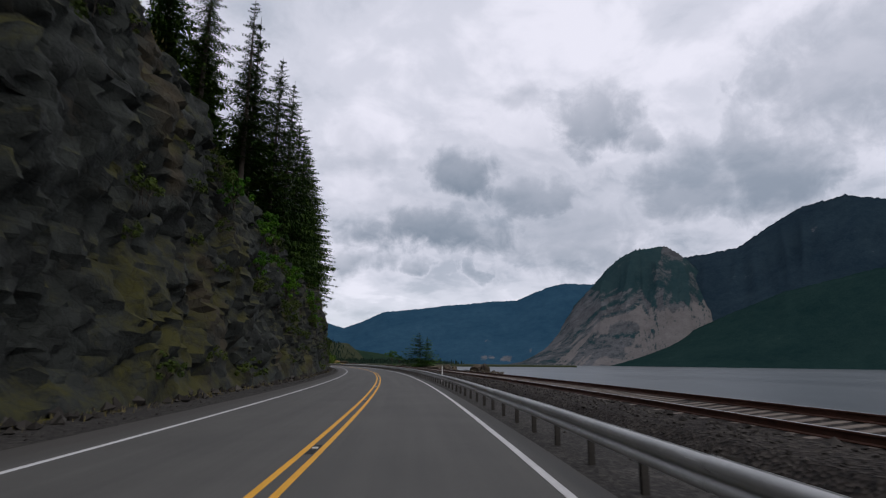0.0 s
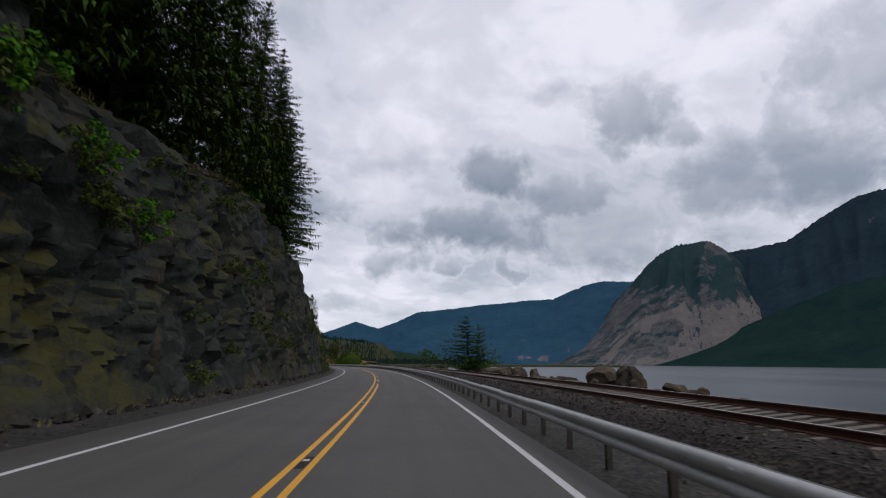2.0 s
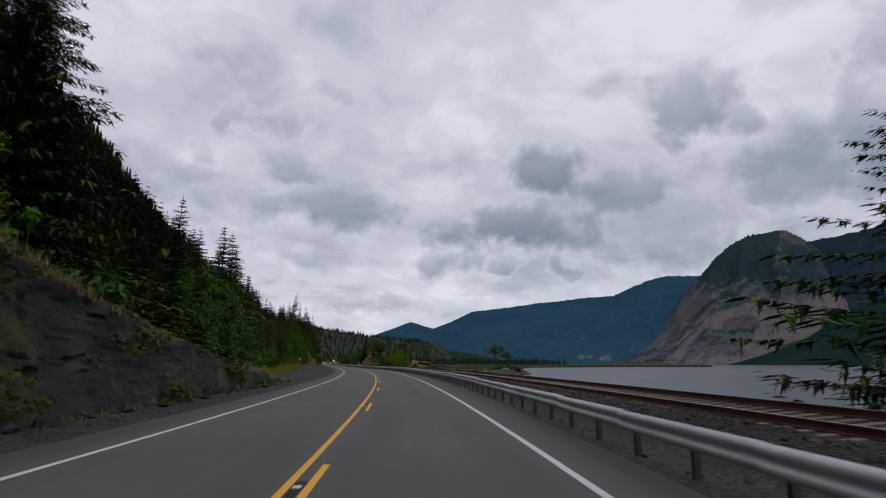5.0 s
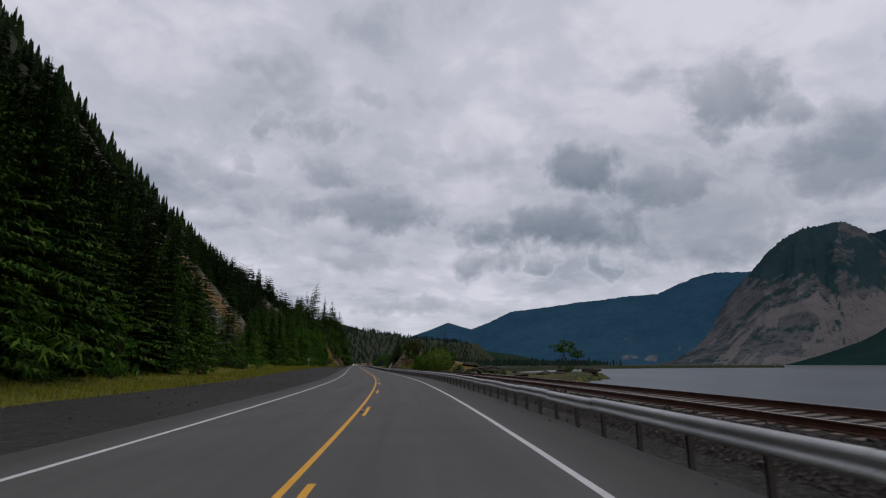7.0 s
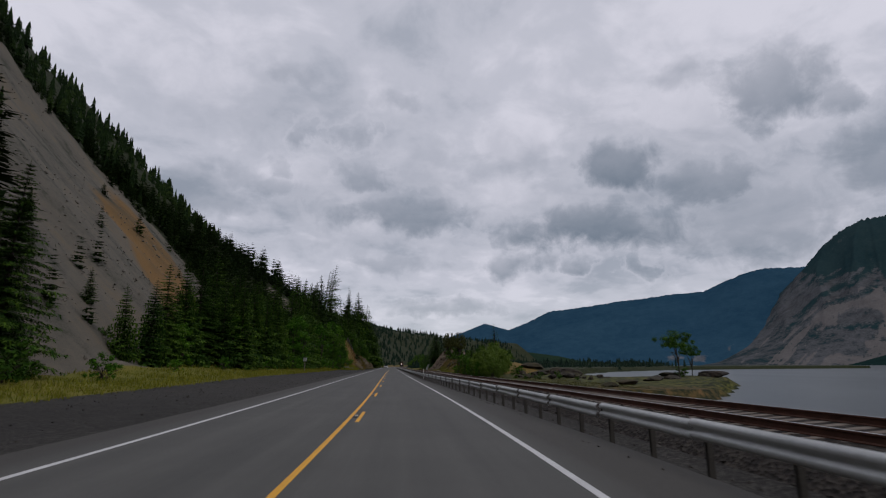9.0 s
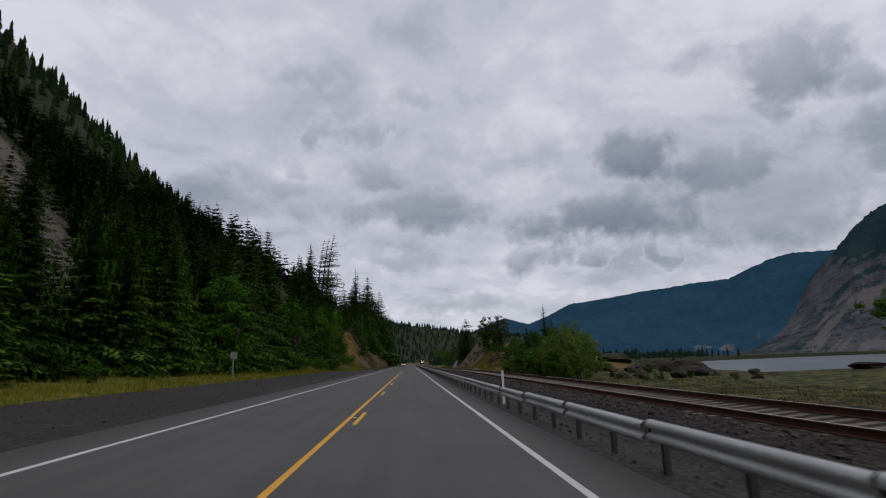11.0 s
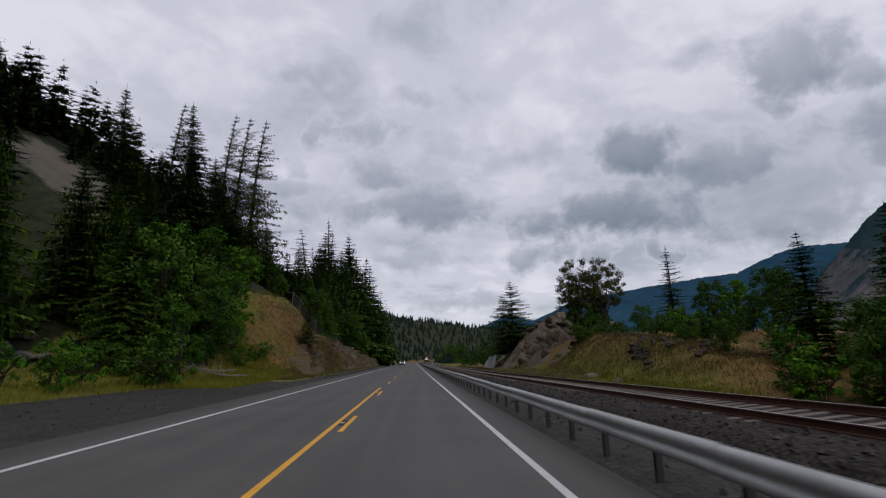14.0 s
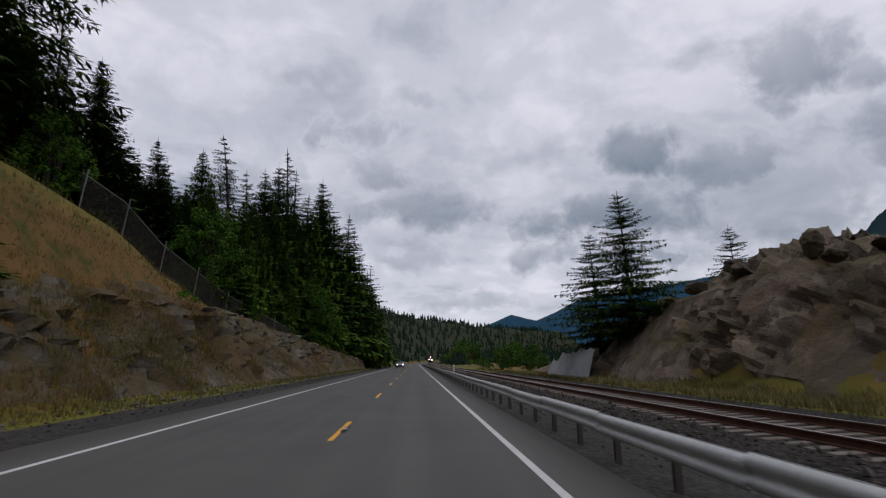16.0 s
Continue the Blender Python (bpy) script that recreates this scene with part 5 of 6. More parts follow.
kind_of("alder", lambda: broadleaf_meshes("alder", 8, 9, 2.5, 90, 80, 0.12, M_LEAF, 2, 0.0, 1.0), "broadleaf_tree", "bright green leafy alder beside the verge", "tree", "bright green leaves")
kind_of("maple", lambda: broadleaf_meshes("maple", 9, 11, 4.0, 92, 80, 0.165, M_LEAF_DARK, 3, 0.0, 1.0), "broadleaf_tree", "round dark green leafy maple at the forest edge", "tree", "dark green leaves")
kind_of("oak", lambda: broadleaf_meshes("oak", 10, 9.5, 2.5, 150, 50, 0.115, M_OAK, 2, 0.30, 1.0), "broadleaf_tree", "open-crowned oak with visible limbs on the rocky bank", "tree", "brown-green leaf clumps")
kind_of("willow", lambda: broadleaf_meshes("willow", 11, 6.5, 3.4, 150, 150, 0.085, M_WILLOW, 4, 0.0, 1.0), "willow_tree", "rounded bright green willow beside the railway", "tree", "light green leaves")
kind_of("pine_shore", lambda: broadleaf_meshes("pine_shore", 12, 8.0, 3.4, 34, 110, 0.12, M_LEAF_DARK, 1, 0.45, 0.55), "shore_tree", "gnarled flat-topped tree on the river point", "tree", "flat dark green crown")
kind_of("shrub", lambda: broadleaf_meshes("shrub", 13, 2.2, 1.5, 28, 40, 0.095, M_LEAF, 4, 0.0, 1.0), "shrub", "low bright green leafy shrub", "shrub", "green leaves")
kind_of("shrub_dark", lambda: broadleaf_meshes("shrub_dark", 14, 2.2, 1.6, 28, 40, 0.095, M_LEAF_DARK, 4, 0.0, 1.0), "shrub", "low dark green leafy shrub", "shrub", "dark green leaves")
kind_of("fern", lambda: broadleaf_meshes("fern", 15, 1.0, 0.9, 18, 32, 0.065, M_FERN, 3, 0.0, 1.0), "cliff_plant", "tuft of yellow-green plants growing on the cliff", "shrub", "yellow-green leaves")
BASE_H = {"fir_a": 20, "fir_b": 20, "fir_c": 14, "fir_old": 24, "fir_wind": 20, "fir_edge": 14, "fir_shore": 10, "fir_m": 20, "fir_cliff": 26, "leafy": 8, "snag": 16, "fir_over": 26, "fir_lo": 20, "alder": 9, "maple": 11, "oak": 9.5, "willow": 6.5,
          "pine_shore": 8.0, "shrub": 2.2, "shrub_dark": 2.2, "fern": 1.0}


def tree(key, s, off, top, group="", turn=None, wide=1.0, label=""):
    """A tree whose tip reaches the height top above the road."""
    z = rough_ground(s, off)
    return plant(key, s, off, max(1.0, top - z), BASE_H[key], group, turn, wide, z, label)


# forest on the cliff
G_CLIFF = "firs above the cliff"
for key, s, off, top in (("fir_old", 36, -13.0, 33), ("fir_old", 47, -12.8, 36), ("snag", 52, -13.5, 37), ("fir_cliff", 58, -12.4, 36), ("fir_cliff", 66, -12.2, 37), ("fir_cliff", 73.5, -11.8, 35),
                         ("fir_cliff", 82, -11.9, 37), ("fir_cliff", 91, -12.2, 38), ("fir_cliff", 99, -12.0, 37), ("fir_cliff", 106, -11.6, 36), ("fir_cliff", 113, -12.2, 35),
                         ("fir_over", 126.5, -13.4, 38), ("alder", 139, -16.0, 15.5), ("alder", 145, -15.5, 11.5), ("fir_b", 168, -16, 14.5), ("fir_c", 160, -16.5, 11), ("alder", 155, -14.5, 7), ("fir_c", 178, -17, 11)):
    tree(key, s, off, top, G_CLIFF)
tree("fir_a", 149.5, -16.5, 22.6, G_CLIFF, wide=1.35)
tree("fir_cliff", 146.5, -17.2, 21.5, G_CLIFF, wide=1.2)
for i in range(46):
    s = RNG.uniform(-30, 165)
    off = -RNG.uniform(15.5, 30)
    h = RNG.uniform(13, 24) * interp(s, (98, 116, 165), (1.0, 0.42, 0.3))
    plant("fir_lo", s, off, h, 20, G_CLIFF)
for i in range(30):
    s = RNG.uniform(4, 150)
    h = interp(s, CLIFF_S, CLIFF_H)
    plant(RNG.choice(("shrub", "shrub_dark", "shrub")), s, -10.6 - RNG.uniform(0, 2.2), RNG.uniform(1.6, 3.8), 2.2, "bushes on the cliff edge")

# verge and hillside beyond the cliff
G_VERGE = "trees along the grass verge"
for key, s, off, top in (("alder", 184, -20.5, 11), ("fir_lo", 194, -22, 18), ("fir_a", 203, -21, 20.5), ("fir_a", 209, -21, 20.8), ("fir_b", 214, -21.5, 19.5), ("fir_a", 219, -22, 17.5),
                         ("fir_b", 226, -21, 17), ("alder", 216, -18.6, 5.5), ("fir_m", 234, -22, 16), ("fir_c", 241, -21, 12.5), ("fir_a", 257, -20.8, 13.2), ("fir_c", 263, -25, 10.0),
                         ("fir_c", 279, -28, 10.5), ("fir_c", 291, -25, 7.0), ("fir_m", 275, -22.5, 8.3), ("fir_m", 279.5, -22.2, 9.5), ("fir_a", 283.5, -22.6, 11.7), ("fir_m", 288.5, -22.4, 12.5), ("fir_a", 293.5, -22.6, 14.5),
                         ("fir_a", 299, -22.5, 16.0), ("fir_m", 303.5, -21.6, 14.0), ("fir_a", 308.5, -22.0, 15.5), ("fir_m", 314, -21.2, 14.5), ("fir_a", 319, -22.0, 16.0), ("alder", 286, -22, 6), ("fir_c", 283.5, -22.5, 8.5), ("fir_c", 287.5, -23, 10), ("fir_m", 292, -23.5, 12), ("fir_c", 295, -21.5, 10), ("fir_m", 298, -23, 13), ("leafy", 301, -20.5, 8), ("fir_c", 304, -22, 12), ("fir_m", 308, -23.5, 14), ("fir_c", 270, -26, 7.0), ("fir_c", 274.5, -31, 13.0), ("fir_c", 284, -38, 20), ("shrub_dark", 276, -24.5, 4.0), ("fir_lo", 188, -24, 15), ("fir_m", 198, -24, 19), ("alder", 200, -19.4, 7), ("alder", 207, -19.0, 5.0), ("fir_c", 229, -19.5, 9), ("fir_lo", 246, -26, 16), ("fir_lo", 238, -26, 19), ("fir_m", 251, -24, 14.5), ("fir_a", 250.5, -22.6, 15.0), ("fir_a", 245.5, -23.4, 17.0), ("fir_a", 239.0, -23.2, 18.5), ("fir_lo", 231.0, -25.5, 21.0),
                         ("fir_m", 222.0, -26.0, 22.0), ("maple", 196.0, -20.5, 12.5), ("maple", 191.0, -21.5, 13.5), ("maple", 186.5, -20.5, 10.5),
                         ("fir_m", 330, -22, 16.5), ("fir_a", 337, -19.6, 17.5), ("fir_lo", 341, -23, 18), ("fir_a", 346.0, -20.0, 20.8), ("fir_a", 349.6, -20.8, 20.2), ("fir_a", 355.0, -20.0, 21.4), ("fir_a", 359.6, -20.4, 21.4), ("fir_a", 323.0, -20.2, 16.6),
                         ("fir_lo", 357, -21, 18), ("fir_m", 325, -23, 15.5), ("fir_lo", 333, -24, 18), ("fir_a", 341, -18.6, 15), ("fir_lo", 348, -24, 19.5),
                         ("alder", 360, -16.6, 12), ("maple", 366, -18.6, 11.0), ("alder", 331, -17.2, 11.2)):
    tree(key, s, off, top, G_VERGE)
for i in range(34):
    s = 292 + i * 2.15 + RNG.uniform(-0.8, 0.8)
    if s < 326 or s > 358:
        tree(RNG.choice(("fir_c", "fir_m", "fir_m", "fir_c", "fir_lo") if s < 326 else ("fir_c", "fir_m", "fir_lo")), s, -RNG.uniform(19.0, 25), RNG.uniform(7.5, 13.5) * interp(s, (290, 305, 330, 365), (0.8, 1.15, 1.1, 1.1)), G_VERGE)
for i in range(26):
    s = RNG.uniform(186, 392)
    plant(RNG.choice(("shrub", "shrub_dark")), s, -RNG.uniform(16.8, 19.8), RNG.uniform(0.8, 2.4), 2.2, "bushes along the verge")
# edge of the wood before the bank
for key, s, off, top in (("alder", 370, -18.0, 6.5), ("fir_m", 367, -21, 17), ("fir_m", 370, -23, 16.5), ("fir_c", 373.5, -22, 15.5), ("fir_c", 376, -21.5, 12.5), ("fir_m", 378, -24, 15), ("leafy", 372, -19.5, 9), ("fir_m", 384, -24.5, 17.5), ("fir_m", 391, -23.5, 18), ("alder", 388, -14.2, 6.0), ("maple", 391.5, -18.0, 12), ("fir_a", 394, -20.0, 16.5), ("fir_a", 389, -18.6, 13), ("maple", 395.5, -15.8, 10.5), ("maple", 393.5, -14.6, 7.5), ("alder", 396.5, -13.2, 5.6), ("shrub_dark", 394.8, -12.4, 2.6), ("leafy", 398.5, -13.8, 7.0), ("shrub", 400, -11.6, 3.2), ("leafy", 401.2, -15.0, 10.0), ("shrub_dark", 398, -12.0, 3.0), ("shrub", 381, -16.5, 2.2),
                         ("fir_c", 396, -17.5, 13.5), ("leafy", 397, -19.5, 14), ("fir_m", 392, -21, 16), ("fir_c", 402, -20, 15), ("leafy", 406, -19, 15.5), ("fir_lo", 410, -20, 18),
                         ("fir_c", 415, -19, 17), ("alder", 420, -18.4, 15.5), ("fir_c", 424, -18.6, 17.5), ("maple", 430, -18.5, 16), ("fir_old", 436, -23, 28), ("fir_old", 440, -25, 27),
                         ("shrub_dark", 384, -13.6, 3.2), ("shrub", 397.5, -12.0, 2.4), ("shrub", 377, -15, 2.6), ("fir_c", 386.5, -14.8, 3.9)):
    tree(key, s, off, top, "trees at the edge of the wood")
# tall ragged firs over the bank
for key, s, off, top in (("fir_b", 396, -23.5, 26), ("fir_wind", 404.5, -23.5, 29), ("fir_b", 410, -23.0, 31.5), ("fir_wind", 418.5, -23, 34.5), ("fir_wind", 422.5, -22.5, 36), ("fir_wind", 428.8, -22.3, 38.6), ("fir_m", 404, -17.5, 14), ("leafy", 409, -17, 14), ("fir_m", 400, -18, 13), ("fir_c", 406.5, -18.5, 15), ("leafy", 414, -17.6, 15)):
    tree(key, s, off, top, "ragged tall trees above the bank", turn=10 if key == "fir_wind" else None)
for s, off, top in ((408, -27, 24), (413, -28, 27), (418, -27, 28), (423, -28.5, 31), (428, -27, 32), (433, -28, 31), (438, -27, 27)):
    tree("fir_lo", s, off, top, "ragged tall trees above the bank", wide=1.25)
for key, s, off, top in (("fir_b", 445.5, -20, 20.9), ("fir_b", 440.5, -22.5, 25.8), ("fir_m", 454.5, -20, 23.8), ("fir_wind", 464.5, -20.2, 30.3), ("snag", 470, -20, 27), ("fir_lo", 478, -20, 30), ("fir_lo", 486, -20, 34), ("fir_old", 493.5, -20.2, 39.5),
                         ("fir_old", 499.8, -21.0, 38.0), ("fir_b", 507.5, -16, 39.0), ("fir_b", 517, -13.2, 33.5), ("fir_wind", 521, -12, 30.5), ("fir_wind", 526.9, -9.2, 24.8),
                         ("fir_lo", 536, -11, 24), ("fir_lo", 546, -10, 23), ("fir_m", 556, -10.5, 22), ("fir_m", 503, -17, 35), ("fir_m", 511, -14.5, 32.5), ("fir_lo", 519, -12.2, 27), ("fir_m", 523.5, -10.8, 25.5), ("fir_lo", 531, -9.8, 23.5), ("fir_m", 496, -18, 32)):
    tree(key, s, off, top, "firs above the rock cutting", wide=1.3)
for i in range(44):
    s = 438 + i * 2.1 + RNG.uniform(-0.8, 0.8)
    tree(RNG.choice(("fir_lo", "fir_m", "fir_lo")), s, -RNG.uniform(17.5, 23.5) * interp(s, (490, 525), (1.0, 0.75)), interp(s, (438, 450, 465, 494, 507, 530), (18, 16.5, 20, 28, 27, 20)) + RNG.uniform(-3, 3), "trees above the rock cutting", wide=1.2)
for i in range(64):
    s = RNG.uniform(440, 560)
    tree(RNG.choice(("fir_m", "fir_lo", "fir_m", "maple", "fir_lo")), s, -RNG.uniform(14.8 if s < 480 else 12.5 if s < 500 else 10.5, 19), interp(s, BANK_S, BANK_H) + RNG.uniform(4.5, 12), "trees above the rock cutting")
plant("fir_c", 414.0, -10.5, 4.7, BASE_H["fir_c"], "trees above the rock cutting", wide=1.3, z=3.3, label="small young fir on the dry grass bank")
plant("shrub", 433, -12.2, 1.6, 2.2, "trees above the rock cutting")

# river side
tree("fir_shore", 137.2, 15.9, 9.4, "firs on the river bank", turn=180, wide=1.12)
tree("fir_shore", 138.6, 17.6, 8.3, "firs on the river bank", turn=20, wide=0.9)
plant("shrub_dark", 138, 14.9, 1.6, 2.2, "bushes on the shore")
for s, off, h in ((339, 63, 10.4), (346, 70, 7.4), (343, 66, 2.6)):
    plant("pine_shore" if h > 3 else "shrub_dark", s, off, h, BASE_H["pine_shore" if h > 3 else "shrub_dark"], "trees on the river point")
for key, s, off, top in (("fir_c", 379, 24, 8.8), ("fir_b", 365, 24, 8.4), ("fir_c", 372, 22.5, 7.0), ("willow", 350, 22.5, 6.4), ("willow", 357, 26, 7.6), ("fir_b", 378, 29, 10.2),
                         ("alder", 363, 21, 4.4), ("maple", 385, 27, 7.6), ("alder", 369, 29, 7.5), ("maple", 376, 33, 7.0), ("maple", 360, 22, 4.2), ("maple", 354, 20.5, 3.8), ("alder", 348, 20.5, 3.4), ("maple", 371, 20.5, 4.4), ("willow", 346.5, 23.5, 4.6), ("maple", 382, 20.5, 4.0), ("alder", 356, 24, 5.6), ("maple", 366, 27, 6.0)):
    tree(key, s, off, top, "trees beside the railway", wide=1.4 if key in ("fir_b", "fir_c") else 1.0)
for key, s, off, top in (("maple", 411.5, 21.2, 8.8), ("maple", 415, 24.5, 8.6), ("shrub_dark", 409.5, 20.6, 6.0), ("shrub_dark", 407.5, 22.0, 5.8), ("oak", 411.2, 20.8, 12.6), ("oak", 412.4, 24.4, 12.9), ("maple", 413, 23, 8.2), ("snag", 425.8, 39.4, 17.5), ("fir_old", 426.2, 39.2, 16.8), ("maple", 399, 30, 9.0), ("maple", 395, 33, 9.6), ("leafy", 402, 34, 9.2),
                         ("fir_edge", 440.5, 27, 12.0), ("maple", 408, 27, 7.6), ("maple", 398, 33, 7.4), ("shrub_dark", 391, 24.5, 4.6)):
    tree(key, s, off, top, "trees on the rocky bank", wide=0.95 if key == "fir_edge" else 0.6 if key == "fir_old" else 1.5 if key == "snag" else 1.0)
for i in range(30):
    s = RNG.uniform(478, 640)
    tree(RNG.choice(("shrub_dark", "shrub_dark", "maple", "fir_m", "fir_lo")), s, RNG.uniform(17, 34), RNG.uniform(2.5, 7.5) * interp(s, (478, 640), (0.6, 1.5)), "trees beside the railway")
for i in range(64):
    s = RNG.uniform(366, 412)
    o = RNG.uniform(17.5 if s < 376 else 21.5, 36)
    plant(RNG.choice(("shrub_dark", "shrub_dark", "shrub")), s, o, RNG.uniform(0.9, 2.6), 2.2, "scrub on the rocky bank")
# plants hanging on the cliff
for i in range(26):
    s = RNG.uniform(26, 75)
    h = interp(s, CLIFF_S, CLIFF_H)
    z = h * RNG.uniform(0.45, 0.97)
    plant(RNG.choice(("shrub", "fern", "fern")), s, -7.15 - 0.20 * z ** 0.9 + 0.1, RNG.uniform(0.8, 1.7), 1.6, "plants on the cliff", z=z - 0.4)
for i in range(80):
    s = RNG.uniform(2, 160)
    h = interp(s, CLIFF_S, CLIFF_H)
    z = h * RNG.uniform(0.03, 0.95)
    plant("fern", s, -7.15 - 0.20 * z ** 0.9 + 0.15, RNG.uniform(0.5, 1.3), 1.0, "plants on the cliff", z=z - 0.25)


# ---- woods too many to count ----
def wood(name, spots, seed, mat, label, tiers, sides):
    """Slender jagged firs, joined into one."""
    rng = random.Random(seed)
    vs, fs = [], []
    for p, h, r in spots:
        lean = Vector((rng.uniform(-0.03, 0.03), rng.uniform(-0.03, 0.03), 1))
        for t in range(tiers):
            u = (t + 0.1) / tiers
            zc, zt = h * (0.04 + 0.93 * u), h * (0.04 + 0.93 * min(1.03, u + 1.9 / tiers))
            rr = r * (1 - u) ** 0.9 + 0.05 * r
            b = len(vs)
            vs.append(p + lean * zt)
            a0 = rng.uniform(0, 6.28)
            for k in range(sides * 2):
                a = a0 + math.pi * k / sides + rng.uniform(-0.2, 0.2)
                q = rr * (rng.uniform(0.8, 1.25) if k % 2 == 0 else rng.uniform(0.30, 0.5))
                vs.append(p + lean * (zc - (0.10 * rr if k % 2 == 0 else -0.25 * rr)) + Vector((math.cos(a) * q, math.sin(a) * q, 0)))
            for k in range(sides * 2):
                fs.append((b, b + 1 + k, b + 1 + (k + 1) % (sides * 2)))
    return tagged(new(name, mesh_of(name, vs, fs, mat)), label, "forest", kind="stuff")


def mid_wood(name, spots, seed, mat, label):
    """Firs with single boughs, joined into one."""
    rng = random.Random(seed)
    kits = []
    for k in range(4):
        tr, cr = conifer_meshes("kit", 90 + k, 10, (1.9, 2.3, 1.7, 2.6)[k] * 1.2, 12, 6, 2, mat, 0.04, 0.05, 0.3, 0.0, 0.7)
        co = np.empty(len(cr.vertices) * 3)
        cr.vertices.foreach_get("co", co)
        kits.append((co.reshape(-1, 3), np.array([tuple(f.vertices) for f in cr.polygons if len(f.vertices) == 4])))
        bpy.data.meshes.remove(tr)
        bpy.data.meshes.remove(cr)
    vs, fs, n = [], [], 0
    for p, h, r in spots:
        co, qf = kits[rng.randrange(4)]
        a, k, w = rng.uniform(0, 6.28), h / 10.0, h / 10.0 * rng.uniform(0.85, 1.3)
        c, sn = math.cos(a) * w, math.sin(a) * w
        vs.append(np.stack([co[:, 0] * c - co[:, 1] * sn + p.x, co[:, 0] * sn + co[:, 1] * c + p.y, co[:, 2] * k + p.z], 1))
        fs.append(qf + n)
        n += len(co)
    return tagged(new(name, mesh_of(name, np.concatenate(vs).tolist(), np.concatenate(fs).tolist(), mat)), label, "forest", kind="stuff")


rng = random.Random(77)
near_spots, mid_spots, far_spots = [], [], []
for _ in range(8600):
    s = rng.uniform(60, 700)
    d = 24 + 300 * rng.random() ** 1.3
    if is_scree(s, -d) > 0.25 and rng.random() > 0.09:
        continue
    if s < 185 and d < 30 or 382 < s < 432 and d < 33:
        continue
    p = road(s, -d, rough_ground(s, -d) - 0.5)
    h = rng.uniform(7.5, 13.5) if d < 48 else rng.uniform(3.2, 8.8)
    if is_scree(s, -d) > 0.25:
        h *= 0.4
    (near_spots if d < 62 and 170 < s < 620 else mid_spots if d < 130 else far_spots).append((p, h, h * rng.uniform(0.14, 0.22)))
for _ in range(520):
    s, d = rng.uniform(326, 450), rng.uniform(24, 74)
    if is_scree(s, -d) < 0.2 and (s < 378 or s > 434 or d > 50):
        near_spots.append((road(s, -d, rough_ground(s, -d) - 0.5), rng.uniform(4.5, 9), 1.8))
for _ in range(430):
    d = rng.uniform(24, 96)
    s = rng.uniform(196, 262 + 1.12 * (d - 25))
    near_spots.append((road(s, -d, rough_ground(s, -d) - 0.5), rng.uniform(7.0, 13.0) if d < 60 and s > 236 else rng.uniform(4.5, 9), 1.8))
for _ in range(150):
    # bushes and small firs along the edge of the scree
    d = rng.uniform(26, 95)
    s = scree_edge(d) + rng.gauss(0, 4.5)
    near_spots.append((road(s, -d, rough_ground(s, -d) - 0.4), rng.uniform(1.6, 5.0), 1.2))
for _ in range(2600):
    s = rng.uniform(700, 1440)
    d = 12 + 260 * rng.random()
    far_spots.append((road(s, -d, rough_ground(s, -d) - 0.5), rng.uniform(5, 11), rng.uniform(1.4, 2.6)))
for _ in range(1500):
    s = rng.uniform(600, 1440)
    o = 16 + 260 * rng.random() ** 1.5
    if ground_z(s, o) > -1.5:
        far_spots.append((road(s, o, ground_z(s, o) - 0.5), rng.uniform(4, 9), rng.uniform(1.4, 2.6)))
mid_wood("hillside_wood", near_spots, 5, M_FOREST, "dense dark fir wood on the steep hillside")
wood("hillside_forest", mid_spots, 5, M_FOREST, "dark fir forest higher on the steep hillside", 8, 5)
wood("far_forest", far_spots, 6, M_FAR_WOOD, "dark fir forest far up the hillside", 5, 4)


# ---- grass ----
def grass(name, spans, count, hgt, mat, label, seed, z_fn=None):
    rng = random.Random(seed)
    vs, fs = [], []
    for _ in range(count):
        s0, s1, o0, o1 = spans[rng.randrange(len(spans))]
        s, o = rng.uniform(s0, s1), rng.uniform(o0, o1)
        c = road(s, o, (z_fn or rough_ground)(s, o) - 0.03)
        for _b in range(4):
            h = rng.uniform(*hgt)
            a = rng.uniform(0, 6.28)
            w = Vector((math.cos(a), math.sin(a), 0)) * h * 0.09
            root = c + Vector((rng.uniform(-0.25, 0.25), rng.uniform(-0.25, 0.25), 0))
            tip = root + Vector((rng.uniform(-0.4, 0.4) * h, rng.uniform(-0.4, 0.4) * h, h))
            b = len(vs)
            vs.extend((root - w, root + w, tip))
            fs.append((b, b + 1, b + 2))
    return tagged(new(name, mesh_of(name, vs, fs, mat)), label, "grass", kind="stuff")


grass("verge_grass", [(172, 398, -20.5, -13.4), (172, 398, -16.5, -13.2), (383, 400, -13.4, -9.0)], 16000, (0.12, 0.38), M_GRASS, "yellow-green verge grass", 1)
grass("bank_grass", [(394, 500, -14.2, -9.8), (396, 440, -14.4, -9.6), (398, 470, -12.5, -9.6)], 13000, (0.07, 0.24), M_DRY, "dry orange-brown grass on the bank", 2)
grass("bank_edge_grass", [(394, 404, -10.0, -7.8), (404, 500, -8.4, -7.6), (396, 440, -16.8, -13.8)], 6000, (0.08, 0.30), M_OLIVE, "olive-green grass at the foot and crest of the bank", 12)
grass("railside_grass", [(345, 520, 13.0, 16.8), (380, 412, 15.5, 22.0), (300, 345, 14.5, 40)], 12000, (0.10, 0.30), M_OLIVE, "olive-green grass beside the railway", 3)


def cut_z(s, o):
    """The surface of the cutting: rock below, bank above."""
    face = (max(0.0, -o - 7.9) / 0.62) ** 1.11
    if face > cut_top(s) or fbm(s * 0.35, o * 0.7, 3.0, 3) < 0.0:
        return rough_ground(s, o) - 0.6
    return face + 0.12


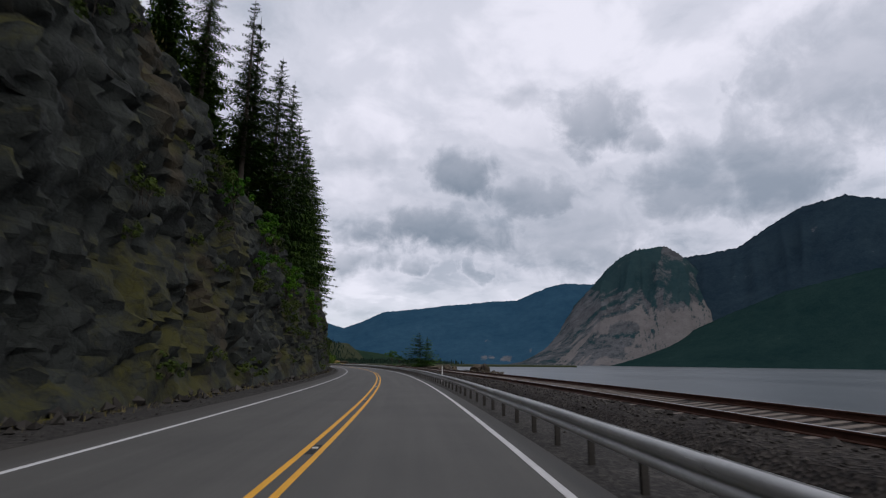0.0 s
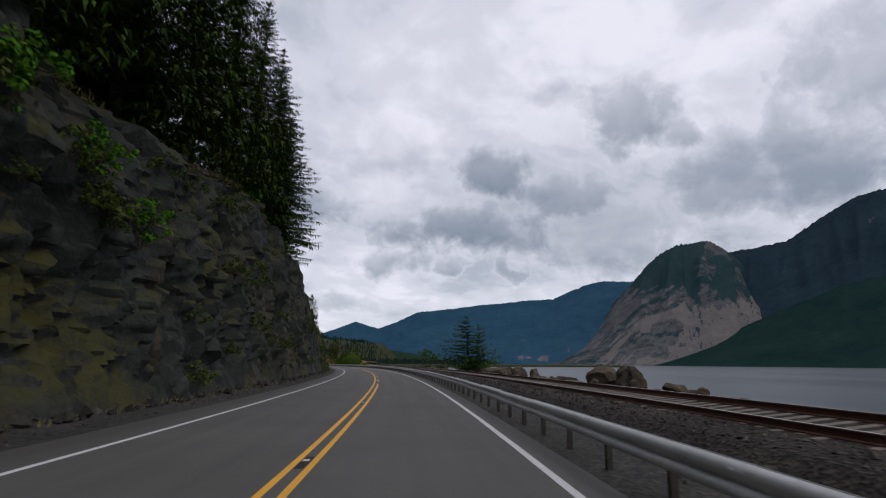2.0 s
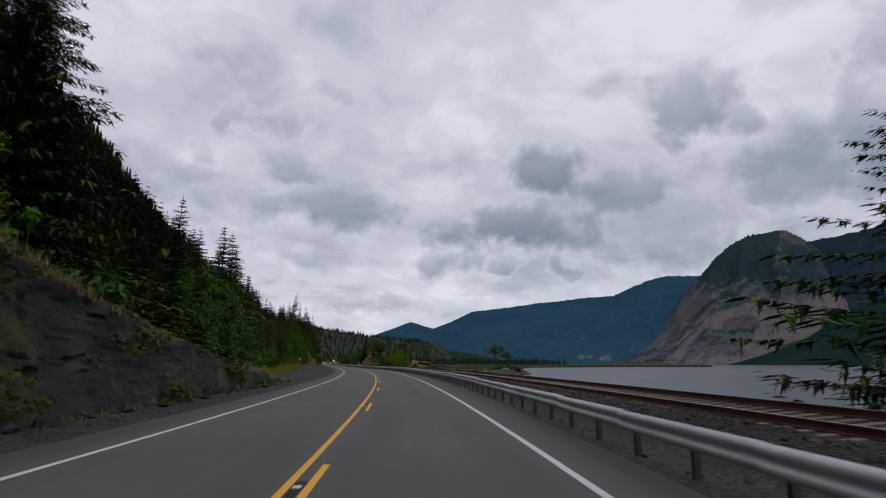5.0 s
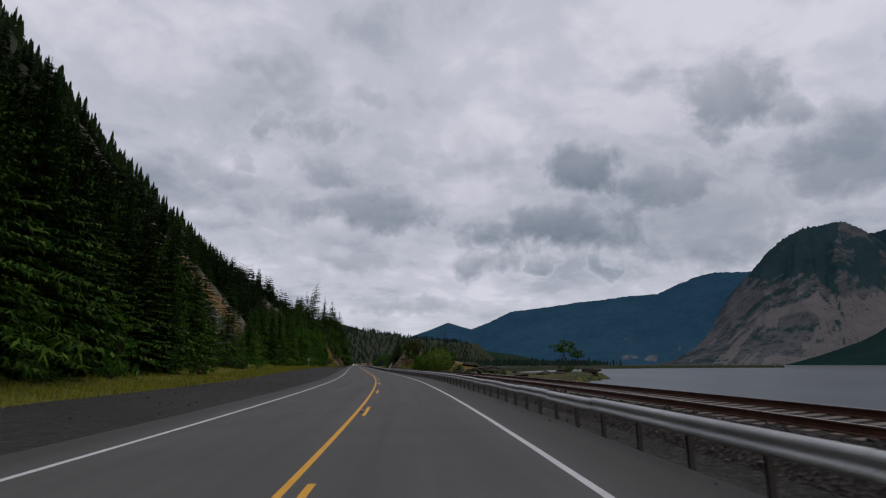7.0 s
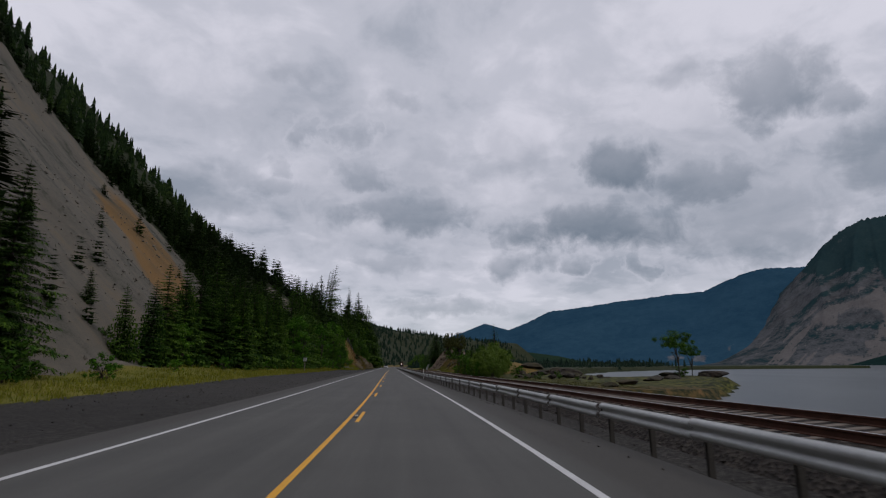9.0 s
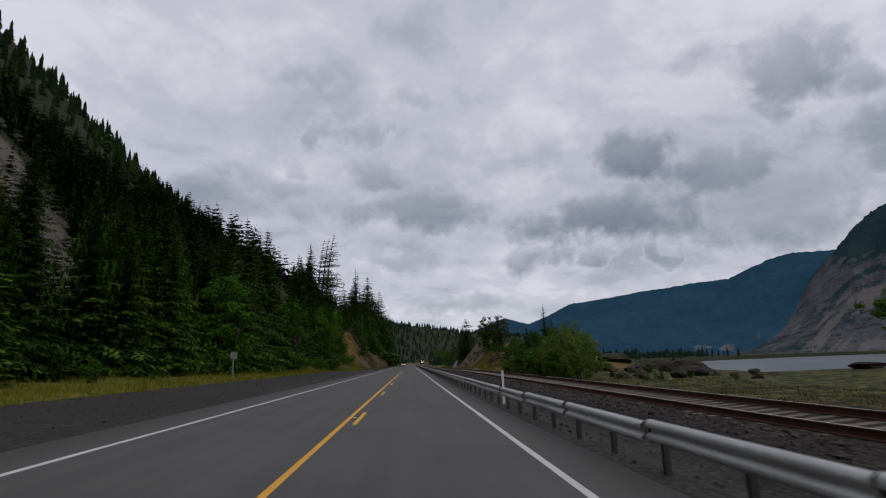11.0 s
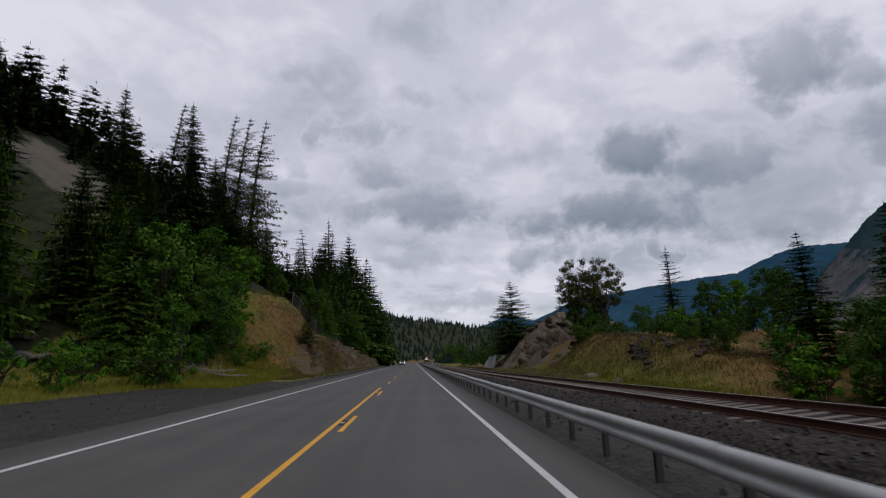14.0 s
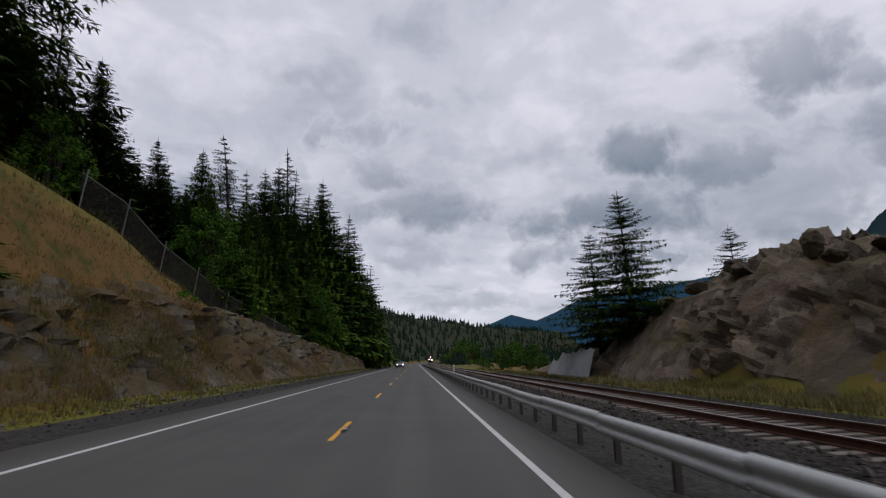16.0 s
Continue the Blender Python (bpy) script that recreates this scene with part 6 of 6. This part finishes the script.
grass("cutting_grass", [(404, 500, -12.5, -8.1), (404, 430, -10.5, -8.0)], 9000, (0.08, 0.26), M_DRY, "dry tufts of grass on the ledges of the cutting", 7, cut_z)
grass("tussock_grass", [(374, 414, 16.8, 21.5), (374, 414, 18.0, 30.0)], 6000, (0.08, 0.26), M_DRY, "orange-brown dry tussock grass on the rocky bank", 9)
grass("slope_grass", [(372, 414, 14.6, 17.6)], 4500, (0.10, 0.30), M_GRASS, "yellow-green grass on the slope beside the railway", 19)
grass("foot_grass", [(396, 470, 14.4, 16.6)], 5000, (0.12, 0.45), M_STRAW, "pale dry grass at the foot of the outcrop", 8)


def crest_z(s, o):
    return interp(s, CLIFF_S, CLIFF_H) + (abs(o) - 8.6) * 0.38


grass("crest_grass", [(122, 164, -10.0, -8.0), (122, 164, -9.6, -7.8), (20, 108, -12.0, -10.2)], 8000, (0.08, 0.30), M_STRAW, "dry grass along the crest of the cliff", 5, crest_z)
grass("cliff_foot_grass", [(0, 172, -7.3, -6.7), (396, 510, -8.9, -7.6)], 1500, (0.05, 0.24), M_STRAW, "dry grass tufts at the foot of the rocks", 4)
# ---- rocks by the water ----
def boulder_mesh(name, seed, mat, cuts=3):
    """An angular boulder, about 1 m half-size."""
    rng = random.Random(seed)
    bm = bmesh.new()
    bmesh.ops.create_icosphere(bm, subdivisions=cuts, radius=1.0)
    planes = []
    for _ in range(9):
        n = Vector((rng.gauss(0, 1), rng.gauss(0, 1), rng.gauss(0, 0.8))).normalized()
        planes.append((n, rng.uniform(0.42, 0.80)))
    for v in bm.verts:
        p = v.co.copy()
        for n, d in planes:
            k = p.dot(n) - d
            if k > 0:
                p -= n * k * 0.98
        p += p.normalized() * (0.13 * fbm(p.x * 2.4 + seed, p.y * 2.4, p.z * 2.4, 5))
        v.co = p
    me = bpy.data.meshes.new(name)
    bm.to_mesh(me)
    bm.free()
    me.materials.append(mat)
    return me


ME_BOULDERS = [boulder_mesh("boulder", 30 + i, M_BOULDER) for i in range(6)]
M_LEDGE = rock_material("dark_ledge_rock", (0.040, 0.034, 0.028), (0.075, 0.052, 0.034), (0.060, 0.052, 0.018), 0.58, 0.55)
ME_LEDGES = [boulder_mesh("rock_ledge", 50 + i, M_LEDGE) for i in range(4)]


def boulder(s, off, sx, sy, sz, k, label, group, z=None, turn=0.0, name="boulder"):
    t = tagged(new(name, ME_BOULDERS[k % 6]), label, "boulder", group)
    zz = (rough_ground(s, off) if z is None else z) + sz * 0.45
    t.matrix_basis = face_at(s, off, zz, turn)
    t.scale = (sx, sy, sz)
    return t


G_SHORE = "boulders on the river bank"
for i, (s, off, sx, sy, sz) in enumerate(((80.5, 18.4, 0.8, 0.6, 0.45), (83.5, 19.0, 0.9, 0.8, 0.55), (88.5, 18.6, 0.9, 0.8, 1.25), (90.4, 18.9, 0.8, 0.8, 1.2), (94, 19.0, 1.9, 1.5, 1.15),
                                          (97, 19.6, 1.2, 1.2, 0.8), (101, 18.8, 1.5, 1.2, 0.6), (106, 20.0, 1.3, 1.0, 0.7), (112, 18.5, 1.1, 0.9, 1.0), (114.5, 19.2, 0.9, 0.8, 0.9),
                                          (119.1, 18.8, 1.6, 1.3, 1.0), (121.3, 18.4, 1.0, 0.9, 0.8), (126.5, 19.0, 3.0, 1.8, 1.25), (132.0, 18.2, 2.4, 1.6, 1.1), (136.5, 17.8, 2.0, 1.4, 0.9),
                                          (116.8, 17.8, 0.7, 0.7, 0.6), (109.5, 17.6, 0.6, 0.6, 0.6), (86, 17.4, 0.5, 0.6, 0.5), (141.5, 18.4, 1.5, 1.2, 0.8), (103.5, 17.6, 0.6, 0.6, 0.45))):
    boulder(s, off, sx, sy, sz * 1.05, i, "large angular brown boulder on the river bank", G_SHORE, turn=i * 47.0)
for i in range(26):
    s = RNG.uniform(76, 146)
    boulder(s, RNG.uniform(16.6, 22), RNG.uniform(0.3, 0.8), RNG.uniform(0.3, 0.8), RNG.uniform(0.25, 0.6), i, "small angular riprap rock on the river bank", G_SHORE, turn=RNG.uniform(0, 360))
G_POINT = "rocks on the river point"
for i, (s, off, sx, sy, sz) in enumerate(((318, 42, 4, 3, 1.0), (328, 52, 5, 3, 1.2), (336, 60, 4, 3, 1.0), (344, 74, 4.5, 5, 1.6), (349, 66, 4, 3, 1.2), (356, 44, 5, 3, 1.6), (362, 46, 6, 4, 2.0),
                                          (370, 45, 6, 4, 2.4), (352, 43, 3, 3, 1.2), (366, 40, 4, 3, 1.5), (306, 34, 3, 2, 0.8), (380, 42, 6, 5, 2.2))):
    boulder(s, off, sx * 0.65, sy * 0.7, sz * 0.6, i, "low dark rock ledge on the grassy river point", G_POINT, turn=i * 31.0, name="rock_ledge").data = ME_LEDGES[i % 4]
for i in range(22):
    s, off = RNG.uniform(338, 374), RNG.uniform(30, 50)
    boulder(s, off, RNG.uniform(0.5, 1.6), RNG.uniform(0.5, 1.4), RNG.uniform(0.3, 0.9), i, "broken dark rock among scrub on the river point", G_POINT, turn=RNG.uniform(0, 360), name="rock_ledge").data = ME_LEDGES[i % 4]
for i in range(26):
    plant("shrub_dark", RNG.uniform(336, 372), RNG.uniform(25, 46), RNG.uniform(0.5, 1.3), 2.2, "scrub on the river point")

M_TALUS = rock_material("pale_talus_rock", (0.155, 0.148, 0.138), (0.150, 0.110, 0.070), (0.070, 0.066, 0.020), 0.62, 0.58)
ME_BROWN = [boulder_mesh("brown_rock", 80 + i, M_OUTCROP) for i in range(3)]
ME_TALUS = [boulder_mesh("talus_block", 70 + i, M_TALUS) for i in range(4)]
for i in range(20):
    s, o = RNG.uniform(384.5, 391.5), -RNG.uniform(18.6, 24.0)
    boulder(s, o, RNG.uniform(0.35, 0.95), RNG.uniform(0.35, 0.8), RNG.uniform(0.25, 0.6), i, "pale angular talus block at the foot of the slope", "talus blocks at the wood's edge", turn=RNG.uniform(0, 360), name="talus_block").data = ME_TALUS[i % 4]
# low broken rocks on the bank before the outcrop
for i in range(60):
    s = RNG.uniform(380, 414)
    o = RNG.uniform(19.4, 22.0) if i % 3 else RNG.gauss(18.4, 0.5)
    s = s if i % 3 else 388.0 + 3.0 * (o - 18.0) + RNG.uniform(-1.2, 1.2)
    boulder(s, o, RNG.uniform(0.25, 0.75), RNG.uniform(0.25, 0.7), RNG.uniform(0.2, 0.42), i, "broken dark rock among dry grass on the bank", "rocks on the bank", z=rough_ground(s, o) - 0.22, turn=RNG.uniform(0, 360)).data = ME_LEDGES[i % 4]

# ---- rock outcrop beside the railway ----
rows, cols = 250, 90


def outcrop_top(s, o):
    h = interp(s, OUT_S, OUT_H) * interp(s, (408, 412, 417, 423), (0.30, 0.55, 0.85, 1.06))
    return h, -0.5 + (h + 0.5) * interp(o, (15.2, 16.2, 19.6, 22.6, 29.0), (0.0, 0.16, 0.80, 1.0, 0.93))


vs = []
for i in range(rows):
    s = 409.0 + i * 0.29
    for j in range(cols):
        u = j / (cols - 1)
        o = 15.2 + 13.7 * u ** 1.25
        h, z = outcrop_top(s, o)
        steep = max(0.0, (outcrop_top(s, o + 0.4)[1] - z) / 0.4)
        n = Vector((-steep, 1.0)).normalized()
        p = road(s, o, z)
        b1, e1 = blocky(p, 4.2, 5.0, 0.55)
        b2, e2 = blocky(p, 1.5, 9.0, 1.7)
        b3, e3 = blocky(p, 0.6, 2.0, 1.6)
        fade = min(1.0, h / 2.5) * (0.2 + 0.8 * smooth01((z + 0.2) / 1.0))
        calm = interp(s, (424, 436), (1.0, 0.45))
        # broken ledges near the crest and in a few seams
        broken = max(smooth01((fbm(p.x * 0.16, p.y * 0.16, z * 0.35 + 7.0, 3) - 0.05) / 0.3), smooth01((z / max(0.5, h) - 0.80) / 0.12))
        push = calm * (0.72 * b1 * e1 - 0.55 * (1 - e1) + broken * (0.62 * b2 * e2 + 0.20 * b3 * e3 - 0.45 * (1 - e2)) + 0.12 * fbm(p.x * 0.2, p.y * 0.2, z * 0.3, 3)) * fade
        vs.append(road(s + 0.12 * b2 * fade * broken, o + n.x * push, z + n.y * push))
structure("rock_outcrop", chipped(mesh_of("rock_outcrop", vs, grid_faces(rows, cols), M_OUTCROP), 20.0), "brown jointed rock outcrop with grass ledges beside the railway", "rock face")
for i, (s, off, sx, sz) in enumerate(((424.0, 20.5, 0.62, 0.85), (420.5, 21.5, 0.9, 0.5), (431, 21.0, 1.0, 0.5), (434.5, 20.4, 0.9, 0.5), (438, 20.2, 1.0, 0.5),
                                      (429, 20.2, 0.7, 0.45), (422.3, 20.2, 0.6, 0.4))):
    boulder(s, off, sx, sx, sz, i, "dark weathered boulder on top of the outcrop", "boulders on the outcrop", z=outcrop_top(s, off)[1] - 0.2 - 0.5 * sz * (i > 0), turn=i * 50.0)
for i, (s, off, sx, sz) in enumerate(((392.5, 15.6, 1.0, 0.5), (386, 15.2, 0.5, 0.3), (402, 14.8, 0.4, 0.3))):
    boulder(s, off, sx, sx * 0.8, sz, i, "pale brown rock in the grass beside the railway", "rocks beside the railway", turn=i * 70.0).data = ME_BROWN[i]
for key, s, off, top in (("fir_edge", 441.8, 18.9, 15.4), ("fir_edge", 449.0, 18.6, 13.6), ("shrub_dark", 440.6, 19.2, 6.4), ("shrub_dark", 444.0, 18.6, 5.2), ("shrub_dark", 447.0, 18.6, 4.4)):
    z = outcrop_top(s, off)[1] - 0.25
    plant(key, s, off, top - z, BASE_H[key], "trees on the rocky bank", wide=1.1 if key == "fir_edge" else 1.3, z=z)
# smooth pale facing on the end of the outcrop
vs = []
for i in range(26):
    s = 443.0 + i * 0.55
    top = interp(s, (443, 446, 452, 457), (2.5, 2.6, 2.2, 1.2)) + 0.5 * fbm(s * 0.45, 1.0, 6.0, 4)
    for j in range(12):
        u = j / 11
        z = -0.2 + (top + 0.2) * u
        vs.append(road(s, 15.2 + 0.8 * u + 0.10 * fbm(s * 0.5, z * 0.8, 3.0, 3), z))
structure("slope_facing", mesh_of("slope_facing", vs, grid_faces(26, 12), M_SLAB, True), "smooth pale grey concrete facing on the rock", "retaining wall")


# ---- fence along the crest of the bank ----
M_FENCE = plain("dull_fence_steel", (0.16, 0.16, 0.15), 0.6, 0.4, 0.4, vary=0.3)
fence = thing("wire_fence", "chain-link rockfall fence on leaning posts above the cutting", "fence")
FENCE = [(427.5, -15.4), (431, -15.0), (435, -14.6), (440, -14.4), (446, -14.2), (453, -14.0), (460, -13.8), (468, -13.6)]
bm = bmesh.new()
bmesh.ops.create_cone(bm, cap_ends=True, segments=8, radius1=0.038, radius2=0.035, depth=2.7, matrix=Matrix.Translation((0, 0, 0.85)))
ME_FPOST = bpy.data.meshes.new("fence_post")
bm.to_mesh(ME_FPOST)
bm.free()
ME_FPOST.materials.append(M_FENCE)
tops = []
for s, off in FENCE:
    z = rough_ground(s, off)
    part("fence_post", ME_FPOST, fence, "leaning steel post", face_at(s, off, z) @ pose(0, 0, 0, 0, 8, 0))
    tops.append((s, off, z))
for (sa, oa, za), (sb, ob, zb) in zip(tops, tops[1:]):
    pa, pb = road(sa, oa, za), road(sb, ob, zb)
    vs, fs = [], []
    n = max(4, int((pb - pa).length / 0.11))
    for sg in (0, 1):
        for k in range(-12, n + 12):
            u0, u1 = k / n, (k + 12) / n
            a, b = (u0, 0.0), (u1, 2.0)
            if sg:
                a, b = (u0, 2.0), (u1, 0.0)
            lo, hi = max(0.0, a[0]), min(1.0, b[0])
            if hi <= lo:
                continue

            def on(u, a=a, b=b):
                z = a[1] + (b[1] - a[1]) * (u - a[0]) / (b[0] - a[0])
                return pa.lerp(pb, u) + Vector((0, 0, z))
            p, q = on(lo), on(hi)
            add(vs, fs, tube([p, q], [0.009, 0.009], 3))
    part("wire_mesh", mesh_of("wire_mesh", vs, fs, M_POST), fence, "dark diamond wire mesh")
    tv, tf = tube([pa + Vector((0, 0, 2.02)), pb + Vector((0, 0, 2.02))], [0.03, 0.03], 6)
    part("top_rail", mesh_of("top_rail", tv, tf, M_FENCE, True), fence, "pale steel top rail")

# ---- roadside sign seen from behind ----
sign = thing("road_sign", "small road sign on a wooden post seen from behind", "road sign", "", face_at(326.0, -14.6, ground_z(326.0, -14.6)))
part("sign_post", box_mesh("sign_post", 0.10, 0.10, 2.6, M_DEADWOOD, 0.01, (0, 0, 1.2)), sign, "weathered wooden post")
part("sign_panel", box_mesh("sign_panel", 0.62, 0.012, 0.62, M_SIGNBACK, 0.004, (0, 0.06, 2.1)), sign, "bare aluminium back of the sign")

# ---- fallen dead branches on the verge ----
for k, (s, off) in enumerate(((390.2, -12.9), (391.4, -14.6))):
    rng = random.Random(60 + k)
    log = thing("fallen_tree", "bleached fallen tree with bare branches on the grass", "dead wood", "fallen trees on the verge", face_at(s, off, rough_ground(s, off) + 0.16, 78 + 20 * k))
    pts = [Vector((rng.uniform(-0.25, 0.25), -3.0 + i * 1.5, 0.16 * i * (i > 1) + rng.uniform(-0.04, 0.12))) for i in range(5)]
    tv, tf = tube(pts, [0.06, 0.055, 0.045, 0.03, 0.012], 7)
    part("log", mesh_of("log", tv, tf, M_DEADWOOD, True), log)
    for i in range(20):
        p = pts[1].lerp(pts[4], rng.random())
        d = Vector((rng.uniform(-1, 1), rng.uniform(0.2, 1), rng.uniform(0.05, 0.9))).normalized() * rng.uniform(0.7, 1.7)
        bv, bf = tube([p, p + d * 0.5 + Vector((0, 0, 0.05)), p + d], [0.022, 0.014, 0.005], 5)
        part("branch", mesh_of("branch", bv, bf, M_DEADWOOD, True), log)


# ---- oncoming car ----
def car_body():
    prof = ((-2.2, 0.32), (-2.25, 0.75), (-2.0, 0.98), (-1.2, 1.02), (-0.55, 1.48), (0.9, 1.50), (1.75, 1.05), (2.2, 0.98), (2.28, 0.6), (2.2, 0.32))
    bm = bmesh.new()
    rings = []
    for x, k in ((-0.90, 0.97), (-0.80, 1.0), (0.80, 1.0), (0.90, 0.97)):
        rings.append([bm.verts.new((x * (0.82 if z > 1.2 else 1.0), y, 0.32 + (z - 0.32) * k)) for y, z in prof])
    for a, b in zip(rings, rings[1:]):
        for i in range(len(prof)):
            j = (i + 1) % len(prof)
            bm.faces.new((a[i], a[j], b[j], b[i]))
    bm.faces.new(rings[0])
    bm.faces.new(list(reversed(rings[-1])))
    bmesh.ops.recalc_face_normals(bm, faces=bm.faces)
    bmesh.ops.bevel(bm, geom=list(bm.edges), offset=0.04, segments=2, affect="EDGES")
    me = bpy.data.meshes.new("body")
    bm.to_mesh(me)
    bm.free()
    me.materials.append(M_CARWHITE)
    return me


def wheel_mesh(name, r, w, mat):
    bm = bmesh.new()
    bmesh.ops.create_cone(bm, cap_ends=True, segments=20, radius1=r, radius2=r, depth=w, matrix=Matrix.Rotation(math.pi / 2, 4, "Y"))
    bmesh.ops.bevel(bm, geom=[e for e in bm.edges if abs(e.verts[0].co.x - e.verts[1].co.x) < 1e-4], offset=0.03, segments=2, affect="EDGES")
    me = bpy.data.meshes.new(name)
    bm.to_mesh(me)
    bm.free()
    me.materials.append(mat)
    return me


car = thing("car", "small silver car with lit headlights on the far lane", "car", "", face_at(533.0, -1.95, 0.005))
part("body", car_body(), car)
part("windscreen", mesh_of("windscreen", [(-0.68, -1.19, 1.05), (0.68, -1.19, 1.05), (0.62, -0.60, 1.46), (-0.62, -0.60, 1.46), (-0.68, -1.16, 1.03), (0.68, -1.16, 1.03), (0.62, -0.57, 1.44), (-0.62, -0.57, 1.44)],
                                      [(0, 1, 2, 3), (7, 6, 5, 4), (0, 4, 5, 1), (1, 5, 6, 2), (2, 6, 7, 3), (3, 7, 4, 0)], M_GLASS), car, "dark windscreen", Matrix.Translation((0, -0.02, 0.02)))
part("grille", box_mesh("grille", 0.9, 0.03, 0.16, M_BLACK, 0.01, (0, -2.27, 0.62)), car, "black grille")
part("bumper", box_mesh("bumper", 1.7, 0.14, 0.2, M_BLACK, 0.03, (0, -2.22, 0.40)), car, "dark lower bumper")
ME_TYRE, ME_RIM = wheel_mesh("tyre", 0.33, 0.2, M_BLACK), wheel_mesh("rim", 0.2, 0.215, M_SIGNBACK)
for x in (-0.80, 0.80):
    part("headlight", box_mesh("headlight", 0.30, 0.06, 0.14, M_HEADLIGHT_CAR, 0.03), car, "lit headlight", Matrix.Translation((x * 0.85, -2.20, 0.74)))
    part("mirror", box_mesh("mirror", 0.18, 0.1, 0.12, M_CARWHITE, 0.03), car, "", Matrix.Translation((x * 1.2, -0.85, 1.06)))
    for y in (-1.4, 1.4):
        wheel = part("wheel", ME_TYRE, car, "black tyre", Matrix.Translation((x, y, 0.33)))
        part("rim", ME_RIM, wheel, "grey wheel rim")

# ---- locomotive ----
LOCO_S = 700.0
loco = thing("locomotive", "dark red freight locomotive with three lit headlights on the track", "locomotive", "", face_at(LOCO_S, 9.35, track_z(LOCO_S) + 0.03))
part("frame", box_mesh("frame", 3.0, 19.0, 0.5, M_BLACK, 0.05, (0, 9.5, 1.15)), loco, "black underframe")
part("hood", box_mesh("hood", 2.1, 12.0, 2.6, M_LOCO, 0.12, (0, 12.6, 2.7)), loco)
part("cab", box_mesh("cab", 3.0, 3.0, 2.9, M_LOCO, 0.15, (0, 4.2, 2.85)), loco)
part("nose", box_mesh("nose", 1.9, 2.4, 1.9, M_LOCO, 0.2, (0, 1.7, 2.35)), loco)
part("pilot", box_mesh("pilot", 2.9, 0.25, 0.9, M_BLACK, 0.06, (0, 0.25, 0.65)), loco, "black front plate")
for x in (-0.75, 0.75):
    part("cab_window", box_mesh("cab_window", 1.0, 0.04, 0.7, M_GLASS, 0.02, (x, 2.69, 3.75)), loco, "dark cab window")
    part("ditch_light", wheel_mesh("ditch_light", 0.16, 0.12, M_HEADLIGHT), loco, "lit lower headlight", Matrix.Translation((x, 0.30, 1.65)) @ pose(0, 0, 0, 0, 0, 90))
part("headlight", wheel_mesh("headlight", 0.18, 0.12, M_HEADLIGHT), loco, "lit upper headlight", Matrix.Translation((0, 0.48, 2.95)) @ pose(0, 0, 0, 0, 0, 90))
ME_LWHEEL = wheel_mesh("wheel", 0.5, 0.14, M_BLACK)
for y in (2.2, 4.2, 6.2, 12.8, 14.8, 16.8):
    for x in (-0.75, 0.75):
        part("wheel", ME_LWHEEL, loco, "steel wheel", Matrix.Translation((x, y, 0.48)))
# ---- ties, each a piece of its own near the camera's way ----
rng = random.Random(15)
bm = bmesh.new()
bmesh.ops.create_cube(bm, size=1.0, matrix=Matrix.Diagonal((2.6, 0.23, 0.18, 1)))
bmesh.ops.bevel(bm, geom=list(bm.edges), offset=0.012, segments=1, affect="EDGES")
ME_TIE = bpy.data.meshes.new("tie")
bm.to_mesh(ME_TIE)
bm.free()
ME_TIE.materials.append(M_TIE)
tie_v, tie_f = [], []
s, n = -20.0, 0
while s < 760:
    lift = (rail_z(s, RAIL_FAR) - rail_z(s, RAIL_NEAR))
    m = face_at(s, 9.35 + rng.uniform(-0.06, 0.06), track_z(s) + lift / 2 - 0.172 - 0.088, rng.uniform(-1.2, 1.2)) @ pose(0, 0, 0, 0, -math.degrees(math.atan2(lift, 1.5) - crossfall(s)), 0)
    if n < 300 and (8 < s < 95 or 180 < s < 250):
        part("tie", ME_TIE, railway, m=m)
        n += 1
    else:
        b = len(tie_v)
        tie_v += [m @ v.co for v in ME_TIE.vertices]
        tie_f += [tuple(b + i for i in f.vertices) for f in ME_TIE.polygons]
    s += 0.56
tagged(part("tie_row", mesh_of("tie_row", tie_v, tie_f, M_TIE), railway, "pale weathered ties"), kind="stuff")
